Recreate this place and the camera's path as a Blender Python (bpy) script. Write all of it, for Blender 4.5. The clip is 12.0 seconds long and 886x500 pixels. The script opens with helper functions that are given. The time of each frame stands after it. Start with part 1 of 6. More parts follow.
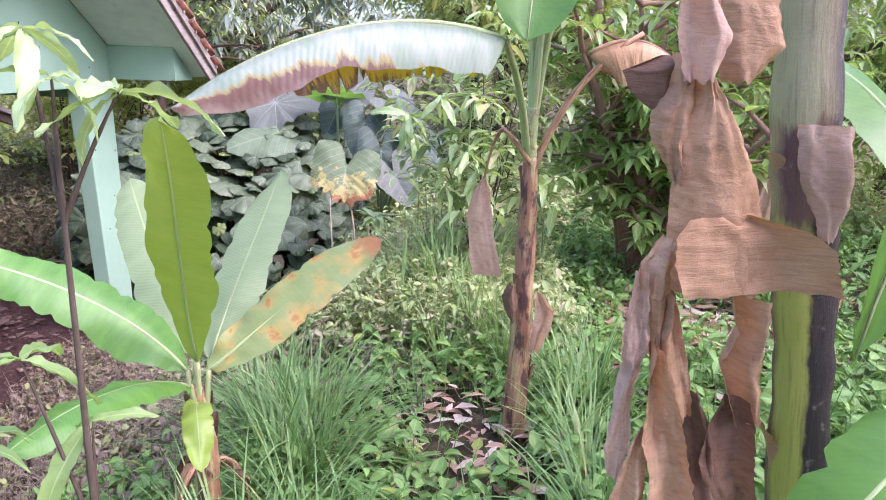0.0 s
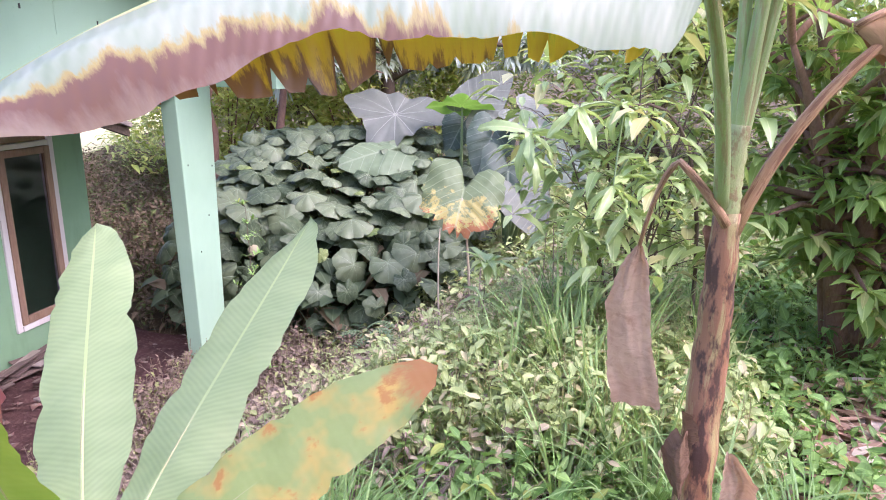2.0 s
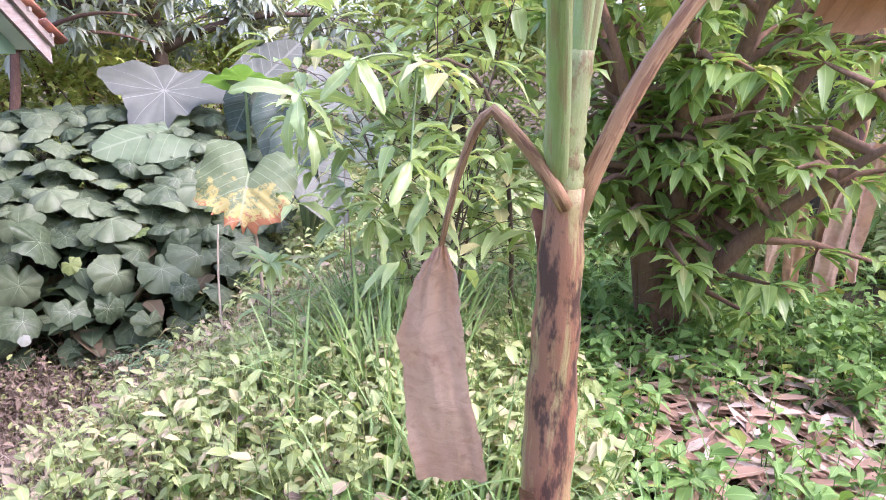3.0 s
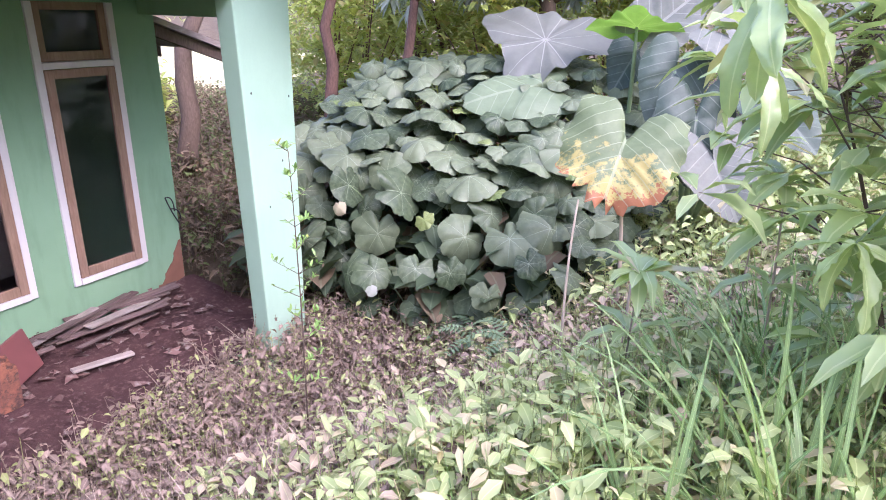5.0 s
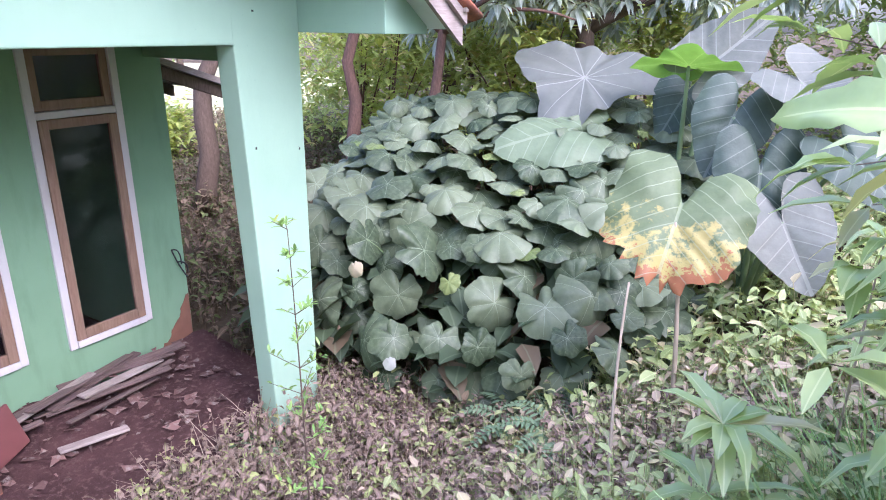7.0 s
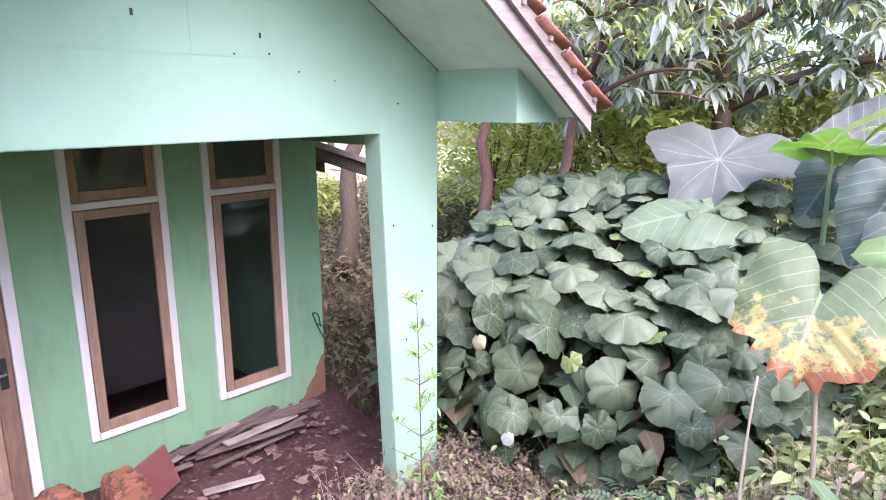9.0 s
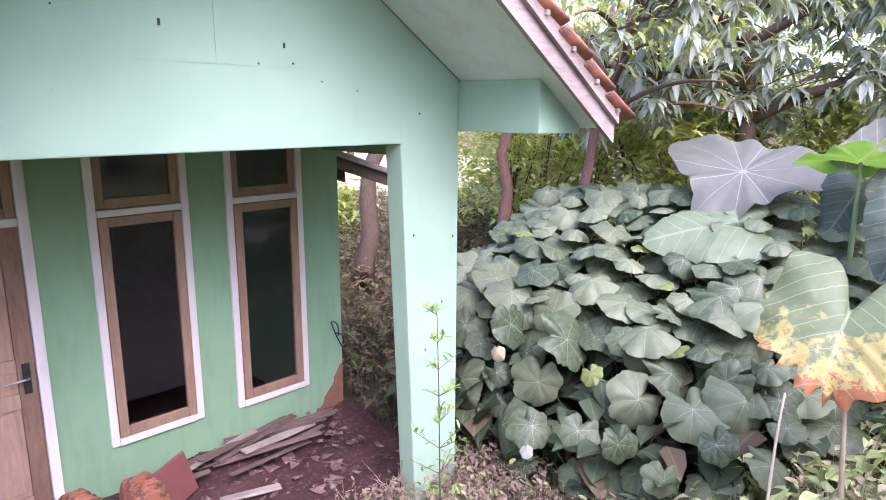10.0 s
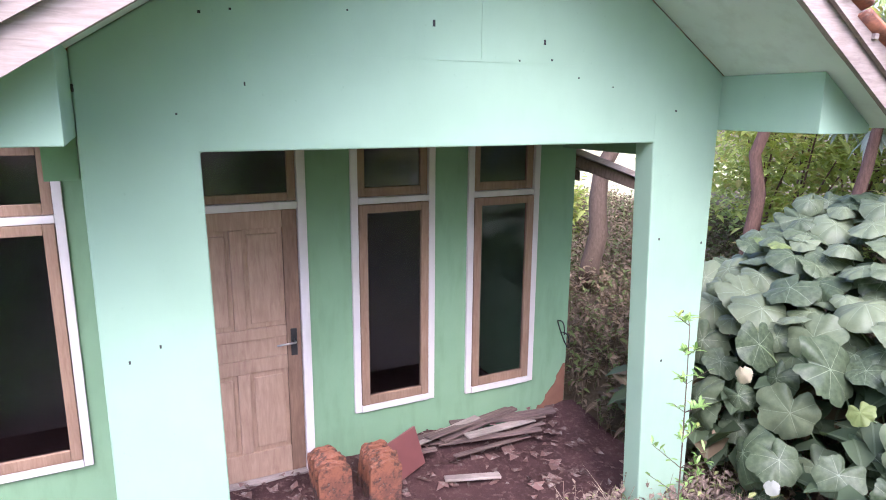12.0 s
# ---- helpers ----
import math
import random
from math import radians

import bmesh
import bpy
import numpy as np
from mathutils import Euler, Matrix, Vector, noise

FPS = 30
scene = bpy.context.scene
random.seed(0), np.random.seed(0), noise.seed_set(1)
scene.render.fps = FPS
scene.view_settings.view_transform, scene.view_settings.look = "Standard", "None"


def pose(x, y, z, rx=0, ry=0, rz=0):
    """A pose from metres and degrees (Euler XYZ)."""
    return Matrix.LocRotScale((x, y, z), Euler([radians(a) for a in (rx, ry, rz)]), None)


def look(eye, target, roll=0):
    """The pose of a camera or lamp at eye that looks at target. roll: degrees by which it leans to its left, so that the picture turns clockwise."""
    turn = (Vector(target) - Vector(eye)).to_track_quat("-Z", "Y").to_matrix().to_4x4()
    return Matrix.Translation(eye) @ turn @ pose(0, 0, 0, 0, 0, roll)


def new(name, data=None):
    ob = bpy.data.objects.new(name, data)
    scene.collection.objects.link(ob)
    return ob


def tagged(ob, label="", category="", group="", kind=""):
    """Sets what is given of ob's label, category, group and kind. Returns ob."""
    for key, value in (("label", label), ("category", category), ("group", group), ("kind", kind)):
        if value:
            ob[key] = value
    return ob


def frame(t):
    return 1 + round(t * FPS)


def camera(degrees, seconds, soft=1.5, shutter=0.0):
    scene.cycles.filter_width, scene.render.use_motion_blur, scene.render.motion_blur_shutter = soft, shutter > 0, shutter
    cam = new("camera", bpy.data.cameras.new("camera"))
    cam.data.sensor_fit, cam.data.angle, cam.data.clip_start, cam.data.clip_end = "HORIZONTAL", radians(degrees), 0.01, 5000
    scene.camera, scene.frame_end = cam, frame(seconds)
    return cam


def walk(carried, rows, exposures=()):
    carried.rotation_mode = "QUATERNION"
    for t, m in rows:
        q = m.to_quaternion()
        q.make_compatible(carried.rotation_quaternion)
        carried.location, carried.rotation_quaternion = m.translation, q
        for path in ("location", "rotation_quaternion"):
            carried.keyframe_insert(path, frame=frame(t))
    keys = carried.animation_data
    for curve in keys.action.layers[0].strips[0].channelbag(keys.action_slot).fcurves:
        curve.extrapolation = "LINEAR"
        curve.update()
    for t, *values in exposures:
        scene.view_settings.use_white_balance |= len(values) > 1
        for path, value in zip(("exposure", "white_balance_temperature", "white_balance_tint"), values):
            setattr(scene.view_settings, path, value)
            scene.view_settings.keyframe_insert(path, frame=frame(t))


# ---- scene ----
cam = camera(68.7, 12.0, 1.0)
PATH = [
    (0, (2.681, 0.862, 2.907), (2.674, 2.781, 2.343), 2.2),
    (0.5, (2.792, 1.058, 2.927), (2.811, 2.976, 2.359), 2.4),
    (1, (2.821, 1.371, 2.903), (2.703, 3.291, 2.357), 2.2),
    (1.5, (2.728, 1.736, 2.896), (2.385, 3.623, 2.33), 1.9),
    (2, (2.708, 2.062, 2.833), (2.279, 3.939, 2.29), 1.7),
    (2.5, (2.735, 2.472, 2.736), (2.461, 4.375, 2.187), 1.9),
    (3, (2.78, 2.741, 2.698), (2.904, 4.655, 2.131), 2.3),
    (3.5, (2.691, 3.149, 2.667), (2.661, 5.059, 2.077), 0.9),
    (3.7, (2.653, 3.239, 2.67), (2.402, 5.134, 2.082), 0.8),
    (5.3, (2.489, 3.83, 2.492), (1.585, 5.472, 1.793), 1.4),
    (5.5, (2.524, 3.907, 2.491), (1.614, 5.55, 1.804), 1.4),
    (6, (2.441, 4.138, 2.524), (1.579, 5.798, 1.816), 1.3),
    (6.5, (2.307, 4.203, 2.574), (1.5, 5.898, 1.885), 1.4),
    (7, (2.233, 4.243, 2.652), (1.256, 5.863, 2.002), 0.9),
    (7.5, (2.229, 4.234, 2.718), (1.087, 5.753, 2.097), 0.5),
    (7.7, (2.274, 4.214, 2.711), (1.053, 5.693, 2.142), 0.7),
    (9.3, (2.328, 4.151, 2.779), (0.994, 5.569, 2.322), 0.5),
    (9.5, (2.317, 4.172, 2.801), (0.979, 5.582, 2.33), 0.8),
    (10, (2.307, 4.152, 2.745), (0.937, 5.547, 2.322), 0.4),
    (10.5, (2.284, 4.179, 2.783), (0.833, 5.493, 2.373), 0.6),
    (11, (2.289, 4.161, 2.777), (0.814, 5.448, 2.367), 0.6),
    (11.5, (2.25, 4.146, 2.787), (0.685, 5.32, 2.371), 1.0),
    (12, (2.196, 4.037, 2.734), (0.447, 4.906, 2.302), 0.5),
]
walk(cam, [(t, look(eye, target, roll)) for t, eye, target, roll in PATH],
     [(0.0, 1.95, 5550, 31), (0.5, 1.88, 5500, 29), (1.5, 1.98, 5650, 31), (2.5, 2.16, 5700, 34), (3.5, 2.25, 5600, 33), (5.5, 2.26, 5450, 36), (7.5, 2.18, 5250, 28), (9.5, 2.38, 5550, 34), (10.5, 2.16, 5550, 37), (12.0, 2.3, 5500, 28)])

# ---- world, sun, exposure ----
SUN_FROM = Vector((0.60, -0.20, 0.78)).normalized()
world = bpy.data.worlds.new("world")
scene.world = world
world.use_nodes = True
wn, wl = world.node_tree.nodes, world.node_tree.links
sky = wn.new("ShaderNodeTexSky")
sky.sky_type = "NISHITA"
sky.sun_disc = False
sky.sun_elevation = math.asin(SUN_FROM.z)
sky.sun_rotation = math.atan2(SUN_FROM.x, SUN_FROM.y)
sky.dust_density, sky.air_density = 4.0, 1.0
wl.new(sky.outputs[0], wn["Background"].inputs[0])
wn["Background"].inputs[1].default_value = 0.15
sun = new("sun", bpy.data.lights.new("sun", "SUN"))
sun.data.energy, sun.data.angle, sun.data.color = 1.0, radians(72), (1.0, 0.96, 0.90)
sun.matrix_world = look(SUN_FROM * 30, (0, 0, 0))

# ---- small helpers ----
Z = Vector((0, 0, 1))
rnd = random.Random(7)


def ground_z(x, y):
    d = min(max((y - 5.1) / 1.5, 0), 1)
    t = min(max((x + 0.3 - 0.7 * d * d * (3 - 2 * d)) / 2.7, 0), 1)
    h = 0.06 + 1.06 * t * t * (3 - 2 * t)
    h += 0.18 * min(max((2.6 - y) / 2.0, 0), 1) * t
    u = min(max((y - 7.3) / 2.0, 0), 1)
    h += 0.35 * u * u * (3 - 2 * u) * (1 - t)
    if x > -0.4 or y > 7.7:
        h += 0.05 * noise.noise((x * 0.9, y * 0.9, 3)) + 0.02 * noise.noise((x * 3.1, y * 3.1, 8))
    r = math.hypot(x, y - 5)
    h += 0.4 * min(max((r - 14) / 20, 0), 3)
    return h


class Geo:
    """Collects vertices, faces and one uv per vertex, and makes one mesh of them."""

    def __init__(self):
        self.v, self.f, self.uv = [], [], []

    def add(self, verts, faces, uvs=None):
        o = len(self.v)
        self.v.extend(tuple(p) for p in verts)
        self.f.extend(tuple(i + o for i in f) for f in faces)
        self.uv.extend(uvs if uvs else [(0.5, 0.5)] * len(verts))

    def mesh(self, name, mat, smooth=True):
        me = bpy.data.meshes.new(name)
        me.from_pydata(self.v, [], self.f)
        layer = me.uv_layers.new(name="UVMap")
        idx = np.empty(len(me.loops), dtype=np.int32)
        me.loops.foreach_get("vertex_index", idx)
        layer.data.foreach_set("uv", np.array(self.uv, dtype=np.float32)[idx].ravel())
        me.polygons.foreach_set("use_smooth", [smooth] * len(me.polygons))
        me.materials.append(mat)
        return me

    def box(self, lo, hi):
        x0, y0, z0 = lo
        x1, y1, z1 = hi
        v = [(x0, y0, z0), (x1, y0, z0), (x1, y1, z0), (x0, y1, z0), (x0, y0, z1), (x1, y0, z1), (x1, y1, z1), (x0, y1, z1)]
        self.add(v, [(0, 3, 2, 1), (4, 5, 6, 7), (0, 1, 5, 4), (1, 2, 6, 5), (2, 3, 7, 6), (3, 0, 4, 7)])

    def tube(self, pts, radii, n=8, cap=True):
        pts = [Vector(p) for p in pts]
        rings, uvs = [], []
        for i, p in enumerate(pts):
            t = (pts[min(i + 1, len(pts) - 1)] - pts[max(i - 1, 0)]).normalized()
            a = t.cross(Vector((0.31, 0.95, 0.05))).normalized()
            b = t.cross(a)
            for k in range(n):
                w = 2 * math.pi * k / n
                rings.append(p + (a * math.cos(w) + b * math.sin(w)) * radii[i])
                uvs.append((k / n, i / max(len(pts) - 1, 1)))
        faces = [(i * n + k, i * n + (k + 1) % n, (i + 1) * n + (k + 1) % n, (i + 1) * n + k) for i in range(len(pts) - 1) for k in range(n)]
        if cap:
            faces += [tuple(range(n))[::-1], tuple((len(pts) - 1) * n + k for k in range(n))]
        self.add(rings, faces, uvs)

    def leaf(self, p, d, up, length, width, droop=0.3):
        """A small folded leaf of ten triangles with a bent tip."""
        d = d.normalized()
        s = d.cross(up)
        if s.length < 1e-3:
            s = d.cross(Vector((1, 0.2, 0)))
        s.normalize()
        u = s.cross(d)
        f = 0.18 * width
        m1 = p + d * length * 0.35
        m2 = p + d * length * 0.72 - Z * droop * length * 0.18
        tip = p + d * length * 0.97 - Z * droop * length * 0.5
        w1, w2 = width * 0.5, width * 0.36
        v = [p, m1 + s * w1 + u * f, m1, m1 - s * w1 + u * f, m2 + s * w2 + u * f * 0.7, m2, m2 - s * w2 + u * f * 0.7, tip]
        self.add(v, [(0, 2, 1), (0, 3, 2), (1, 2, 5, 4), (2, 3, 6, 5), (4, 5, 7), (5, 6, 7)],
                 [(0.5, 0), (0, 0.35), (0.5, 0.35), (1, 0.35), (0.1, 0.72), (0.5, 0.72), (0.9, 0.72), (0.5, 1)])

    def blade(self, p, d, length, width, droop, n=4):
        """One bent grass blade."""
        d = d.normalized()
        s = d.cross(Z)
        if s.length < 1e-3:
            s = Vector((1, 0, 0))
        s.normalize()
        h = Vector((d.x, d.y, 0))
        v, uv = [], []
        q, t = p.copy(), d.copy()
        for i in range(n + 1):
            w = width * (1 - (i / n) ** 2) * (0.6 + 0.4 * min(1, i * 2 / n)) + 0.0006
            v += [q + s * w / 2, q - s * w / 2]
            uv += [(0, i / n), (1, i / n)]
            q = q + t * (length / n)
            t = (t - Z * droop / n + h * 0.3 * droop / n).normalized()
        self.add(v, [(2 * i, 2 * i + 1, 2 * i + 3, 2 * i + 2) for i in range(n)], uv)

    def big_leaf(self, ctrl, width, drop=(0.5, 0.5), roll=0.0, n=36, k=3, wave=0.02, notch=0.25, seed=1, taper=(0.12, 0.25), thick_rib=0.012, side=None, halves=(1.0, 1.0)):
        """A long leaf along a bezier of four points: two halves that slope from a raised midrib, with an uneven, torn edge."""
        r = random.Random(seed)
        a, b, c, e = [Vector(q) for q in ctrl]
        rows, uv = [], []
        ribs, rr = [], []
        if side:
            across = Vector(side)
        else:
            across = (e - a).cross(Z)
            if across.length < 0.4 * (e - a).length:
                across = Vector((1, -0.25, 0))
        across.normalize()
        edge = [[1.0, 1.0] for _ in range(n + 1)]
        for h in (0, 1):
            i = 1
            while i < n:
                i += r.randint(2, 6)
                tear = notch[h] if isinstance(notch, tuple) else notch
                if i < n and tear > 0:
                    edge[i][h] = 1 - tear * r.random()
        ph = [r.random() * 6 for _ in range(4)]
        for i in range(n + 1):
            t = i / n
            p = a * (1 - t) ** 3 + b * 3 * t * (1 - t) ** 2 + c * 3 * t * t * (1 - t) + e * t ** 3
            g = ((b - a) * (1 - t) ** 2 + (c - b) * 2 * t * (1 - t) + (e - c) * t * t).normalized()
            s = across - g * across.dot(g)
            s.normalize()
            up = s.cross(g)
            cr, sr = math.cos(roll), math.sin(roll)
            s, up = s * cr + up * sr, up * cr - s * sr
            w = width * min(1, (t / taper[0]) ** 0.6 if t < taper[0] else 1) * (1 if t < 1 - taper[1] else math.sqrt(max(1 - ((t - 1 + taper[1]) / taper[1]) ** 2, 0.0)))
            ribs.append(p - up * 0.004)
            rr.append(thick_rib * (1 - 0.8 * t))
            for j in range(-k, k + 1):
                q = abs(j) / k
                h = 1 if j > 0 else 0
                ang = drop[h] * (0.6 + 0.5 * q)
                ww = w * q * halves[h] * (edge[i][h] if q > 0.5 else 1)
                ww *= 1 + 0.10 * q * noise.noise((t * 7, h * 5 + ph[0], ph[1]))
                bump = wave * q * (1.2 * noise.noise((t * 13, q * 1.5 + h * 7, ph[0])) + 1.6 * noise.noise((t * 4, q + h * 7, ph[1])))
                rows.append(p + s * math.copysign(1, j) * ww * math.cos(ang) - up * ww * math.sin(ang) + up * bump)
                uv.append((0.5 + 0.5 * j / k, t))
        m = 2 * k + 1
        self.add(rows, [(i * m + j, i * m + j + 1, (i + 1) * m + j + 1, (i + 1) * m + j) for i in range(n) for j in range(m - 1)], uv)
        return ribs, rr


def part(name, geo, mat, parent=None, label="", smooth=True):
    me = geo if isinstance(geo, bpy.types.Mesh) else geo.mesh(name, mat, smooth)
    ob = new(name, me)
    if parent:
        ob.parent = parent
    if label:
        ob["label"] = label
    return ob


def thing(name, label, category, group="", kind="", at=(0, 0, 0)):
    ob = new(name)
    ob.location = at
    return tagged(ob, label, category, group, kind)


def bevel(ob, width=0.006, seg=2):
    mod = ob.modifiers.new("bevel", "BEVEL")
    mod.width, mod.segments, mod.limit_method = width, seg, "ANGLE"
    return ob


# ---- materials ----
class Mat:
    """A node material with a few shortcuts."""

    def __init__(self, name, rough=0.6, spec=0.4):
        self.m = bpy.data.materials.new(name)
        self.m.use_nodes = True
        self.n, self.l = self.m.node_tree.nodes, self.m.node_tree.links
        self.b = self.n["Principled BSDF"]
        self.b.inputs["Roughness"].default_value = rough
        self.b.inputs["Specular IOR Level"].default_value = spec

    def node(self, kind, **inputs):
        nd = self.n.new(kind)
        for key, val in inputs.items():
            sock = nd.inputs[key.replace("_", " ")]
            if isinstance(val, bpy.types.NodeSocket):
                self.l.new(val, sock)
            else:
                sock.default_value = val
        return nd

    def coord(self, which="Object", scale=(1, 1, 1)):
        tc = self.n.new("ShaderNodeTexCoord")
        mp = self.n.new("ShaderNodeMapping")
        mp.inputs["Scale"].default_value = scale
        self.l.new(tc.outputs[which], mp.inputs[0])
        return mp.outputs[0]

    def noise(self, scale, detail=5, rough=0.6, vec=None, dist=0.0):
        nd = self.node("ShaderNodeTexNoise", Scale=scale, Detail=detail, Roughness=rough, Distortion=dist)
        self.l.new(vec if vec else self.coord(), nd.inputs["Vector"])
        return nd.outputs["Fac"]

    def ramp(self, fac, stops):
        nd = self.n.new("ShaderNodeValToRGB")
        el = nd.color_ramp.elements
        while len(el) < len(stops):
            el.new(0.5)
        for e, (pos, col) in zip(el, stops):
            e.position = pos
            e.color = (*col, 1) if isinstance(col, tuple) else (col, col, col, 1)
        self.l.new(fac, nd.inputs[0])
        return nd.outputs[0]

    def mix(self, fac, a, b, mode="MIX"):
        nd = self.n.new("ShaderNodeMix")
        nd.data_type, nd.blend_type = "RGBA", mode
        for sock, val in ((nd.inputs[0], fac), (nd.inputs[6], a), (nd.inputs[7], b)):
            if isinstance(val, bpy.types.NodeSocket):
                self.l.new(val, sock)
            else:
                sock.default_value = (*val, 1) if isinstance(val, tuple) else val
        return nd.outputs[2]

    def math(self, op, a, b=0.0, clamp=False):
        nd = self.n.new("ShaderNodeMath")
        nd.operation, nd.use_clamp = op, clamp
        for sock, val in ((nd.inputs[0], a), (nd.inputs[1], b)):
            if isinstance(val, bpy.types.NodeSocket):
                self.l.new(val, sock)
            else:
                sock.default_value = val
        return nd.outputs[0]

    def base(self, col):
        self.l.new(col, self.b.inputs["Base Color"])
        self.col = col
        return self

    def bump(self, fac, strength=0.3, dist=0.01):
        nd = self.node("ShaderNodeBump", Strength=strength, Distance=dist)
        self.l.new(fac, nd.inputs["Height"])
        self.l.new(nd.outputs[0], self.b.inputs["Normal"])
        return self

    def thin(self, amount=0.35, tint=(1.0, 1.0, 0.55)):
        """Lets light through a leaf."""
        tr = self.n.new("ShaderNodeBsdfTranslucent")
        self.l.new(self.mix(1.0, self.col, tint, "MULTIPLY"), tr.inputs[0])
        mx = self.n.new("ShaderNodeMixShader")
        mx.inputs[0].default_value = amount
        self.l.new(self.b.outputs[0], mx.inputs[1])
        self.l.new(tr.outputs[0], mx.inputs[2])
        self.l.new(mx.outputs[0], self.n["Material Output"].inputs[0])
        return self

    def island(self):
        return self.n.new("ShaderNodeNewGeometry").outputs["Random Per Island"]

    def one(self):
        return self.n.new("ShaderNodeObjectInfo").outputs["Random"]

    def uv(self, k):
        sp = self.n.new("ShaderNodeSeparateXYZ")
        self.l.new(self.n.new("ShaderNodeTexCoord").outputs["UV"], sp.inputs[0])
        return sp.outputs[k]


def leaf_mat(name, dark, light, old=None, old_share=0.08, rough=0.45, spec=0.5, thin=0.3, rib=0.25):
    """Foliage: each leaf takes its own tone between dark and light, a few are old; pale midrib."""
    m = Mat(name, rough, spec)
    r = m.island()
    c = m.mix(r, dark, light)
    c = m.mix(m.math("MULTIPLY", m.noise(9, 3), 0.5), c, tuple(min(1, q * 1.5) for q in light))
    if old:
        r2 = m.math("FRACT", m.math("MULTIPLY", r, 37.7))
        c = m.mix(m.math("LESS_THAN", r2, old_share), c, old)
    line = m.math("LESS_THAN", m.math("ABSOLUTE", m.math("SUBTRACT", m.uv(0), 0.5)), 0.035)
    c = m.mix(m.math("MULTIPLY", line, rib), c, tuple(min(1, q * 2.2 + 0.05) for q in light))
    m.base(c)
    return m.thin(thin).m


def paint_mat(name, tone, dirt, stains=0.35):
    """Old wall paint on plaster: washed-out blotches, run marks, grime and small chips."""
    m = Mat(name, 0.62, 0.3)
    big = m.noise(0.9, 4, 0.6)
    c = m.mix(m.ramp(big, [(0.35, 0.0), (0.7, 1.0)]), tone, tuple(min(1, q * 1.12 + 0.02) for q in tone))
    runs = m.noise(3.0, 5, 0.65, m.coord("Object", (2.2, 2.2, 0.5)))
    c = m.mix(m.math("MULTIPLY", m.ramp(runs, [(0.5, 0.0), (0.78, 1.0)]), stains), c, dirt)
    fine = m.noise(38, 4, 0.7)
    c = m.mix(m.ramp(fine, [(0.66, 0.0), (0.76, 0.45)]), c, tuple(q * 0.8 for q in tone))
    m.base(c)
    return m.bump(m.math("ADD", m.noise(12, 6, 0.7), m.math("MULTIPLY", fine, 0.4)), 0.18, 0.006).m


def wood_mat(name, a, b, along=(3, 3, 0.4), rough=0.6, grime=0.3):
    m = Mat(name, rough, 0.35)
    g = m.noise(14, 6, 0.65, m.coord("Object", along), 0.6)
    c = m.mix(m.ramp(g, [(0.3, 0.0), (0.7, 1.0)]), a, b)
    c = m.mix(m.math("MULTIPLY", m.ramp(m.noise(2.3, 5), [(0.45, 0.0), (0.75, 1.0)]), grime), c, (0.06, 0.045, 0.035))
    m.base(c)
    return m.bump(g, 0.25, 0.003).m


def dirt_mat(name, a, b, c3, scale=1.6, rough=0.95):
    m = Mat(name, rough, 0.1)
    c = m.mix(m.ramp(m.noise(scale, 6, 0.65), [(0.35, 0.0), (0.65, 1.0)]), a, b)
    c = m.mix(m.ramp(m.noise(scale * 12, 5, 0.7), [(0.52, 0.0), (0.68, 0.8)]), c, c3)
    m.base(c)
    return m.bump(m.noise(scale * 18, 6, 0.75), 0.8, 0.03).m


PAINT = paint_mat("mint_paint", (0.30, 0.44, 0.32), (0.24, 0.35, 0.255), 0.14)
# the mint paint again, darkened and greener to stand for porch shade
PAINT_BACK = paint_mat("mint_paint_shade_tone", (0.20, 0.34, 0.20), (0.12, 0.21, 0.11), 0.4)
SOFFIT = paint_mat("soffit_paint", (0.66, 0.72, 0.67), (0.36, 0.36, 0.3), 0.3)
WHITE = paint_mat("white_trim_paint", (0.66, 0.62, 0.60), (0.40, 0.33, 0.28), 0.35)
WOOD_SASH = wood_mat("sash_wood", (0.25, 0.155, 0.10), (0.36, 0.24, 0.165))
WOOD_DOOR = wood_mat("door_wood", (0.32, 0.20, 0.14), (0.45, 0.31, 0.22))
WOOD_GREY = wood_mat("weathered_wood", (0.27, 0.215, 0.19), (0.42, 0.35, 0.31), (6, 0.6, 6), 0.85, 0.5)
GROUND = dirt_mat("soil", (0.075, 0.055, 0.034), (0.12, 0.09, 0.055), (0.15, 0.125, 0.07))
FIELD = dirt_mat("dry_field", (0.46, 0.42, 0.22), (0.54, 0.49, 0.28), (0.36, 0.38, 0.15), 0.8)
PORCH = dirt_mat("porch_dirt", (0.065, 0.034, 0.032), (0.105, 0.056, 0.052), (0.16, 0.10, 0.09), 2.2)


def glass_mat():
    m = Mat("dark_window_glass", 0.03, 0.5)
    m.b.inputs["Transmission Weight"].default_value = 1.0
    m.b.inputs["IOR"].default_value = 1.45
    c = m.mix(m.ramp(m.noise(5, 5), [(0.5, 0.0), (0.8, 0.4)]), (0.62, 0.62, 0.66), (0.45, 0.44, 0.44))
    m.base(c)
    m.l.new(m.ramp(m.noise(7, 5), [(0.4, 0.02), (0.8, 0.16)]), m.b.inputs["Roughness"])
    return m.m


GLASS = glass_mat()


def plain(name, col, rough=0.6, metal=0.0, var=0.25):
    m = Mat(name, rough, 0.4)
    m.b.inputs["Metallic"].default_value = metal
    m.base(m.mix(m.math("MULTIPLY", m.noise(8, 4), var * 2), col, tuple(q * 0.55 for q in col)))
    return m.bump(m.noise(40, 4), 0.15, 0.003).m


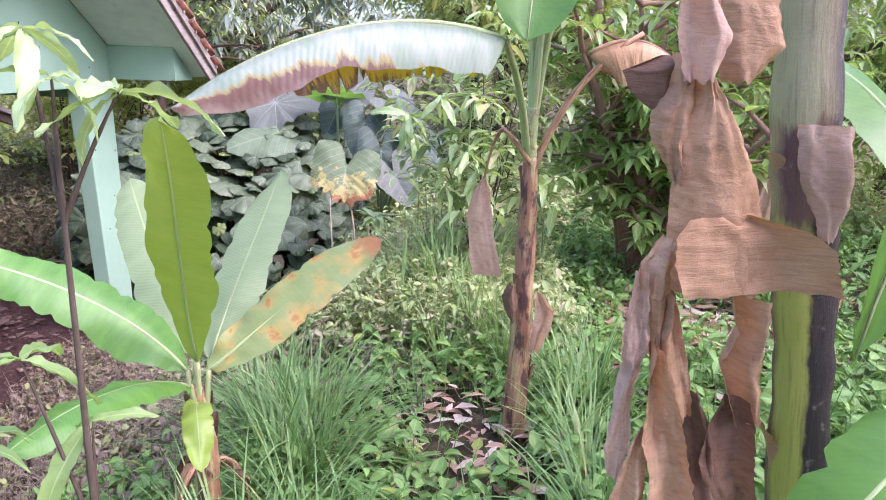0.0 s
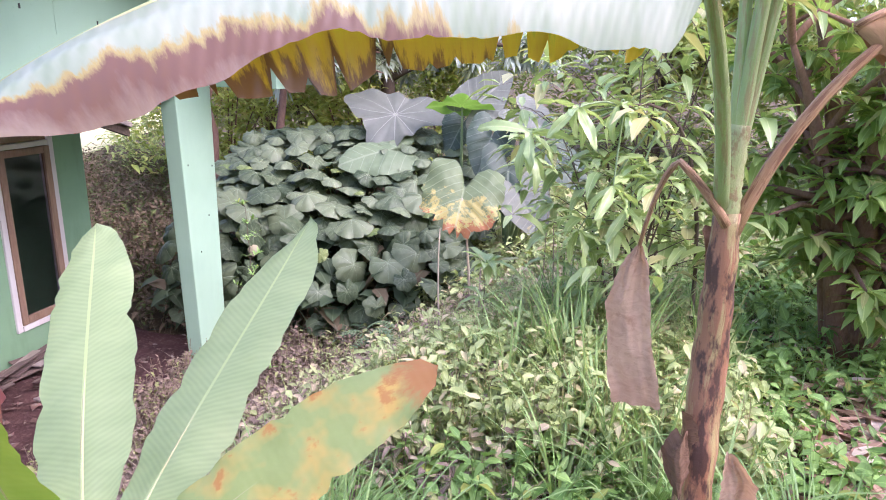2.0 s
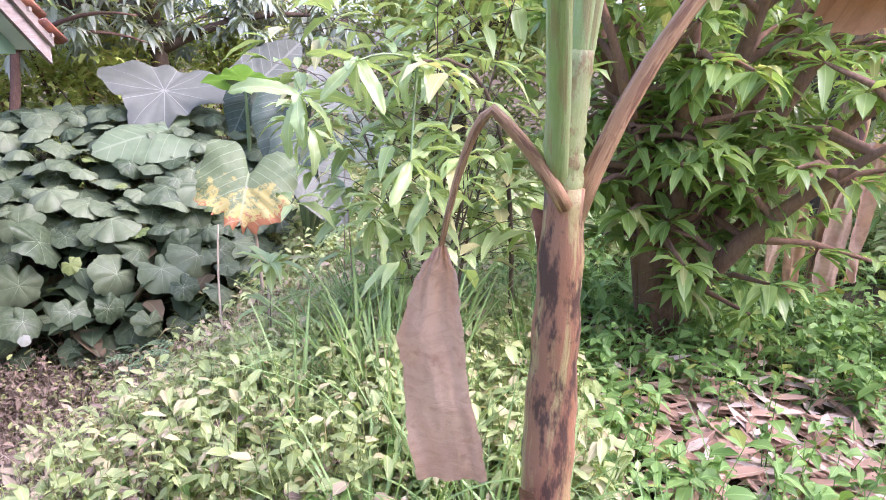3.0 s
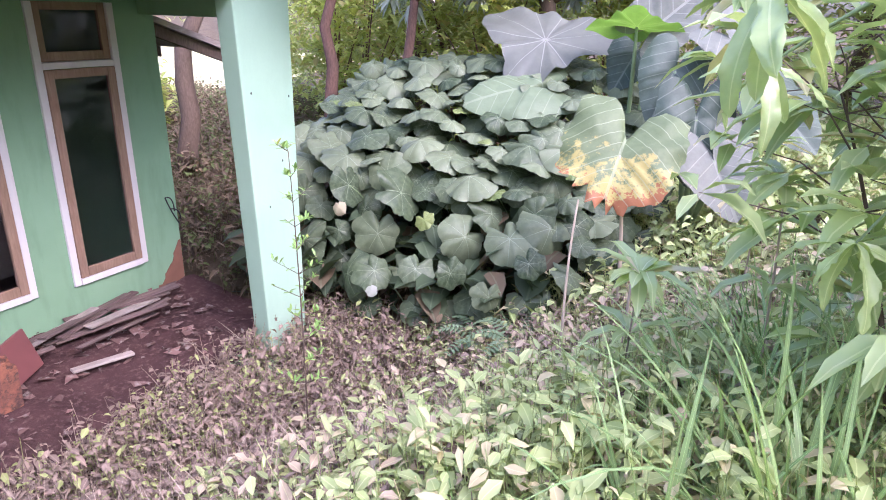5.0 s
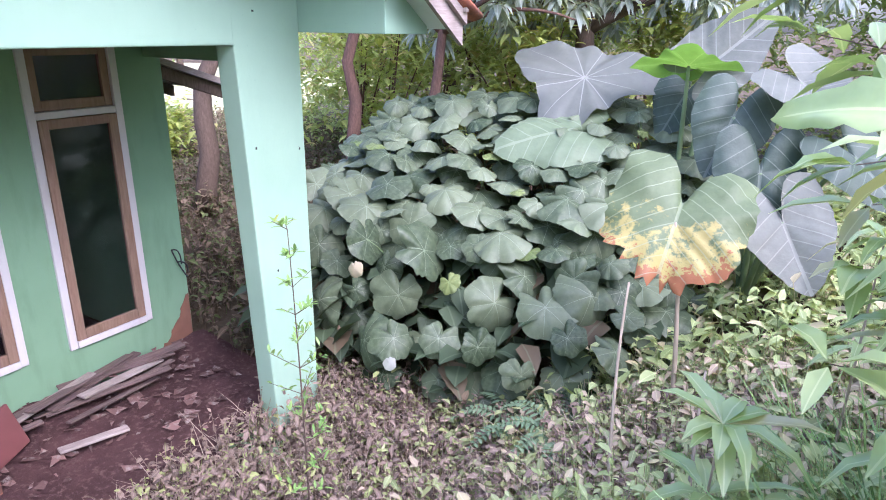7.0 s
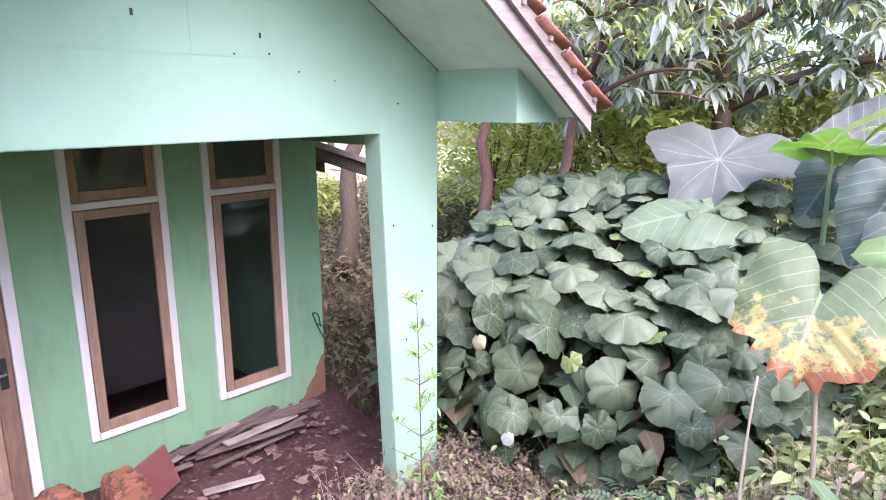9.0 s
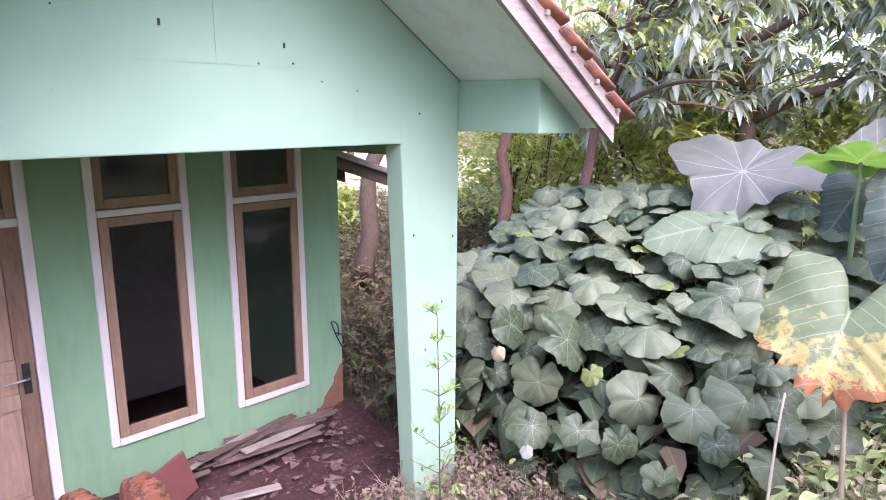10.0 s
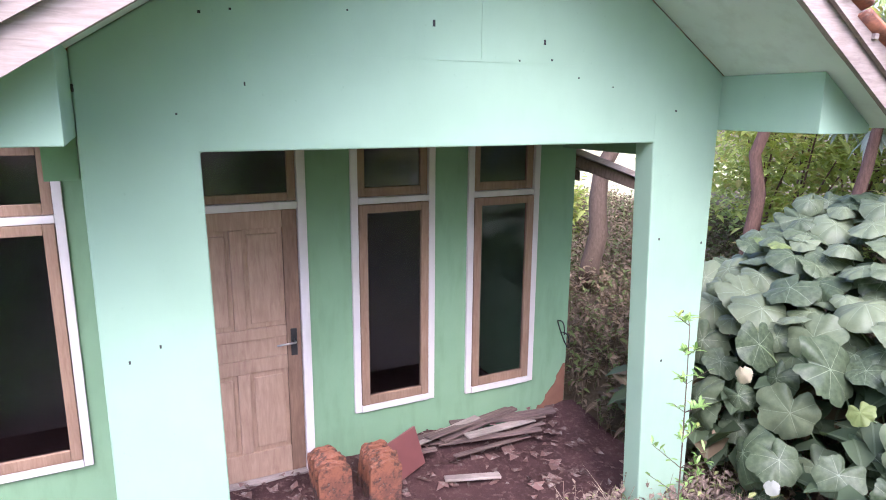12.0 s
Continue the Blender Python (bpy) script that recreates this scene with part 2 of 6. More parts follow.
ROOM = plain("room_plaster", (0.24, 0.21, 0.22), 0.9)
STEEL = plain("worn_steel", (0.55, 0.53, 0.50), 0.3, 1.0)
BLACK = plain("dark_plate", (0.03, 0.03, 0.03), 0.5)


def tile_mat():
    m = Mat("clay_tile", 0.85, 0.2)
    c = m.mix(m.one(), (0.30, 0.10, 0.055), (0.42, 0.17, 0.10))
    c = m.mix(m.ramp(m.noise(7, 5, 0.7), [(0.42, 0.0), (0.62, 0.9)]), c, (0.10, 0.06, 0.055))
    c = m.mix(m.ramp(m.noise(23, 4, 0.7), [(0.62, 0.0), (0.74, 0.7)]), c, (0.30, 0.27, 0.22))
    m.base(c)
    return m.bump(m.noise(45, 5), 0.4, 0.004).m


TILE = tile_mat()


def grimy_tile_mat():
    """Old clay with black grime, lichen and fresh orange breaks."""
    m = Mat("grimy_clay_tile", 0.9, 0.15)
    c = m.mix(m.ramp(m.noise(4.5, 5, 0.65), [(0.42, 0.0), (0.60, 1.0)]), (0.30, 0.125, 0.075), (0.10, 0.055, 0.05))
    c = m.mix(m.ramp(m.noise(15, 5, 0.7), [(0.50, 0.0), (0.62, 0.8)]), c, (0.06, 0.042, 0.038))
    c = m.mix(m.ramp(m.noise(31, 4, 0.7), [(0.62, 0.0), (0.72, 0.7)]), c, (0.30, 0.25, 0.20))
    m.base(c)
    return m.bump(m.noise(28, 6, 0.7), 0.7, 0.01).m


TILE_GRIMY = grimy_tile_mat()


def banana_mat(name, a, b, dead_edge=0.0, pale=0.0, rough=0.38, thin=0.35, rim=0.55, blotch=0.5, halo=0.09, tip=0.55, ribs=0.010):
    """Banana blade: fine ribs across, pale midrib, with yellow and brown death creeping in from edge and tip."""
    m = Mat(name, rough, 0.6)
    u, v = m.uv(0), m.uv(1)
    q = m.math("ABSOLUTE", m.math("MULTIPLY", m.math("SUBTRACT", u, 0.5), 2.0))
    stripe = m.math("SINE", m.math("ADD", m.math("MULTIPLY", v, 430.0), m.math("MULTIPLY", q, -26.0)))
    broad = m.noise(1.0, 4, 0.6, m.coord("UV", (1.2, 15, 1)))
    c = m.mix(m.ramp(broad, [(0.3, 0.0), (0.7, 1.0)]), a, b)
    c = m.mix(m.math("MULTIPLY", m.math("ADD", stripe, 1.0), ribs), c, tuple(min(1, k * 1.7 + 0.03) for k in b))
    if pale > 0:
        c = m.mix(pale, c, (0.62, 0.68, 0.55))
    if dead_edge > 0:
        fin = m.noise(1.0, 5, 0.7, m.coord("UV", (3.0, 44, 1)))
        n2 = m.noise(1.0, 3, 0.6, m.coord("UV", (2.0, 9, 1)))
        k = m.math("ADD", m.math("ADD", m.math("MULTIPLY", q, rim), m.math("MULTIPLY", fin, 0.34)), m.math("ADD", m.math("MULTIPLY", n2, blotch), m.math("MULTIPLY", m.math("POWER", v, 5.0), tip)))
        t = 1.47 - dead_edge
        c = m.mix(m.ramp(k, [(t - halo, 0.0), (t - 0.03, 1.0)]), c, (0.60, 0.40, 0.07))
        c = m.mix(m.ramp(k, [(t - 0.01, 0.0), (t + 0.04, 1.0)]), c, (0.25, 0.13, 0.08))
        c = m.mix(m.ramp(m.math("MULTIPLY", k, fin), [(t * 0.62, 0.0), (t * 0.7, 1.0)]), c, (0.42, 0.30, 0.22))
    mid = m.math("LESS_THAN", q, 0.035)
    c = m.mix(mid, c, (0.42, 0.50, 0.22))
    m.base(c)
    m.bump(m.math("ADD", m.math("MULTIPLY", stripe, 0.12), broad), 0.14, 0.004)
    return m.thin(thin, (1.0, 0.95, 0.35)).m


BANANA = banana_mat("banana_leaf", (0.10, 0.24, 0.035), (0.17, 0.34, 0.06))
BANANA_YELLOW = banana_mat("banana_leaf_yellowing", (0.25, 0.36, 0.045), (0.33, 0.42, 0.07), 0.22)
BANANA_PALE = banana_mat("banana_leaf_pale", (0.19, 0.27, 0.085), (0.27, 0.35, 0.13), 0.0, 0.14, ribs=0.06)


def scorched_mat():
    """Long dying blade: one half pale from sky sheen put into its colour, with a scorched band that widens to the tip,
    the other green, then yellow deepened for backlight, and brown along its torn fringe.
    """
    m = Mat("banana_leaf_scorched", 0.26, 0.6)
    u, v = m.uv(0), m.uv(1)
    q = m.math("ABSOLUTE", m.math("MULTIPLY", m.math("SUBTRACT", u, 0.5), 2.0))
    ribs = m.math("SINE", m.math("ADD", m.math("MULTIPLY", v, 330.0), m.math("MULTIPLY", q, -20.0)))
    broad = m.noise(1.0, 4, 0.6, m.coord("UV", (1.0, 13, 1)))
    fine = m.noise(1.0, 5, 0.7, m.coord("UV", (3.5, 46, 1)))
    # near-white tones stand for the sky reflected on this half
    near = m.mix(m.ramp(broad, [(0.35, 0.0), (0.65, 1.0)]), (0.33, 0.42, 0.30), (0.52, 0.57, 0.48))
    near = m.mix(m.math("MULTIPLY", m.math("ADD", ribs, 1.0), 0.05), near, (0.70, 0.74, 0.64))
    k = m.math("ADD", m.math("MULTIPLY", q, 0.62), m.math("ADD", m.math("MULTIPLY", v, 0.72), m.math("ADD", m.math("MULTIPLY", broad, 0.55), m.math("MULTIPLY", fine, 0.30))))
    k = m.math("MULTIPLY", k, 0.5)
    near = m.mix(m.ramp(k, [(0.655, 0.0), (0.675, 0.8)]), near, (0.52, 0.38, 0.12))
    near = m.mix(m.ramp(k, [(0.68, 0.0), (0.705, 1.0)]), near, (0.27, 0.15, 0.12))
    near = m.mix(m.ramp(k, [(0.76, 0.0), (0.86, 0.75)]), near, (0.50, 0.38, 0.33))
    w = m.math("ADD", m.math("MULTIPLY", q, 0.38), m.math("ADD", m.math("MULTIPLY", v, 0.36), m.math("MULTIPLY", m.math("SUBTRACT", fine, 0.5), 0.42)))
    # dying yellow made stronger, for light that comes through the far half
    far = m.ramp(w, [(0.26, (0.16, 0.30, 0.05)), (0.34, (0.44, 0.44, 0.05)), (0.40, (0.72, 0.52, 0.04)), (0.52, (0.68, 0.42, 0.05)), (0.57, (0.25, 0.12, 0.06))])
    c = m.mix(m.math("GREATER_THAN", u, 0.5), near, far)
    c = m.mix(m.math("LESS_THAN", q, 0.03), c, (0.45, 0.50, 0.24))
    m.base(c)
    m.bump(m.math("ADD", m.math("MULTIPLY", ribs, 0.2), broad), 0.25, 0.006)
    return m.thin(0.45, (1.0, 0.95, 0.4)).m


def mottled_mat():
    """Dying young blade: pale green with blurred orange-tan bands across it, scorched spots and a brown tip."""
    m = Mat("banana_leaf_mottled", 0.4, 0.5)
    u, v = m.uv(0), m.uv(1)
    ribs = m.math("SINE", m.math("MULTIPLY", v, 300.0))
    c = m.mix(m.noise(1.0, 4, 0.6, m.coord("UV", (1.5, 9, 1))), (0.20, 0.28, 0.07), (0.36, 0.42, 0.18))
    band = m.noise(1.0, 3, 0.55, m.coord("UV", (1.6, 6.5, 3)))
    c = m.mix(m.ramp(band, [(0.46, 0.0), (0.64, 0.9)]), c, (0.58, 0.38, 0.10))
    spot = m.noise(1.0, 5, 0.7, m.coord("UV", (4, 13, 5)))
    c = m.mix(m.ramp(m.math("MULTIPLY", band, spot), [(0.31, 0.0), (0.36, 0.8)]), c, (0.44, 0.19, 0.05))
    c = m.mix(m.ramp(m.math("MULTIPLY", m.math("ADD", v, m.math("MULTIPLY", spot, 0.2)), 0.5), [(0.49, 0.0), (0.515, 1.0)]), c, (0.42, 0.20, 0.07))
    c = m.mix(m.math("MULTIPLY", m.math("ADD", ribs, 1.0), 0.012), c, (0.5, 0.5, 0.3))
    m.base(c)
    m.bump(m.math("ADD", m.math("MULTIPLY", ribs, 0.05), spot), 0.15, 0.005)
    return m.thin(0.35, (1.0, 0.9, 0.4)).m


BANANA_TORN = scorched_mat()
BANANA_MOTTLED = mottled_mat()


def dry_mat(name, a, b, dark, thin=0.2):
    """Dead banana leaf: papery, wrinkled across, with dark folds and pale patches."""
    m = Mat(name, 0.75, 0.25)
    wr = m.noise(1.0, 6, 0.65, m.coord("UV", (3, 22, 1)), 1.2)
    big = m.noise(4.5, 4, 0.6)
    c = m.mix(m.ramp(big, [(0.35, 0.0), (0.68, 1.0)]), a, b)
    c = m.mix(m.math("MULTIPLY", m.ramp(wr, [(0.45, 0.0), (0.75, 1.0)]), 0.6), c, dark)
    c = m.mix(m.ramp(m.noise(17, 5, 0.7), [(0.60, 0.0), (0.72, 0.7)]), c, dark)
    m.base(c)
    m.bump(m.math("ADD", wr, m.noise(30, 5)), 0.5, 0.008)
    return m.thin(thin, (1.0, 0.75, 0.5)).m


DRY = dry_mat("dead_banana_leaf", (0.44, 0.25, 0.14), (0.62, 0.405, 0.255), (0.25, 0.13, 0.07))
DRY_PINK = dry_mat("dead_banana_leaf_grey", (0.58, 0.39, 0.30), (0.74, 0.56, 0.45), (0.42, 0.25, 0.18), 0.4)
# darker copy of the dead leaf with shadow put into its brown
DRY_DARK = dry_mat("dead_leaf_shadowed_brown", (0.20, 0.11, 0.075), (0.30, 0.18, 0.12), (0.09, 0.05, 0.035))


def stem_mat(name, green, brown, dark, share, run=(9, 2.6)):
    m = Mat(name, 0.5, 0.45)
    runs = m.noise(1.0, 6, 0.7, m.coord("UV", (*run, 1)), 0.4)
    c = m.mix(m.ramp(runs, [(share - 0.05, 0.0), (share + 0.05, 1.0)]), green, brown)
    c = m.mix(m.ramp(m.noise(1.0, 5, 0.65, m.coord("UV", (run[0] * 0.7, run[1] * 1.9, 3))), [(0.50, 0.0), (0.57, 1.0)]), c, dark)
    c = m.mix(m.ramp(m.noise(60, 3), [(0.62, 0.0), (0.72, 0.5)]), c, dark)
    m.base(c)
    return m.bump(m.math("ADD", runs, m.noise(26, 5)), 0.5, 0.008).m


STEM = stem_mat("pseudostem", (0.46, 0.36, 0.17), (0.36, 0.17, 0.10), (0.10, 0.05, 0.04), 0.45, (7, 3.4))
STEM_TOP = stem_mat("pseudostem_top", (0.40, 0.44, 0.20), (0.46, 0.45, 0.25), (0.32, 0.24, 0.12), 0.55)
def sided_stem_mat():
    """Old stem: sheaths in long vertical bands of olive, tan, maroon and black, ragged at their edges."""
    m = Mat("pseudostem_banded", 0.55, 0.4)
    u, v = m.uv(0), m.uv(1)
    w = m.math("ADD", u, m.math("MULTIPLY", m.math("SUBTRACT", m.noise(1.0, 5, 0.7, m.coord("UV", (5, 9, 1))), 0.5), 0.12))
    low = m.ramp(w, [(0.03, (0.16, 0.08, 0.05)), (0.09, (0.40, 0.38, 0.07)), (0.24, (0.44, 0.42, 0.09)), (0.27, (0.035, 0.028, 0.03)), (0.48, (0.05, 0.035, 0.03)), (0.56, (0.28, 0.20, 0.13))])
    mid = m.ramp(w, [(0.08, (0.34, 0.24, 0.11)), (0.15, (0.14, 0.06, 0.06)), (0.28, (0.22, 0.12, 0.08)), (0.40, (0.05, 0.035, 0.035))])
    top = m.ramp(w, [(0.10, (0.38, 0.34, 0.16)), (0.25, (0.44, 0.38, 0.22)), (0.33, (0.30, 0.24, 0.15)), (0.42, (0.07, 0.05, 0.06)), (0.6, (0.36, 0.30, 0.18))])
    h = m.math("ADD", v, m.math("MULTIPLY", m.math("SUBTRACT", m.noise(1.0, 4, 0.6, m.coord("UV", (7, 6, 2))), 0.5), 0.12))
    c = m.mix(m.ramp(h, [(0.555, 0.0), (0.575, 1.0)]), low, mid)
    c = m.mix(m.ramp(h, [(0.685, 0.0), (0.70, 1.0)]), c, top)
    grain = m.noise(1.0, 6, 0.7, m.coord("UV", (30, 8, 1)))
    c = m.mix(m.ramp(grain, [(0.52, 0.0), (0.72, 0.6)]), c, (0.10, 0.06, 0.045))
    c = m.mix(m.ramp(m.noise(24, 4), [(0.62, 0.0), (0.72, 0.5)]), c, (0.42, 0.36, 0.28))
    m.base(c)
    return m.bump(m.math("ADD", grain, m.noise(18, 5)), 0.6, 0.01).m


STEM_BAND = sided_stem_mat()
PETIOLE = stem_mat("petiole_green", (0.36, 0.45, 0.17), (0.42, 0.48, 0.24), (0.40, 0.35, 0.17), 0.5)
PETIOLE_DRY = stem_mat("petiole_dry", (0.42, 0.22, 0.12), (0.52, 0.31, 0.18), (0.26, 0.12, 0.07), 0.5)


def round_leaf_mat(name, dark, light, vein, nveins=7.0, rough=0.42, edge=None, thin=0.2, pinnate=False, quilt=0.22):
    """Broad leaf: veins that fan out from the stalk, quilted relief, insect holes as pale spots, optional dying rim."""
    m = Mat(name, rough, 0.3)
    x = m.math("SUBTRACT", m.uv(0), 0.5)
    y = m.math("SUBTRACT", m.uv(1), 0.5)
    r = m.math("MULTIPLY", m.math("SQRT", m.math("ADD", m.math("MULTIPLY", x, x), m.math("MULTIPLY", y, y))), 2.0)
    ang = m.math("ARCTAN2", x, y)
    ray = m.math("ABSOLUTE", m.math("SINE", m.math("MULTIPLY", ang, nveins / 2)))
    line = m.math("LESS_THAN", m.math("MULTIPLY", ray, r), m.math("SUBTRACT", 0.034, m.math("MULTIPLY", r, 0.022)))
    if pinnate:
        ax = m.math("ABSOLUTE", x)
        comb = m.math("FRACT", m.math("ADD", m.math("MULTIPLY", y, 9.0), m.math("MULTIPLY", ax, 7.0)))
        line = m.math("MAXIMUM", m.math("LESS_THAN", ax, 0.010), m.math("LESS_THAN", comb, 0.07))
        ray = m.math("ABSOLUTE", m.math("SUBTRACT", comb, 0.5))
    c = m.mix(m.one(), dark, light)
    c = m.mix(m.ramp(m.noise(5, 3), [(0.4, 0.0), (0.75, 0.35)]), c, tuple(min(1, k * 1.4) for k in light))
    c = m.mix(m.ramp(m.noise(26, 4), [(0.60, 0.0), (0.72, 0.22)]), c, tuple(k * 0.7 for k in dark))
    if edge:
        k = m.math("ADD", m.math("MULTIPLY", m.uv(1), -0.9), m.math("MULTIPLY", m.noise(4, 5, 0.7), 1.3))
        c = m.mix(m.ramp(m.math("ADD", k, 0.66), [(0.90, 0.0), (1.15, 0.85)]), c, edge[0])
        c = m.mix(m.ramp(m.math("ADD", m.math("MULTIPLY", r, 0.35), m.math("ADD", k, 0.30)), [(0.96, 0.0), (1.04, 0.95)]), c, edge[1])
    c = m.mix(m.math("MULTIPLY", line, 0.42 if pinnate else 0.5), c, vein)
    m.base(c)
    m.bump(m.math("ADD", m.math("MULTIPLY", ray, r), m.noise(14, 3)), quilt, 0.010)
    return m.thin(thin).m


GOURD = round_leaf_mat("gourd_leaf", (0.042, 0.066, 0.033), (0.165, 0.20, 0.118), (0.34, 0.40, 0.28), 7.0, 0.42, quilt=0.08)
GOURD_YOUNG = round_leaf_mat("gourd_leaf_young", (0.12, 0.17, 0.06), (0.19, 0.23, 0.08), (0.30, 0.38, 0.16))
# neutral grey base stands for sky sheen, here and on the broad leaf
TARO = round_leaf_mat("elephant_ear_leaf", (0.13, 0.14, 0.11), (0.17, 0.18, 0.145), (0.36, 0.37, 0.31), 13.0, 0.48, pinnate=True)
TARO_GREEN = round_leaf_mat("elephant_ear_leaf_green", (0.12, 0.165, 0.09), (0.17, 0.22, 0.13), (0.32, 0.37, 0.26), 13.0, 0.48, pinnate=True)
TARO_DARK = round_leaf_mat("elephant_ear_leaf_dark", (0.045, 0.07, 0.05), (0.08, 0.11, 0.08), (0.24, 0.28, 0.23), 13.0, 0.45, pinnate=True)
TARO_DYING = round_leaf_mat("elephant_ear_leaf_dying", (0.12, 0.16, 0.075), (0.16, 0.20, 0.10), (0.36, 0.41, 0.27), 13.0, 0.46, ((0.46, 0.38, 0.13), (0.34, 0.13, 0.06)), pinnate=True)
TARO_RADIAL = round_leaf_mat("elephant_ear_leaf_broad", (0.115, 0.125, 0.105), (0.145, 0.155, 0.13), (0.38, 0.39, 0.35), 11.0, 0.44, quilt=0.08)
TARO_BRIGHT = round_leaf_mat("elephant_ear_leaf_sunlit", (0.10, 0.22, 0.05), (0.16, 0.30, 0.07), (0.30, 0.42, 0.16), 9.0, 0.45, None, 0.55, quilt=0.08)
STALK = plain("leaf_stalk", (0.22, 0.30, 0.14), 0.5)
STALK_DRY = plain("dry_stalk", (0.42, 0.34, 0.245), 0.8)

MANGO = leaf_mat("mango_leaf", (0.14, 0.25, 0.07), (0.37, 0.49, 0.17), (0.46, 0.47, 0.2), 0.08, 0.26, 0.7, 0.5)
MANGO_LIGHT = leaf_mat("mango_leaf_light", (0.23, 0.35, 0.10), (0.44, 0.53, 0.25), (0.55, 0.52, 0.26), 0.12, 0.24, 0.8, 0.36)
HERB = leaf_mat("green_herb", (0.09, 0.20, 0.04), (0.25, 0.39, 0.11), (0.32, 0.36, 0.08), 0.06, 0.5)
HERB_BRIGHT = leaf_mat("bright_herb", (0.19, 0.27, 0.075), (0.48, 0.54, 0.25), (0.60, 0.52, 0.32), 0.16, 0.42, 0.5, 0.35)
HERB_PALE = leaf_mat("pale_herb", (0.10, 0.14, 0.05), (0.38, 0.41, 0.19), (0.48, 0.38, 0.27), 0.40, 0.5)
WEED_DRY = leaf_mat("withered_weed", (0.045, 0.032, 0.028), (0.29, 0.215, 0.17), (0.30, 0.33, 0.13), 0.18, 0.8, 0.2, 0.2)
# withered weed again, its colour darkened for the shade by the house
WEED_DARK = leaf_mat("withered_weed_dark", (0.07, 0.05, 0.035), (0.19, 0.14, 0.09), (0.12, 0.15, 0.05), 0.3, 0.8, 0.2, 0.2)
GRASS = leaf_mat("grass_blade", (0.08, 0.17, 0.045), (0.20, 0.32, 0.10), (0.36, 0.36, 0.14), 0.05, 0.42, 0.5, 0.3, 0.4)
GRASS_BROAD = leaf_mat("broad_grass_blade", (0.15, 0.26, 0.08), (0.32, 0.44, 0.18), (0.42, 0.42, 0.18), 0.05, 0.36, 0.5, 0.35, 0.5)
LITTER = leaf_mat("leaf_litter", (0.20, 0.105, 0.07), (0.46, 0.30, 0.22), (0.60, 0.48, 0.40), 0.25, 0.85, 0.2, 0.1)
# darker copy of the gourd leaf, with the heap's shade in its colour
GOURD_INNER = leaf_mat("gourd_leaf_shade_tone", (0.03, 0.05, 0.028), (0.075, 0.105, 0.055), (0.13, 0.10, 0.06), 0.1, 0.6, 0.25)
FERN = leaf_mat("fern_leaflet", (0.09, 0.15, 0.075), (0.19, 0.27, 0.15), None, 0.0, 0.5)
# grey-green leaves paled so that the colour carries distance haze
FAR_HAZY = leaf_mat("far_hazy_foliage", (0.18, 0.23, 0.18), (0.46, 0.51, 0.44), (0.24, 0.27, 0.14), 0.12, 0.32, 0.7, 0.42)
FAR_LIGHT = leaf_mat("far_light_foliage", (0.18, 0.26, 0.075), (0.42, 0.48, 0.18), (0.46, 0.42, 0.16), 0.14, 0.5, 0.4, 0.45)
BUSH = leaf_mat("sunlit_bush_leaf", (0.20, 0.28, 0.06), (0.46, 0.50, 0.15), (0.52, 0.46, 0.18), 0.12, 0.5, 0.4, 0.5)
WOOD_DARK = wood_mat("rotten_wood", (0.095, 0.06, 0.052), (0.20, 0.14, 0.125), (6, 0.6, 6), 0.9, 0.5)
BARK = wood_mat("bark", (0.085, 0.058, 0.042), (0.16, 0.115, 0.085), (5, 5, 1.2), 0.95, 0.3)
BARK_BROWN = wood_mat("brown_bark", (0.10, 0.055, 0.04), (0.20, 0.115, 0.085), (5, 5, 1.2), 0.95, 0.4)
BARK_RED = wood_mat("reddish_bark", (0.20, 0.105, 0.07), (0.33, 0.19, 0.135), (5, 5, 1.2), 0.9, 0.2)

# ---- ground ----
def ground():
    def axis(lo, hi, step, far):
        inner = list(np.arange(lo, hi + 1e-6, step))
        outs = [0.5, 1.2, 2.2, 3.5, 5.5, 9, 15, 26, 50, 100, 220, 500]
        return [lo - o for o in outs[::-1]] + inner + [hi + o for o in outs]
    xs, ys = axis(-8, 9, 0.17, 500), axis(-4, 16, 0.17, 500)
    g = Geo()
    nx = len(xs)
    g.add([(x, y, ground_z(x, y)) for y in ys for x in xs],
          [(j * nx + i, j * nx + i + 1, (j + 1) * nx + i + 1, (j + 1) * nx + i) for j in range(len(ys) - 1) for i in range(nx - 1)])
    return tagged(part("ground", g, GROUND), "brown earth garden ground under weeds and leaf litter", "ground", kind="structure")


ground()


def field():
    """Dry pale open ground past the back corner of the house."""
    g = Geo()
    xs, ys = np.linspace(-26, -8.4, 40), np.linspace(9.0, 26, 40)
    g.add([(x - 0.35 * (y - 12), y, ground_z(x - 0.35 * (y - 12), y) + 0.03) for y in ys for x in xs],
          [(j * 40 + i, j * 40 + i + 1, (j + 1) * 40 + i + 1, (j + 1) * 40 + i) for j in range(39) for i in range(39)])
    tagged(part("field", g, FIELD), "pale dry sunlit field behind the house", "field", kind="structure")


field()

# ---- house ----
WX = -2.13          # front wall behind the porch
FX = -0.60          # porch gable face
FLOOR = 0.09
YL0, YL1, YR0, YR1 = 3.90, 4.37, 6.75, 7.25
APEX_Y, EAVE_Z, SLOPE = 5.575, 2.93, 0.635
HEAD = 2.545


def soffit_z(y):
    return EAVE_Z + (YR1 - APEX_Y - abs(y - APEX_Y)) * SLOPE


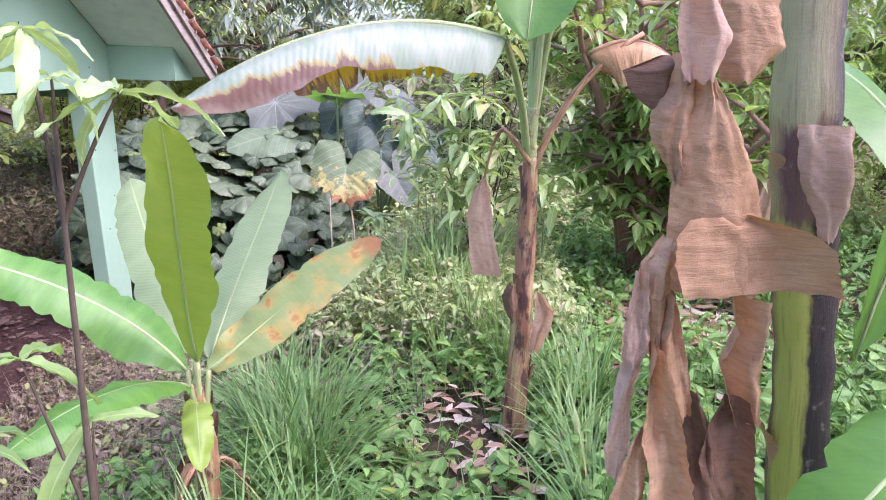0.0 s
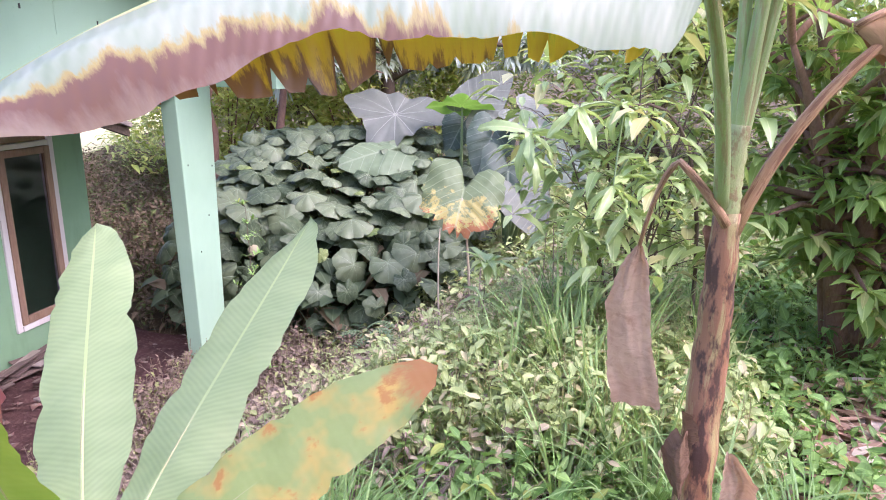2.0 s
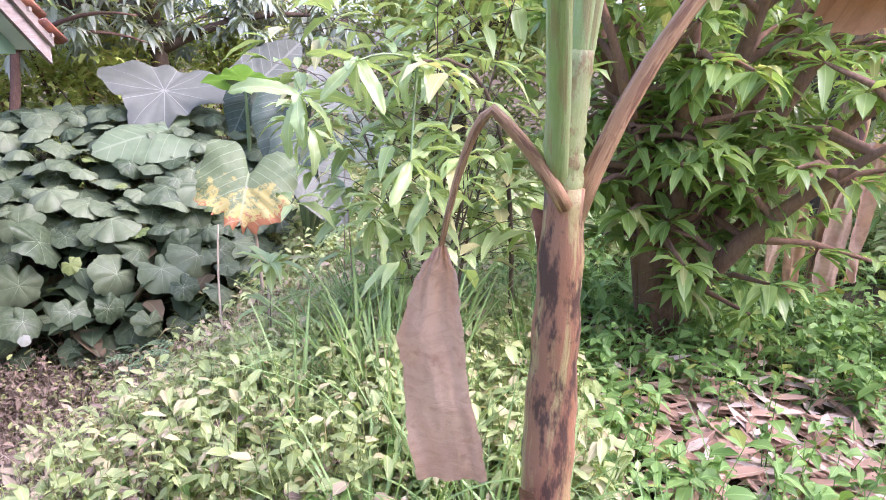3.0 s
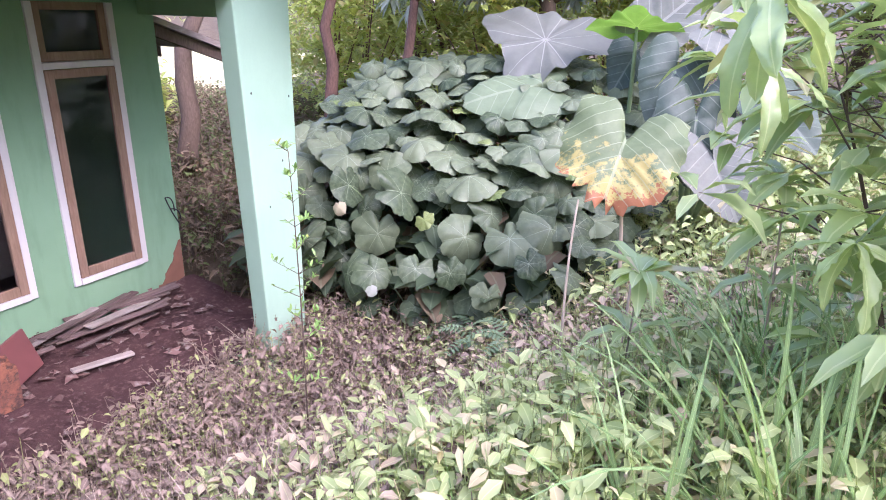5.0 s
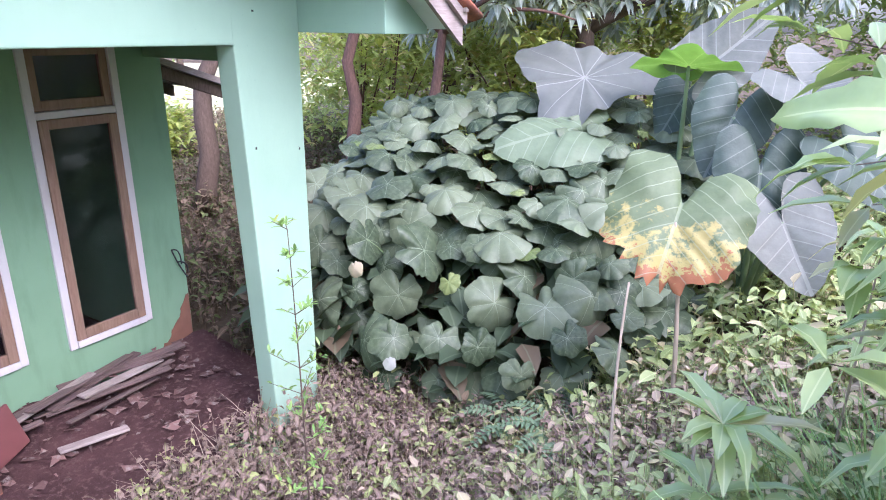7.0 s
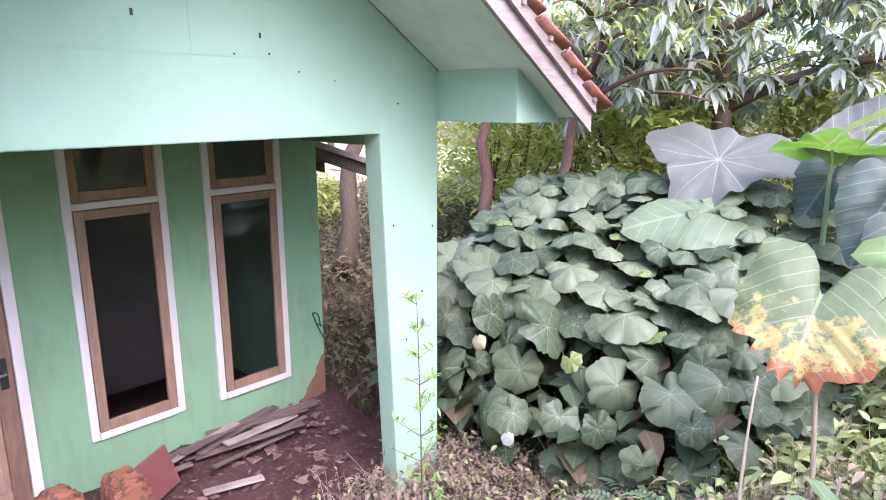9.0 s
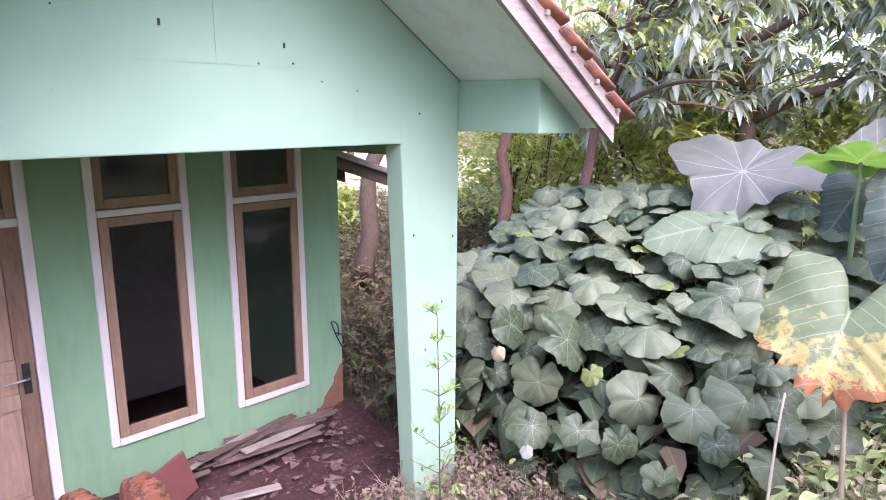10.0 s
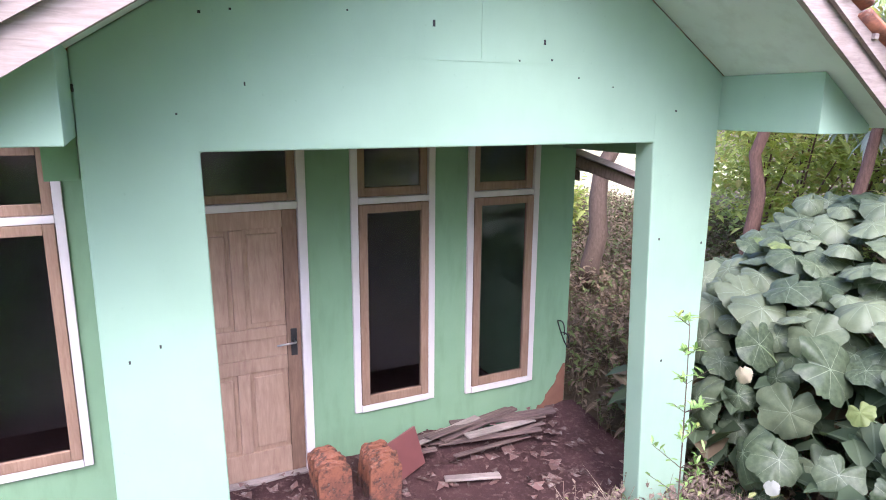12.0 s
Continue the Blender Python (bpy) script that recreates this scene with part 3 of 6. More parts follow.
def wall_with_holes(g, x0, x1, y0, y1, z0, z1, holes):
    """A wall slab in the yz plane; holes are (y0, y1, z0, z1), side by side along y."""
    y = y0
    for a, b, c, d in sorted(holes):
        g.box((x0, y, z0), (x1, a, z1))
        if c > z0:
            g.box((x0, a, z0), (x1, b, c))
        g.box((x0, a, d), (x1, b, z1))
        y = b
    g.box((x0, y, z0), (x1, y1, z1))


W_TOP = 2.50
OPENINGS = [(3.05, 3.72, 0.50, W_TOP), (4.20, 5.14, FLOOR, W_TOP), (5.455, 6.11, 0.475, W_TOP), (6.39, 7.04, 0.45, W_TOP)]


def house():
    g = Geo()
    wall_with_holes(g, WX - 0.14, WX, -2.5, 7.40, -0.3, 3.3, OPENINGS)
    tagged(part("wall_front", g, PAINT_BACK, None, smooth=False), "mint plaster house wall behind the porch, shade in its colour, stained", "wall", kind="structure")
    g = Geo()
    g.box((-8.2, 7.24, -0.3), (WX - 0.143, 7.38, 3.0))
    tagged(part("wall_side", g, PAINT_BACK, None, smooth=False), "side wall of the house in shade-darkened mint paint", "wall", kind="structure")
    g = Geo()
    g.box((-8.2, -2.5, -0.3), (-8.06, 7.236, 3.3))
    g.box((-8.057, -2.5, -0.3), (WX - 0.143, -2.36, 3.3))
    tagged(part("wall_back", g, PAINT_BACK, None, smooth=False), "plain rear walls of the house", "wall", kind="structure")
    g = Geo()
    g.box((-8.057, -2.357, 0.0), (WX - 0.143, 7.237, 0.06))
    g.box((-3.8, -2.35, 0.062), (-3.72, 7.235, 2.68))
    tagged(part("room_floor", g, ROOM, None, smooth=False), "dark bare room floor and inner wall behind the windows", "floor", kind="structure")
    g = Geo()
    g.box((-8.055, -2.355, 2.7), (WX - 0.145, 7.235, 2.76))
    tagged(part("ceiling", g, ROOM, None, smooth=False), "dark room ceiling inside the house", "ceiling", kind="structure")
    # porch gable: two posts and the gable between them, plastered over in one piece
    g = Geo()
    y0, y1, x0, x1 = YL0, YR1, FX - 0.145, FX
    prof = [(y0, -0.2), (YL1, -0.2), (YL1 - 0.04, HEAD), (YR0, HEAD), (YR0 + 0.12, -0.2), (y1, -0.2), (y1, EAVE_Z), (APEX_Y, soffit_z(APEX_Y)), (y0, EAVE_Z)]
    v = [(x1, y, z) for y, z in prof] + [(x0, y, z) for y, z in prof]
    n = len(prof)
    g.add(v, [tuple(range(n)), tuple(range(n, 2 * n))[::-1]] + [((i + 1) % n, i, i + n, (i + 1) % n + n) for i in range(n)])
    tagged(bevel(part("wall_gable", g, PAINT, None, smooth=False), 0.008), "mint green plastered porch gable with two wide posts, nail holes and dirty feet", "wall", kind="structure")
    # raised plaster band above the lintel
    g = Geo()
    g.box((FX - 0.001, YL1 + 0.01, 2.944), (FX + 0.003, YR0 + 0.43, 2.956))
    g.box((FX - 0.001, 5.62, 2.96), (FX + 0.003, 5.626, 3.35))
    g.box((FX - 0.001, YL1 - 0.004, HEAD + 0.01), (FX + 0.0015, YL1 + 0.004, 2.943))
    g.box((FX - 0.001, YR0 - 0.002, HEAD + 0.01), (FX + 0.0012, YR0 + 0.002, 2.70))
    tagged(part("trim", g, PAINT, None, smooth=False), "thin raised plaster seam across the gable", "trim", kind="structure")
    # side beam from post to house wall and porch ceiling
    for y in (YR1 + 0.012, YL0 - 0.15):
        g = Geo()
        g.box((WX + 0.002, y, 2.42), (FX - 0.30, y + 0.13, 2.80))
        tagged(part("porch_beam", g, PAINT_BACK, None, smooth=False), "shade-darkened mint plastered beam from porch post to house wall", "beam", "porch beams", "structure")
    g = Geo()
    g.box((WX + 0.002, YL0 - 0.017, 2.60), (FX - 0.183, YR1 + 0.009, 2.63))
    tagged(part("porch_ceiling", g, PAINT_BACK, None, smooth=False), "porch ceiling boards in mint darkened to green for shade", "ceiling", kind="structure")
    # porch floor
    g = Geo()
    n = 40
    xs = [WX + 0.003 + (FX + 0.2 - WX) * i / n for i in range(n + 1)]
    ys = [1.5 + 6.0 * j / 110 for j in range(111)]
    g.add([(x, y, FLOOR + 0.03 * noise.noise((x * 2.3, y * 2.3, 1)) + 0.012 * noise.noise((x * 9, y * 9, 4)) - (0.16 if i == n else 0) + 0.10 * max(0, 1 - (x - WX) / 0.5) * max(0, noise.noise((y * 1.4, 5, 2)) + 0.35 if y > 5.2 else 0)) for y in ys for i, x in enumerate(xs)],
          [(j * (n + 1) + i, j * (n + 1) + i + 1, (j + 1) * (n + 1) + i + 1, (j + 1) * (n + 1) + i) for j in range(110) for i in range(n)])
    tagged(part("porch_floor", g, PORCH), "dirty reddish porch floor covered in soil and rubble", "floor", kind="structure")


house()


def side_eave():
    """The main roof's low eave along the side of the house, on dark rafters."""
    top = thing("side_eave", "low tiled eave on dark rafters along the side of the house", "roof", kind="structure")
    g = Geo()
    a, b = (7.40, 2.37), (8.17, 2.115)
    v = [(x, y, z + h) for x in (-8.2, -2.15) for h in (0.0, 0.05) for y, z in (a, b)]
    g.add(v, [(0, 1, 3, 2), (4, 6, 7, 5), (0, 4, 5, 1), (2, 3, 7, 6), (1, 5, 7, 3), (0, 2, 6, 4)])
    part("deck", g, WOOD_GREY, top, "weathered eave deck", False)
    for i in range(7):
        x = -2.24 - i * 0.85
        g = Geo()
        v = [(x + dx, y, z - h) for dx in (0, 0.05) for h in (0.004, 0.10) for y, z in (a, b)]
        g.add(v, [(0, 1, 3, 2), (4, 6, 7, 5), (0, 4, 5, 1), (2, 3, 7, 6), (1, 5, 7, 3), (0, 2, 6, 4)])
        part("rafter", g, BARK, top, "", False)


side_eave()


def eave_box(y_in, sgn):
    """Boxed eave return beside a post, under the roof's overhang."""
    g = Geo()
    y_out = y_in + sgn * 0.42
    x0, x1 = FX - 0.6, 0.03
    za, zb = soffit_z(y_in) - 0.005, soffit_z(y_out) - 0.005
    zl = 2.612
    v = [(x0, y_in, zl), (x1, y_in, zl), (x1, y_in, za), (x0, y_in, za), (x0, y_out, zl), (x1, y_out, zl), (x1, y_out, zb), (x0, y_out, zb)]
    f = [(0, 1, 2, 3), (4, 7, 6, 5), (0, 4, 5, 1), (1, 5, 6, 2), (3, 2, 6, 7), (0, 3, 7, 4)]
    g.add(v, f if sgn < 0 else [q[::-1] for q in f])
    tagged(bevel(part("eave_box", g, PAINT, None, smooth=False), 0.004), "mint green boxed eave under the roof edge", "eave", "boxed eaves", "structure")


eave_box(YR1 + 0.002, 1)
eave_box(YL0 - 0.002, -1)


def roof():
    """Porch roof: sloping soffit boards, barge boards and clay tiles on battens."""
    top = thing("porch_roof", "gabled porch roof with clay tiles, grey barge boards and pale soffit", "roof", kind="structure", at=(0, 0, 0))
    for sgn in (1, -1):
        def pt(d, x, up=0.0):
            # d: distance down from the ridge along y
            return Vector((x, APEX_Y + sgn * d, soffit_z(APEX_Y) - d * SLOPE + up))
        g = Geo()
        d1 = 2.13
        for x0, x1 in ((FX + 0.002, 0.20),):
            v = [pt(0, x0), pt(d1, x0), pt(d1, x1), pt(0, x1), pt(0, x0, 0.02), pt(d1, x0, 0.02), pt(d1, x1, 0.02), pt(0, x1, 0.02)]
            f = [(0, 3, 2, 1), (4, 5, 6, 7), (0, 1, 5, 4), (1, 2, 6, 5), (2, 3, 7, 6), (3, 0, 4, 7)]
            g.add(v, f)
        part("soffit", g, SOFFIT, top, "pale painted soffit board with mould specks", False)
        # barge boards, the outer one lower and thinner
        for x0, x1, lo, hi in ((0.204, 0.232, -0.065, 0.115), (0.236, 0.262, 0.05, 0.17)):
            g = Geo()
            nseg = 14
            v = []
            for i in range(nseg + 1):
                d = 2.17 * i / nseg
                w = 0.004 * noise.noise((d * 4, x0 * 50, sgn))
                v += [pt(d, x0 + w, lo + w), pt(d, x1 + w, lo - w), pt(d, x1 + w, hi), pt(d, x0 + w, hi)]
            f = [(i * 4 + k, i * 4 + (k + 1) % 4, i * 4 + 4 + (k + 1) % 4, i * 4 + 4 + k) for i in range(nseg) for k in range(4)]
            g.add(v, f + [(0, 3, 2, 1), (nseg * 4, nseg * 4 + 1, nseg * 4 + 2, nseg * 4 + 3)])
            part("barge_board", g, WOOD_GREY, top, "weathered grey wooden barge board", False)
        # battens under the tiles
        for i in range(9):
            d = 0.12 + i * 0.25
            g = Geo()
            a, b = pt(d, -2.2, 0.09), pt(d, 0.28, 0.12)
            g.box((a.x, min(a.y, a.y + 0.03), a.z), (b.x, a.y + 0.03, a.z + 0.025))
            part("batten", g, WOOD_GREY, top, "", False)
    return top


ROOF = roof()


def tile_mesh():
    """A wavy clay tile, 0.24 wide and 0.30 long, laid along +y downwards."""
    g = Geo()
    n = 10
    v = []
    for j, (y, lift) in enumerate(((0, 0.0), (0.15, 0.012), (0.30, 0.03))):
        for i in range(n + 1):
            x = 0.24 * i / n
            z = 0.028 * math.sin(2 * math.pi * i / n) + lift
            v.append((x, y, z))
    m = len(v)
    v += [(x, y, z - 0.016) for x, y, z in v]
    w = n + 1
    f = []
    for j in range(2):
        for i in range(n):
            a = j * w + i
            f.append((a, a + 1, a + w + 1, a + w))
            f.append((a + m, a + w + m, a + w + 1 + m, a + 1 + m))
    for i in range(n):
        f.append((i, i + m, i + 1 + m, i + 1))
        a = 2 * w + i
        f.append((a, a + 1, a + 1 + m, a + m))
    for j in range(2):
        a = j * w
        f.append((a, a + w, a + w + m, a + m))
        b = j * w + n
        f.append((b, b + m, b + w + m, b + w))
    g.add(v, f)
    return g.mesh("tile", TILE)


TILE_MESH = tile_mesh()


def window(y0, y1, z0, transom=2.055):
    """White frame, dark transom pane above and a tall brown casement below."""
    w = thing("window_1", "tall narrow window, brown wooden casement in a white frame, dark glass", "window", "windows beside the door", "structure", at=(WX, (y0 + y1) / 2, z0))
    off = Vector((WX, (y0 + y1) / 2, z0))

    def bx(name, mat, lo, hi, label="", par=w, bev=0.004):
        g = Geo()
        base = off if par is w else off
        g.box(Vector(lo) - base, Vector(hi) - base)
        return bevel(part(name, g, mat, par, label, False), bev)
    xo, xi = WX + 0.022, WX - 0.10
    t = 0.052
    bx("frame_jamb", WHITE, (xi, y0, z0), (xo, y0 + t, W_TOP), "white painted frame")
    bx("frame_jamb", WHITE, (xi, y1 - t, z0), (xo, y1, W_TOP), "white painted frame")
    bx("sill", WHITE, (xi, y0 + t + 0.001, z0), (xo + 0.008, y1 - t - 0.001, z0 + 0.05), "white painted sill")
    bx("transom_bar", WHITE, (xi, y0 + t + 0.001, transom), (xo - 0.003, y1 - t - 0.001, transom + 0.045), "white painted transom bar")
    a, b = y0 + t + 0.004, y1 - t - 0.004
    for name, c, d, s, xx in (("casement", z0 + 0.053, transom - 0.004, 0.062, WX + 0.03), ("transom_light", transom + 0.049, W_TOP, 0.055, WX + 0.0)):
        e = new(name)
        e.parent = w
        x0 = xx - 0.04
        bx("stile", WOOD_SASH, (x0, a, c), (xx, a + s, d), "", e)
        bx("stile", WOOD_SASH, (x0, b - s, c), (xx, b, d), "", e)
        bx("rail", WOOD_SASH, (x0 + 0.001, a + s + 0.001, c), (xx - 0.002, b - s - 0.001, c + s + 0.01), "", e)
        bx("rail", WOOD_SASH, (x0 + 0.001, a + s + 0.001, d - s), (xx - 0.002, b - s - 0.001, d), "", e)
        g = Geo()
        g.box(Vector((xx - 0.026, a + s - 0.005, c + s)) - off, Vector((xx - 0.021, b - s + 0.005, d - s + 0.005)) - off)
        p = part("pane", g, GLASS, e, "dark dusty glass", False)
        p.visible_shadow = False
    return w


for (a, b, c, d) in (OPENINGS[0], OPENINGS[2], OPENINGS[3]):
    window(a, b, c)


def door():
    y0, y1, _, _ = OPENINGS[1]
    off = Vector((WX, (y0 + y1) / 2, FLOOR))
    w = thing("door_1", "closed panelled brown wooden door in a white frame, lever handle", "door", kind="structure", at=off)

    def bx(name, mat, lo, hi, label="", par=w, bev=0.004):
        g = Geo()
        g.box(Vector(lo) - off, Vector(hi) - off)
        return bevel(part(name, g, mat, par, label, False), bev)
    t, tr = 0.06, 2.055
    xo, xi = WX + 0.022, WX - 0.10
    for a in (y0, y1 - t):
        bx("frame_jamb", WHITE, (xi, a, FLOOR), (xo, a + t, W_TOP), "white painted frame")
    bx("transom_bar", WHITE, (xi, y0 + t + 0.001, tr), (xo - 0.003, y1 - t - 0.001, tr + 0.05), "white painted transom bar")
    bx("threshold", WOOD_GREY, (xi, y0 + t, FLOOR - 0.03), (xo + 0.02, y1 - t, FLOOR + 0.025), "dusty threshold")
    a, b = y0 + t + 0.004, y1 - t - 0.004
    # transom light
    c, d, s = tr + 0.054, W_TOP, 0.055
    e = new("transom_light")
    e.parent = w
    for q in (a, b - s):
        bx("stile", WOOD_SASH, (WX - 0.04, q, c), (WX, q + s, d), "", e)
    for q in (c, d - s):
        bx("rail", WOOD_SASH, (WX - 0.039, a + s + 0.001, q), (WX - 0.002, b - s - 0.001, q + s), "", e)
    g = Geo()
    g.box(Vector((WX - 0.026, a + s - 0.005, c + s)) - off, Vector((WX - 0.021, b - s + 0.005, d - s + 0.005)) - off)
    part("pane", g, GLASS, e, "dark dusty glass", False).visible_shadow = False
    # leaf: stiles, rails and raised panels
    leaf = new("door_leaf")
    leaf.parent = w
    z0, z1 = FLOOR + 0.03, tr - 0.004
    x0, x1 = WX - 0.045, WX - 0.005
    s = 0.10
    bx("stile", WOOD_DOOR, (x0, a, z0), (x1, a + s, z1), "", leaf)
    bx("stile", wood_mat("door_edge_wood", (0.17, 0.10, 0.065), (0.27, 0.17, 0.115)), (x0, b - s, z0), (x1, b, z1), "darker hinge stile", leaf)
    mid = (a + b) / 2
    rails = [(z0, z0 + 0.20), (z0 + 0.80, z0 + 0.90), (z0 + 1.04, z0 + 1.12), (z1 - 0.12, z1)]
    for c, d in rails:
        bx("rail", WOOD_DOOR, (x0 + 0.001, a + s + 0.001, c), (x1 - 0.001, b - s - 0.001, d), "", leaf)
    for c, d in ((rails[0][1], rails[1][0]), (rails[2][1], rails[3][0])):
        bx("mullion", WOOD_DOOR, (x0 + 0.001, mid - 0.04, c + 0.001), (x1 - 0.002, mid + 0.04, d - 0.001), "", leaf)
        for p, q in ((a + s, mid - 0.04), (mid + 0.04, b - s)):
            bx("panel", WOOD_DOOR, (x0 + 0.006, p + 0.001, c + 0.001), (x1 - 0.02, q - 0.001, d - 0.001), "", leaf, 0.002)
            bx("panel_field", WOOD_DOOR, (x1 - 0.0195, p + 0.03, c + 0.035), (x1 - 0.006, q - 0.03, d - 0.035), "", leaf, 0.009)
    c, d = rails[1][1], rails[2][0]
    bx("panel", WOOD_DOOR, (x0 + 0.006, a + s + 0.001, c + 0.001), (x1 - 0.015, b - s - 0.001, d - 0.001), "", leaf, 0.002)
    hz = z0 + 1.0
    plate = bx("handle_plate", BLACK, (x1 + 0.001, b - 0.075, hz - 0.11), (x1 + 0.008, b - 0.03, hz + 0.09), "dark lock plate", leaf)
    g = Geo()
    h = Vector((x1 + 0.008, b - 0.052, hz)) - off
    g.tube([h, h + Vector((0.045, 0, 0)), h + Vector((0.05, -0.02, 0)), h + Vector((0.05, -0.13, -0.005))], [0.008, 0.008, 0.008, 0.006], 10)
    part("handle", g, STEEL, leaf, "steel lever handle")


door()


# ---- rubble on the porch ----
def brick_stack(name, x, y, label, n, lean):
    st = thing(name, label, "tiles", "stacks of old roof tiles on the porch", at=(x, y, FLOOR - 0.01))
    for i in range(n):
        g = Geo()
        m = 8
        r = rnd.uniform(0.082, 0.112)
        v = []
        for xx in (0.0, 0.03):
            for k in range(m + 1):
                w = math.pi * k / m
                v.append((xx, -math.cos(w) * r, 0.29 + math.sin(w) ** 0.6 * r * 0.55 + rnd.uniform(-0.012, 0.012)))
            v += [(xx, r, 0), (xx, -r, 0)]
        k = m + 3
        g.add(v, [tuple(range(k))[::-1], tuple(range(k, 2 * k))] + [(q, (q + 1) % k, (q + 1) % k + k, q + k) for q in range(k)])
        ob = part("roof_tile", g, TILE_GRIMY, st, "", False)
        ob.location = (-0.17 + i * 0.036, rnd.uniform(-0.01, 0.01), 0)
        ob.rotation_euler = (rnd.uniform(-0.09, 0.09), lean + rnd.uniform(-0.03, 0.03), rnd.uniform(-0.15, 0.15))
    return st


brick_stack("tile_stack", -1.70, 5.13, "upright stack of mossy orange clay roof tiles by the door", 9, 0.05)
brick_stack("tile_stack", -1.62, 5.45, "upright stack of chipped orange clay roof tiles on the porch", 9, 0.08)


def slab(name, label, cat, c, size, rot, mat, group=""):
    g = Geo()
    sx, sy, sz = (q / 2 for q in size)
    g.box((-sx, -sy, -sz), (sx, sy, sz))
    ob = bevel(part(name, g, mat, None, "", False), 0.006)
    ob.matrix_world = pose(*c, *rot)
    return tagged(ob, label, cat, group)


MAROON = plain("maroon_tile_glaze", (0.20, 0.075, 0.07), 0.45)
slab("floor_tile", "maroon glazed floor tile leaning on a stack of roof tiles", "tile", (-1.74, 5.70, 0.27), (0.025, 0.30, 0.30), (8, -14, 20), MAROON)
for i in range(15):
    y = rnd.uniform(5.75, 7.1)
    x = WX + 0.10 + abs(rnd.gauss(0, 0.22))
    slab("plank", "broken rotten plank lying in rubble along the wall", "plank", (x, y, FLOOR + 0.05 + 0.11 * max(0, 1 - (x - WX) / 0.45) + 0.004 * i), (rnd.uniform(0.05, 0.10), rnd.uniform(0.25, 0.9), rnd.uniform(0.012, 0.022)), (rnd.uniform(-4, 4), rnd.uniform(-14, 6), rnd.uniform(-16, 16)), WOOD_DARK if i % 7 else WOOD_GREY, "planks on the porch")


def rubble():
    g = Geo()
    r = random.Random(3)
    for _ in range(300):
        y = r.uniform(4.4, 7.2)
        x = WX + 0.06 + abs(r.gauss(0, 0.5))
        if x > FX - 0.25:
            continue
        h = FLOOR + 0.02 + 0.14 * max(0, 1 - (x - WX) / 0.45) * (1 if y > 5.7 else 0.3)
        s = r.uniform(0.012, 0.045)
        c = Vector((x, y, h))
        v = [c + Vector((r.uniform(-s, s) * 1.4, r.uniform(-s, s) * 1.6, r.uniform(-s, s) * 0.45)) for _ in range(6)]
        g.add(v, [(0, 1, 2), (0, 2, 3), (1, 4, 2), (2, 4, 5), (3, 2, 5), (0, 3, 1), (1, 3, 4), (3, 5, 4)])
    m = Mat("rubble_bits", 0.9, 0.2)
    c = m.mix(m.island(), (0.07, 0.04, 0.035), (0.22, 0.13, 0.11))
    m.base(m.mix(m.ramp(m.noise(20), [(0.5, 0.0), (0.7, 0.8)]), c, (0.30, 0.26, 0.23)))
    return tagged(part("rubble", g, m.m, None, "", False), "broken brick, plaster crumbs and chips on the porch floor", "rubble", kind="stuff")


rubble()


def bare_patch():
    """Where the plaster has fallen off the foot of the wall: a ragged flat patch of brick."""
    g = Geo()
    r = random.Random(5)
    n = 26
    rim = [(7.396, 0.02), (7.396, 0.54)]
    for i in range(n - 2):
        t = i / (n - 3)
        rim.append((7.37 - 0.42 * t + r.uniform(-0.012, 0.012), 0.53 - 0.46 * (1 - (1 - t) ** 1.7) + r.uniform(-0.015, 0.015)))
    v = [(WX + 0.004, 7.36, 0.16)] + [(WX + 0.004, y, z) for y, z in rim]
    v2 = [(x - 0.003, y, z) for x, y, z in v]
    g.add(v + v2, [(0, i + 1, (i + 1) % n + 1) for i in range(n)] + [(i + 1, i + 2 + n, (i + 1) % n + 2 + n, (i + 1) % n + 1) for i in range(n)])
    tagged(part("bare_brick_patch", g, plain("bare_brick", (0.27, 0.13, 0.08), 0.9, 0.0, 0.45), None, "", False), "ragged patch of bare orange brick where plaster fell off", "wall", kind="structure")


bare_patch()


def nail_marks():
    g = Geo()
    r = random.Random(11)
    for _ in range(22):
        y, z = r.uniform(3.9, 7.15), r.uniform(2.6, 3.5)
        if z > soffit_z(y) - 0.1:
            continue
        s = r.uniform(0.003, 0.006)
        h = s * r.choice((1, 1, 1, 2.5))
        g.box((FX - 0.001, y - s, z - h), (FX + 0.004, y + s, z + h))
    for y, z in ((7.20, 1.93), (6.85, 1.98), (7.1, 1.5), (6.95, 1.2), (4.0, 1.7), (4.12, 1.75)):
        g.box((FX - 0.001, y - 0.004, z - 0.007), (FX + 0.004, y + 0.004, z + 0.007))
    tagged(part("nail_mark", g, BLACK, None, "", False), "dark nail holes and chips in the gable paint", "mark", kind="stuff")


nail_marks()


def tendril():
    g = Geo()
    o = Vector((WX + 0.02, 7.28, 0.95))
    for a, b, c in (((0, 0, 0), (0.03, 0.06, 0.02), (0.05, 0.04, -0.12)), ((0, 0, 0), (0.0, 0.05, -0.15), (0.02, 0.10, -0.25)), ((0.02, 0.02, -0.1), (0.06, 0.10, -0.1), (0.05, 0.09, -0.2))):
        a, b, c = Vector(a), Vector(b), Vector(c)
        g.tube([a * (1 - t) ** 2 + b * 2 * t * (1 - t) + c * t * t for t in (k / 6 for k in range(7))], [0.006] * 7, 5)
    ob = part("vine_tendril", g, BLACK)
    ob.location = o
    tagged(ob, "thin dark dried vine tendril curling off the wall", "vine")


tendril()

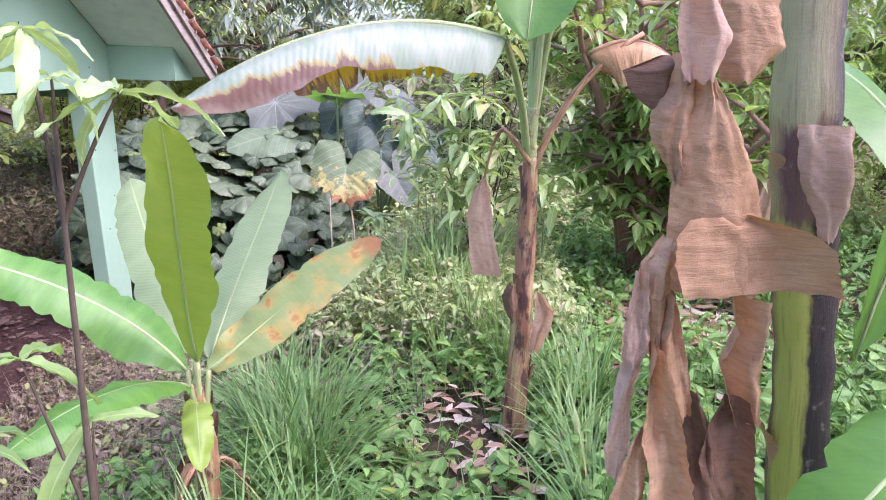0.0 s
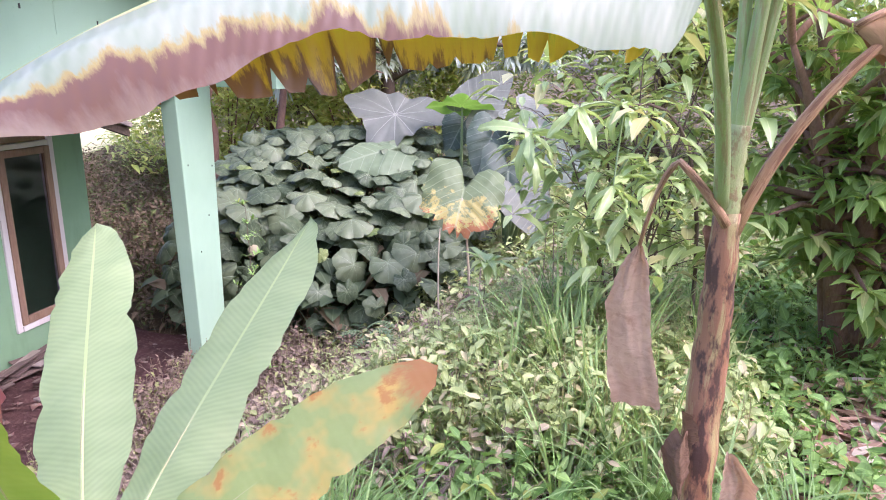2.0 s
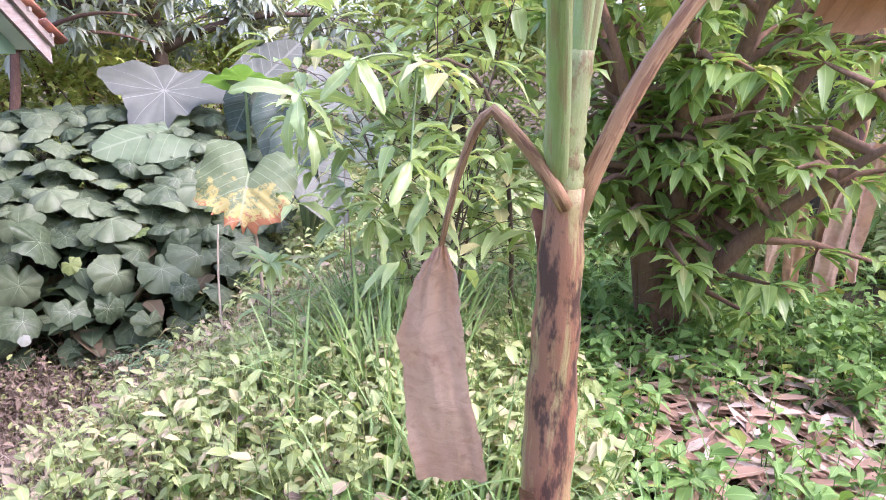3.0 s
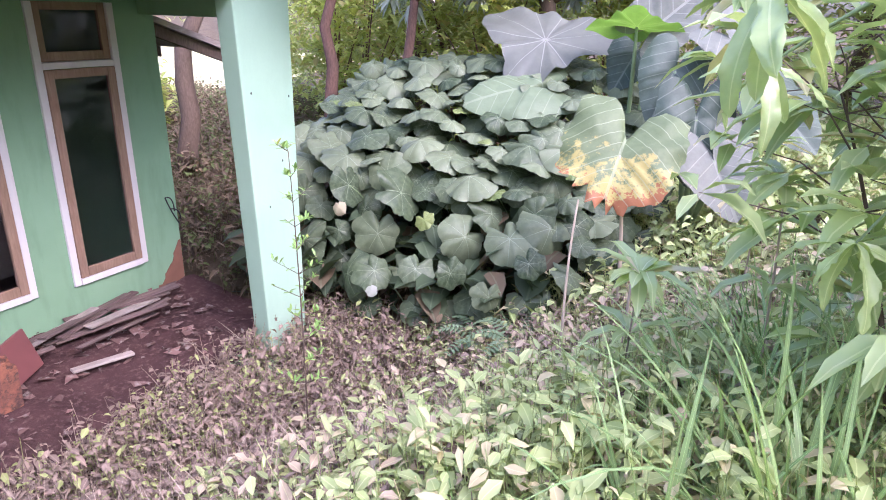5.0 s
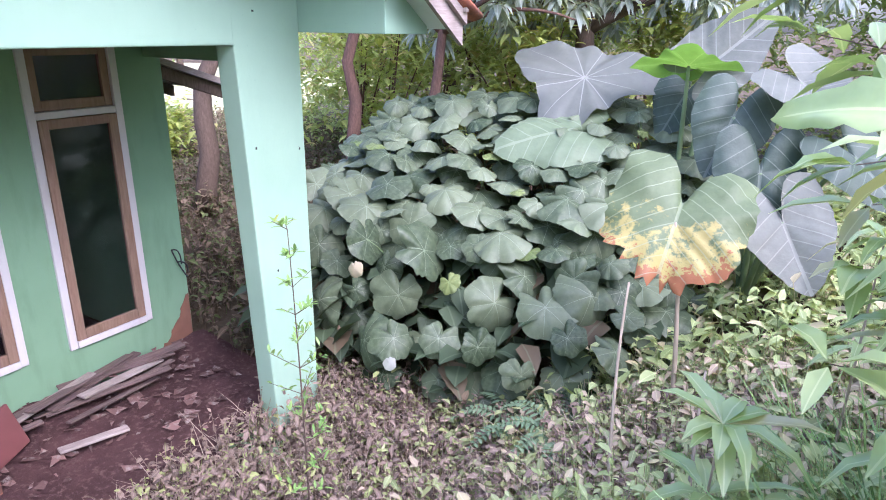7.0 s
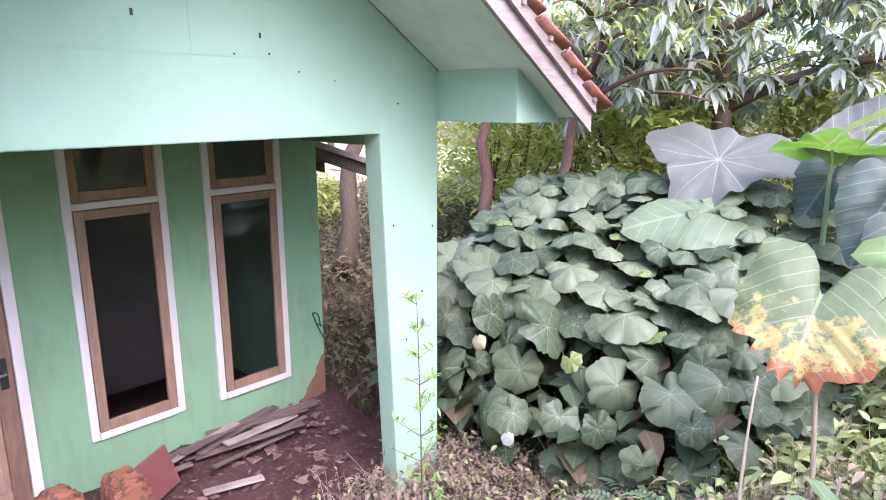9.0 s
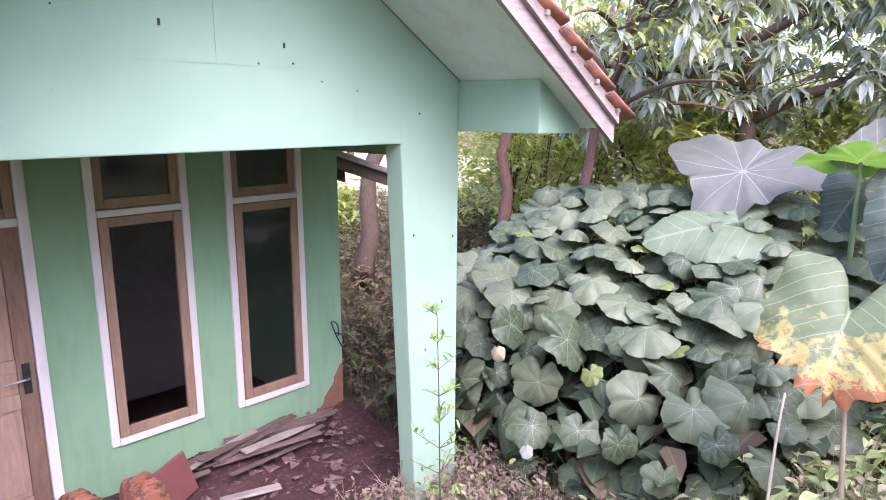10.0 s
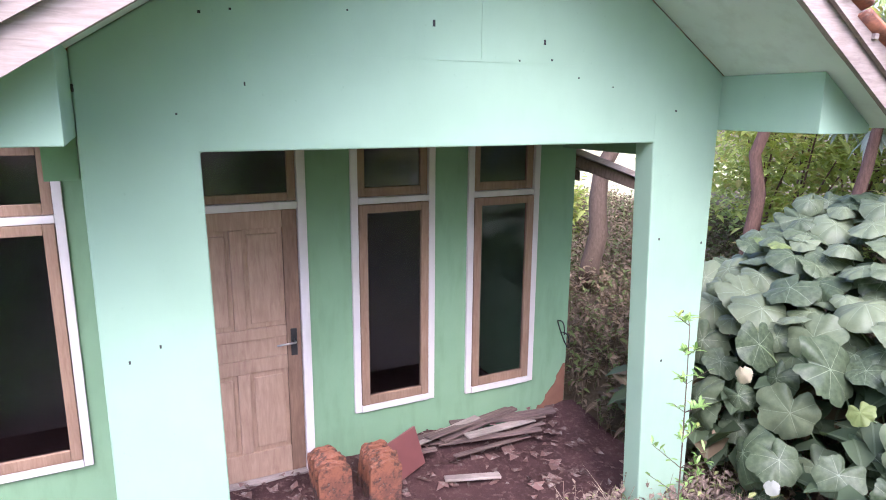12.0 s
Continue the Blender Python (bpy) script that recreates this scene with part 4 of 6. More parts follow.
# ---- banana plants ----
def petiole(pts, r0, r1, mat, parent, label=""):
    g = Geo()
    n = len(pts)
    g.tube(pts, [r0 + (r1 - r0) * i / (n - 1) for i in range(n)], 8)
    return part("petiole", g, mat, parent, label)


def curve(a, b, c, n=8):
    a, b, c = Vector(a), Vector(b), Vector(c)
    return [a * (1 - t) ** 2 + b * 2 * t * (1 - t) + c * t * t for t in (i / n for i in range(n + 1))]


def banana_blade(parent, ctrl, width, mat, label="", name="leaf", rib_mat=None, **kw):
    g = Geo()
    ribs, rr = g.big_leaf(ctrl, width, **kw)
    leaf = part(name, g, mat, parent, label)
    h = Geo()
    h.tube(ribs[::2], rr[::2], 6)
    part("midrib", h, rib_mat or PETIOLE, leaf)
    return leaf


def pseudostem(parent, pts, radii, mat, label, seed=1, flaps=6, flap_mat=None):
    g = Geo()
    P = [Vector(p) for p in pts]
    fine, rad = [], []
    m = 10
    for i in range(len(P) - 1):
        for k in range(m):
            t = k / m
            fine.append(P[i].lerp(P[i + 1], t))
            rad.append((radii[i] * (1 - t) + radii[i + 1] * t) * (1 + 0.06 * math.sin(i * 9 + k * 1.9 + seed)))
    fine.append(P[-1])
    rad.append(radii[-1])
    g.tube(fine, rad, 18)
    s = part("pseudostem", g, mat, parent, label)
    r = random.Random(seed)
    for i in range(flaps):
        # a loose strip of old leaf sheath, curling off the stem
        k = r.randrange(1, len(fine) - 4)
        a = r.uniform(0, 6.28)
        out = Vector((math.cos(a), math.sin(a), 0))
        c = fine[k]
        h = Geo()
        L = r.uniform(0.08, 0.20)
        up = fine[k + 1] - fine[k]
        up.normalize()
        c0 = c + out * rad[k] * 0.98
        ctrl = (c0, c0 + up * L * 0.35 + out * 0.004, c0 + up * L * 0.7 + out * 0.012, c0 + up * L + out * r.uniform(0.01, 0.05))
        h.big_leaf(ctrl, r.uniform(0.02, 0.035), drop=(0.5, 0.5), roll=0, n=12, k=2, wave=0.004, notch=0.3, seed=i, side=(-out.y, out.x, 0))
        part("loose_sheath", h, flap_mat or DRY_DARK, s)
    return s


def rag(parent, o, rows, y, mat, seed, label="", curl=0.0):
    """A hanging sheet of dead leaf between a left and a right edge given by height, with pleats, creases and frayed edges."""
    nu, nv = 18, 44
    zs = [q[0] for q in rows]
    v, uv = [], []
    for j in range(nv + 1):
        t = j / nv * (len(rows) - 1)
        i = min(int(t), len(rows) - 2)
        f = t - i
        f = f * f * (3 - 2 * f) * 0.5 + f * 0.5
        z, xl, xr = (rows[i][k] * (1 - f) + rows[i + 1][k] * f for k in range(3))
        xl += 0.009 * noise.noise((z * 11, seed, 1)) + 0.005 * noise.noise((z * 60, seed, 2))
        xr += 0.009 * noise.noise((z * 11, seed, 5)) + 0.005 * noise.noise((z * 60, seed, 6))
        for k in range(nu + 1):
            u = k / nu
            x = xl + (xr - xl) * u
            d = 0.040 * noise.noise((u * 2.0 + seed, z * 3.0, 1)) + 0.006 * math.sin(u * 7 + seed + 2.5 * noise.noise((z * 5, seed, 4))) + 0.008 * noise.noise((u * 7 + seed, z * 12, 2)) + 0.005 * noise.noise((u * 14, z * 30, seed))
            d += 0.035 * (u - 0.5) ** 2 * 4 * math.sin(seed * 2.1)
            d += curl * u * u
            drop = 0.012 * noise.noise((u * 6, seed, 9)) * (1 if j == nv else 0.3)
            v.append(Vector((x, y + d, z + drop)) - o)
            uv.append((u, j / nv))
    g = Geo()
    w = nu + 1
    g.add(v, [(j * w + k, (j + 1) * w + k, (j + 1) * w + k + 1, j * w + k + 1) for j in range(nv) for k in range(nu)], uv)
    return part("dead_leaf", g, mat, parent, label)


def banana_middle():
    b = thing("banana_plant", "slender banana plant, brown peeling stem, scorched leaf, hanging dead leaf", "banana plant", "banana plants", at=(3.05, 3.70, ground_z(3.05, 3.7)))
    o = b.location.copy()

    def L(*p):
        return Vector(p) - o
    gz = ground_z(3.05, 3.7)
    pseudostem(b, [L(3.05, 3.68, gz - 0.05), L(3.055, 3.72, 1.6), L(3.06, 3.80, 2.1), L(3.05, 3.80, 2.50)], [0.060, 0.052, 0.046, 0.035], STEM, "brown and yellow stem with peeling sheaths", 2, 9)
    pseudostem(b, [L(3.05, 3.80, 2.485), L(3.04, 3.80, 2.58), L(3.045, 3.79, 2.72)], [0.031, 0.034, 0.027], STEM_TOP, "pale green stem top", 3, 0)
    # upright petioles that carry the crown
    for q, r0 in (((3.06, 3.72, 3.35), 0.020), ((3.00, 3.80, 3.3), 0.018), ((3.13, 3.80, 3.35), 0.018)):
        petiole(curve(L(3.045, 3.79, 2.55), L(3.04 + (q[0] - 3.04) * 0.3, 3.79, 2.9), L(*q)), r0, r0 * 0.7, PETIOLE, b)
    # young leaf that hangs towards the path, at the top
    banana_blade(b, (L(3.04, 3.72, 3.34), L(3.02, 3.60, 3.55), L(2.97, 3.35, 3.48), L(2.93, 3.18, 2.975)), 0.19, BANANA, "fresh green leaf", drop=(0.25, 0.25), notch=0.05, seed=4, side=(1, 0.1, 0))
    banana_blade(b, (L(3.10, 3.80, 3.32), L(3.25, 3.75, 3.5), L(3.5, 3.5, 3.45), L(3.65, 3.3, 3.2)), 0.19, BANANA_PALE, "", drop=(0.4, 0.4), notch=0.1, seed=5)
    banana_blade(b, (L(3.00, 3.80, 3.28), L(2.9, 3.9, 3.5), L(2.6, 4.1, 3.6), L(2.2, 4.2, 3.35)), 0.18, BANANA_PALE, "", drop=(0.4, 0.4), notch=0.1, seed=6)
    # long scorched leaf that arches over the path
    petiole(curve(L(3.03, 3.79, 2.50), L(2.98, 3.62, 2.80), L(2.86, 3.25, 2.985)), 0.020, 0.013, PETIOLE, b)
    banana_blade(b, (L(2.86, 3.25, 2.985), L(2.62, 3.10, 3.065), L(2.22, 2.93, 3.045), L(1.885, 2.735, 2.745)), 0.165, BANANA_TORN, "long pale leaf with scorched brown and yellow torn edge", drop=(0.95, 1.30), notch=(0.03, 0.40), seed=7, taper=(0.10, 0.5), n=96, halves=(0.98, 1.08))
    # petiole bent to the other side, with a dead leaf
    petiole(curve(L(3.06, 3.79, 2.42), L(3.18, 3.82, 2.85), L(3.52, 3.90, 3.05)), 0.018, 0.011, PETIOLE_DRY, b)
    banana_blade(b, (L(3.28, 3.86, 2.955), L(3.45, 3.90, 3.07), L(3.62, 3.92, 3.04), L(3.80, 3.95, 2.84)), 0.20, DRY, "dead brown leaf", drop=(1.2, 1.2), notch=0.3, seed=8, wave=0.03, rib_mat=PETIOLE_DRY, side=(0.2, -1, 0), taper=(0.15, 0.4))
    # broken petiole with a dead leaf that hangs along the stem
    petiole(curve(L(3.045, 3.77, 2.47), L(2.99, 3.75, 2.56), L(2.915, 3.76, 2.625), 6) + curve(L(2.915, 3.76, 2.625), L(2.875, 3.79, 2.60), L(2.845, 3.83, 2.37), 6)[1:], 0.014, 0.005, PETIOLE_DRY, b)
    rag(b, o, [(2.39, 2.835, 2.856), (2.33, 2.80, 2.875), (2.22, 2.775, 2.89), (2.10, 2.79, 2.91), (1.99, 2.80, 2.94), (1.925, 2.815, 2.955)], 3.80, DRY_PINK, 12, "dead pinkish brown leaf hanging down")
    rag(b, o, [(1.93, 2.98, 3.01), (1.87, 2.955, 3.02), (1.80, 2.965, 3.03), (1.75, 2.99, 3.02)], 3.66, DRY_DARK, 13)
    rag(b, o, [(1.90, 3.10, 3.13), (1.82, 3.10, 3.19), (1.72, 3.09, 3.18), (1.60, 3.09, 3.13)], 3.67, DRY_PINK, 14)
    return b


banana_middle()


def banana_old():
    x, y = 3.74, 2.38
    gz = ground_z(x, y)
    b = thing("banana_plant", "old banana plant, dark blotched stem wrapped in big hanging dead leaves", "banana plant", "banana plants", at=(x, y, gz))
    o = b.location.copy()

    def L(*p):
        return Vector(p) - o
    pseudostem(b, [L(x, y, gz - 0.05), L(3.605, y, 2.2), L(3.50, y, 2.75), L(3.40, y, 3.45)], [0.076, 0.070, 0.074, 0.062], STEM_BAND, "blotched olive, brown and black stem", 6, 9, DRY)
    for q in ((0.6, 0.5, 1.2), (-0.1, 0.9, 1.3), (0.7, -0.4, 1.1)):
        t = Vector((3.40, y, 3.45)) + Vector(q) * 0.4
        petiole(curve(L(3.40, y, 3.4), L(3.39, y, 3.7), t - o), 0.03, 0.02, PETIOLE, b)
        e = Vector((x, y, 3.5)) + Vector((q[0] * 1.8, q[1] * 1.8, 0.2))
        banana_blade(b, (t - o, t + Vector((q[0] * 0.3, q[1] * 0.3, 0.3)) - o, (t + e) / 2 + Vector((0, 0, 0.35)) - o, e - o), 0.15, BANANA, "", drop=(0.4, 0.4), seed=int(q[2] * 10))
    # dead leaves: a bunched one at the top, a wide sheet, and rags below
    rag(b, o, [(2.909, 3.128, 3.146), (2.852, 3.125, 3.181), (2.781, 3.106, 3.226), (2.709, 3.108, 3.267), (2.623, 3.112, 3.299), (2.545, 3.120, 3.326), (2.486, 3.131, 3.342)], 2.06, DRY, 1, "wide papery dead leaf folded over the stem")
    rag(b, o, [(2.933, 3.087, 3.132), (2.878, 3.079, 3.138), (2.812, 3.057, 3.143), (2.770, 3.067, 3.125), (2.723, 3.100, 3.124), (2.696, 3.113, 3.122)], 2.09, DRY, 16)
    rag(b, o, [(2.644, 3.126, 3.267), (2.619, 3.106, 3.365), (2.587, 3.104, 3.418), (2.542, 3.112, 3.434), (2.491, 3.128, 3.449)], 2.04, DRY, 2, "creased dead leaf wrapped round the stem", 0.05)
    rag(b, o, [(2.595, 3.100, 3.127), (2.537, 3.069, 3.124), (2.466, 3.061, 3.125), (2.394, 3.087, 3.126), (2.333, 3.106, 3.129)], 2.07, DRY, 3)
    rag(b, o, [(2.530, 3.051, 3.075), (2.437, 3.043, 3.085), (2.365, 3.040, 3.096), (2.321, 3.043, 3.079)], 2.05, DRY_PINK, 21)
    rag(b, o, [(2.484, 3.123, 3.139), (2.400, 3.112, 3.164), (2.327, 3.115, 3.189), (2.264, 3.147, 3.204), (2.205, 3.172, 3.211)], 2.06, DRY, 4)
    rag(b, o, [(2.341, 3.054, 3.088), (2.238, 3.037, 3.083), (2.132, 3.033, 3.084), (2.063, 3.044, 3.074)], 2.05, DRY_PINK, 22)
    rag(b, o, [(2.383, 3.091, 3.107), (2.285, 3.092, 3.143), (2.182, 3.091, 3.180), (2.089, 3.117, 3.205), (1.963, 3.144, 3.235)], 2.04, DRY, 23)
    rag(b, o, [(2.200, 3.083, 3.111), (2.106, 3.059, 3.117), (2.009, 3.040, 3.123), (1.922, 3.055, 3.122)], 2.03, DRY, 24)
    rag(b, o, [(2.465, 3.264, 3.340), (2.390, 3.288, 3.347), (2.312, 3.269, 3.349), (2.245, 3.287, 3.360), (2.177, 3.317, 3.366)], 2.13, DRY, 5)
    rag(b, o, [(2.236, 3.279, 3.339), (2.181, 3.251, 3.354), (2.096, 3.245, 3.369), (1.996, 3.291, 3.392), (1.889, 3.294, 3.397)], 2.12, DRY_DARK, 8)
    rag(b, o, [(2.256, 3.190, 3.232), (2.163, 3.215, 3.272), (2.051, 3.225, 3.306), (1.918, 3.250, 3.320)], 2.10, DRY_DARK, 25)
    rag(b, o, [(3.12, 3.067, 3.11), (3.019, 3.063, 3.135), (2.965, 3.068, 3.160), (2.885, 3.093, 3.14)], 2.05, DRY_PINK, 6)
    rag(b, o, [(3.12, 3.159, 3.27), (3.03, 3.165, 3.29), (2.952, 3.17, 3.31), (2.885, 3.20, 3.26)], 2.13, DRY, 7)
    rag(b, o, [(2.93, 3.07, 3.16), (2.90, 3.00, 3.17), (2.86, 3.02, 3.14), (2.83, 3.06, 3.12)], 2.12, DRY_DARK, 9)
    rag(b, o, [(2.80, 3.44, 3.57), (2.72, 3.455, 3.58), (2.62, 3.50, 3.59), (2.54, 3.53, 3.57)], 2.29, DRY_PINK, 10)
    petiole(curve(L(3.41, 2.36, 3.4), L(3.2, 2.2, 3.45), L(3.13, 2.06, 3.0)), 0.022, 0.008, PETIOLE_DRY, b)
    return b


banana_old()


def banana_side():
    """The banana beyond the old one: only some leaves reach into view."""
    x, y = 4.15, 2.35
    b = thing("banana_plant", "young green banana plant with broad leaves beside the path", "banana plant", "banana plants", at=(x, y, ground_z(x, y)))
    o = b.location.copy()

    def L(*p):
        return Vector(p) - o
    pseudostem(b, [L(x, y, ground_z(x, y) - 0.05), L(x, y, 1.7), L(x, y, 2.2)], [0.06, 0.05, 0.03], STEM_TOP, "", 8, 3)
    for i, (c1, c2, e, w, mt) in enumerate((
            ((3.95, 2.2, 3.0), (3.52, 1.98, 3.12), (3.41, 1.92, 2.42), 0.115, BANANA),
            ((3.9, 2.6, 2.95), (3.85, 3.2, 3.1), (3.75, 3.6, 2.92), 0.15, BANANA),
            ((3.9, 2.2, 2.35), (3.5, 1.85, 2.25), (3.12, 1.70, 1.93), 0.13, BANANA),
            ((4.4, 2.0, 2.9), (4.9, 1.8, 3.0), (5.2, 1.6, 2.6), 0.18, BANANA))):
        banana_blade(b, (L(x, y, 2.15), L(*c1), L(*c2), L(*e)), w, mt, "", drop=(0.2, 0.2), seed=40 + i, taper=(0.45, 0.4), side=(1, 0.2, 0) if i == 0 else None)
    return b


banana_side()


def banana_far():
    x, y = 5.6, 6.75
    gz = ground_z(x, y)
    b = thing("banana_plant", "far banana plant with pale dead leaves hanging round its stem", "banana plant", "banana plants", at=(x, y, gz))
    o = b.location.copy()
    pseudostem(b, [Vector((0, 0, -0.05)), Vector((0, 0, 1.3)), Vector((0, 0, 2.6))], [0.10, 0.09, 0.07], STEM, "", 12, 4)
    for i, (x0, x1, za, zb, yy, mt) in enumerate(((5.44, 5.62, 2.0, 1.2, 6.58, DRY_PINK), (5.25, 5.40, 1.9, 1.3, 6.62, DRY), (5.62, 5.75, 2.3, 1.4, 6.6, DRY_PINK), (5.1, 5.2, 1.75, 1.3, 6.6, DRY_PINK))):
        m = (x0 + x1) / 2
        rag(b, o, [(za, m - 0.03, m + 0.03), (za * 0.7 + zb * 0.3, x0, x1), (za * 0.3 + zb * 0.7, x0, x1 - 0.03), (zb, x0 + 0.03, x1 - 0.02)], yy, mt, 30 + i)
    return b


banana_far()


def banana_young():
    x, y = 1.85, 2.86
    gz = ground_z(x, y)
    b = thing("banana_plant", "knee-high banana sucker with yellowing, pale and mottled leaves", "banana plant", "banana plants", at=(x, y, gz))
    o = b.location.copy()

    def L(*p):
        return Vector(p) - o
    pseudostem(b, [L(x, y, gz - 0.05), L(x + 0.01, y, 1.55), L(x, y, 1.80)], [0.05, 0.042, 0.022], STEM, "", 9, 6)
    P = [
        ((1.86, 2.84, 1.9), (1.87, 2.72, 2.25), (1.93, 2.62, 2.5), (1.955, 2.50, 2.74), 0.105, BANANA_YELLOW, (0.15, 0.15), 0.0, "yellow-green upright leaf", 0.05),
        ((1.88, 2.90, 1.88), (1.89, 3.1, 2.05), (1.92, 3.4, 2.20), (1.925, 3.76, 2.40), 0.105, BANANA_PALE, (0.12, 0.12), 0.15, "pale ribbed leaf", 0.05),
        ((1.89, 2.86, 1.86), (2.03, 2.93, 1.97), (2.20, 3.10, 2.13), (2.435, 3.245, 2.245), 0.092, BANANA_MOTTLED, (0.12, 0.12), -0.65, "mottled yellow and brown leaf", 0.10),
        ((1.82, 2.92, 1.88), (1.66, 3.1, 2.05), (1.42, 3.45, 2.2), (1.295, 3.64, 2.36), 0.11, BANANA_PALE, (0.15, 0.15), 0.25, "pale upright leaf", 0.05),
        ((1.82, 2.85, 1.86), (1.7, 2.86, 2.02), (1.45, 2.85, 2.17), (1.18, 2.75, 2.27), 0.11, BANANA, (0.3, 0.3), 0.6, "", 0.1),
        ((1.84, 2.82, 1.82), (1.8, 2.66, 1.95), (1.7, 2.45, 2.0), (1.6, 2.25, 1.92), 0.09, BANANA, (0.3, 0.3), 0.0, "", 0.1),
        ((1.86, 2.82, 1.75), (1.9, 2.7, 1.85), (1.95, 2.6, 1.85), (1.98, 2.52, 1.7), 0.05, BANANA_YELLOW, (0.3, 0.3), 0.0, "", 0.1),
    ]
    for i, (a, c, d, e, w, mt, dr, ro, lab, nt) in enumerate(P):
        petiole(curve(L(x, y, 1.55), L(x + (a[0] - x) * 0.6, y + (a[1] - y) * 0.6, 1.72), L(*a)), 0.014, 0.008, PETIOLE, b)
        banana_blade(b, (L(*a), L(*c), L(*d), L(*e)), w, mt, lab, drop=dr, roll=ro, wave=0.016, notch=nt + 0.06, seed=50 + i, taper=(0.3, 0.35), thick_rib=0.007)
    for i, a in enumerate((0.5, 2.5, 4.4)):
        q = Vector((math.cos(a), math.sin(a), 0))
        c = Vector((x, y, 1.5)) + q * 0.04
        banana_blade(b, (c - o, c + q * 0.08 - o, c + q * 0.12 - Z * 0.12 - o, c + q * 0.11 - Z * 0.32 - o), 0.03, DRY_DARK, "", "dead_leaf", PETIOLE_DRY, drop=(0.7, 0.5), wave=0.015, notch=0.4, seed=60 + i)
    return b


banana_young()


# ---- broad-leaved plants by the porch ----
def round_leaf_mesh(name, mat, lobes, depth, notch, seed, cup=0.12, stretch=1.0, ragged=0.0, heart=False, ridge=0.0, fold=0.0, teeth=0.0):
    """A broad leaf round its stalk, unit radius, tip towards -y; veins by uv."""
    r = random.Random(seed)
    n, rings = (72, 9) if heart else (54, 5)
    v, uv, f = [(0, 0, 0)], [(0.5, 0.5)], []
    ph = r.random() * 6
    for j in range(1, rings + 1):
        for i in range(n):
            a = 2 * math.pi * i / n        # 0 is the notch side
            q = j / rings
            rad = 1.0 - depth * (0.5 - 0.5 * math.cos(lobes * a)) - notch * math.exp(-(min(a, 2 * math.pi - a) / 0.20) ** 2)
            if heart:
                b = abs(a - math.pi)
                rad *= (0.92 + (stretch - 0.92) * math.exp(-(b / 0.42) ** 1.4)) * (1 + 0.25 * math.exp(-((b - 2.45) / 0.4) ** 2))
            else:
                rad *= 1 + (stretch - 1) * max(0, -math.cos(a)) ** 2
            rad *= 1 - ragged * r.random() * (1 if j == rings else 0)
            if teeth and q > 0.6:
                rad *= 1 - teeth * max(0, 0.35 - math.cos(a)) * abs(noise.noise((a * 11.0, seed, 2))) * (q - 0.5) * 2
            x, y = math.sin(a) * rad * q, math.cos(a) * rad * q
            z = -cup * q * q + 0.07 * q * math.sin(3 * a + ph) + 0.04 * q ** 3 * math.sin(lobes * a + ph) + 0.03 * q * q * math.sin(5 * a - ph) + (0.4 * ridge * math.sin((y + 0.78 * abs(x)) * 28 / max(stretch, 1)) * min(1, 2.5 * abs(x)) if heart else ridge * q * math.sin(9 * a))
            z += fold * abs(x) * (1.2 - abs(x)) + 2.2 * ridge * q * noise.noise((x * 3.0 + seed, y * 3.0, 4))
            v.append((x, y, z))
            uv.append((0.5 + 0.5 * x / max(stretch, 1), 0.5 + 0.5 * y / max(stretch, 1)))
    f += [(0, 1 + i, 1 + (i + 1) % n) for i in range(n)]
    for j in range(rings - 1):
        o, p = 1 + j * n, 1 + (j + 1) * n
        f += [(o + i, p + i, p + (i + 1) % n, o + (i + 1) % n) for i in range(n)]
    g = Geo()
    g.add(v, [q[::-1] for q in f], uv)
    return g.mesh(name, mat)


def gourd_leaf_mesh(name, mat, seed, cup, notch=0.5):
    """A drooping umbrella of a leaf, unit radius: shallow uneven lobes between seven veins, pleats, a nibbled edge and a slit at the stalk."""
    r = random.Random(seed)
    n, rings = 63, 7
    v, uv, f = [(0, 0, 0)], [(0.5, 0.5)], []
    bite = [1 - (0.10 * r.random() if r.random() < 0.25 else 0.02 * r.random()) for _ in range(n)]
    side, tilt = r.uniform(-0.12, 0.12), r.uniform(0, 6.28)
    for j in range(1, rings + 1):
        q = j / rings
        for i in range(n):
            a = 2 * math.pi * i / n
            near = min(a, 2 * math.pi - a)
            rad = 0.955 + 0.045 * math.cos(7 * (a - math.pi)) + 0.10 * noise.noise((math.cos(a) * 1.3, math.sin(a) * 1.3, seed))
            rad *= 1 - notch * math.exp(-(near / 0.26) ** 2)
            rad *= 1 + side * math.sin(a)
            if j == rings:
                rad *= bite[i]
            x, y = math.sin(a) * rad * q, math.cos(a) * rad * q
            z = -cup * q ** 2.2 + 0.016 * q * math.cos(7 * (a - math.pi)) + 0.10 * q * q * math.sin(2 * a + tilt)
            z += 0.15 * q ** 2 * noise.noise((x * 1.5 + seed * 3, y * 1.5, 2)) + 0.05 * q * noise.noise((x * 5 + seed, y * 5, 7))
            v.append((x, y, z))
            uv.append((0.5 + 0.5 * x, 0.5 + 0.5 * y))
    f += [(0, 1 + i, 1 + (i + 1) % n) for i in range(n)]
    for j in range(rings - 1):
        o, p = 1 + j * n, 1 + (j + 1) * n
        f += [(o + i, p + i, p + (i + 1) % n, o + (i + 1) % n) for i in range(n)]
    g = Geo()
    g.add(v, [q[::-1] for q in f], uv)
    return g.mesh(name, mat)


GOURD_MESH = [gourd_leaf_mesh("leaf", GOURD, 1 + i, 0.12 + 0.06 * i) for i in range(7)]
GOURD_YOUNG_MESH = gourd_leaf_mesh("leaf", GOURD_YOUNG, 19, 0.25, 0.6)


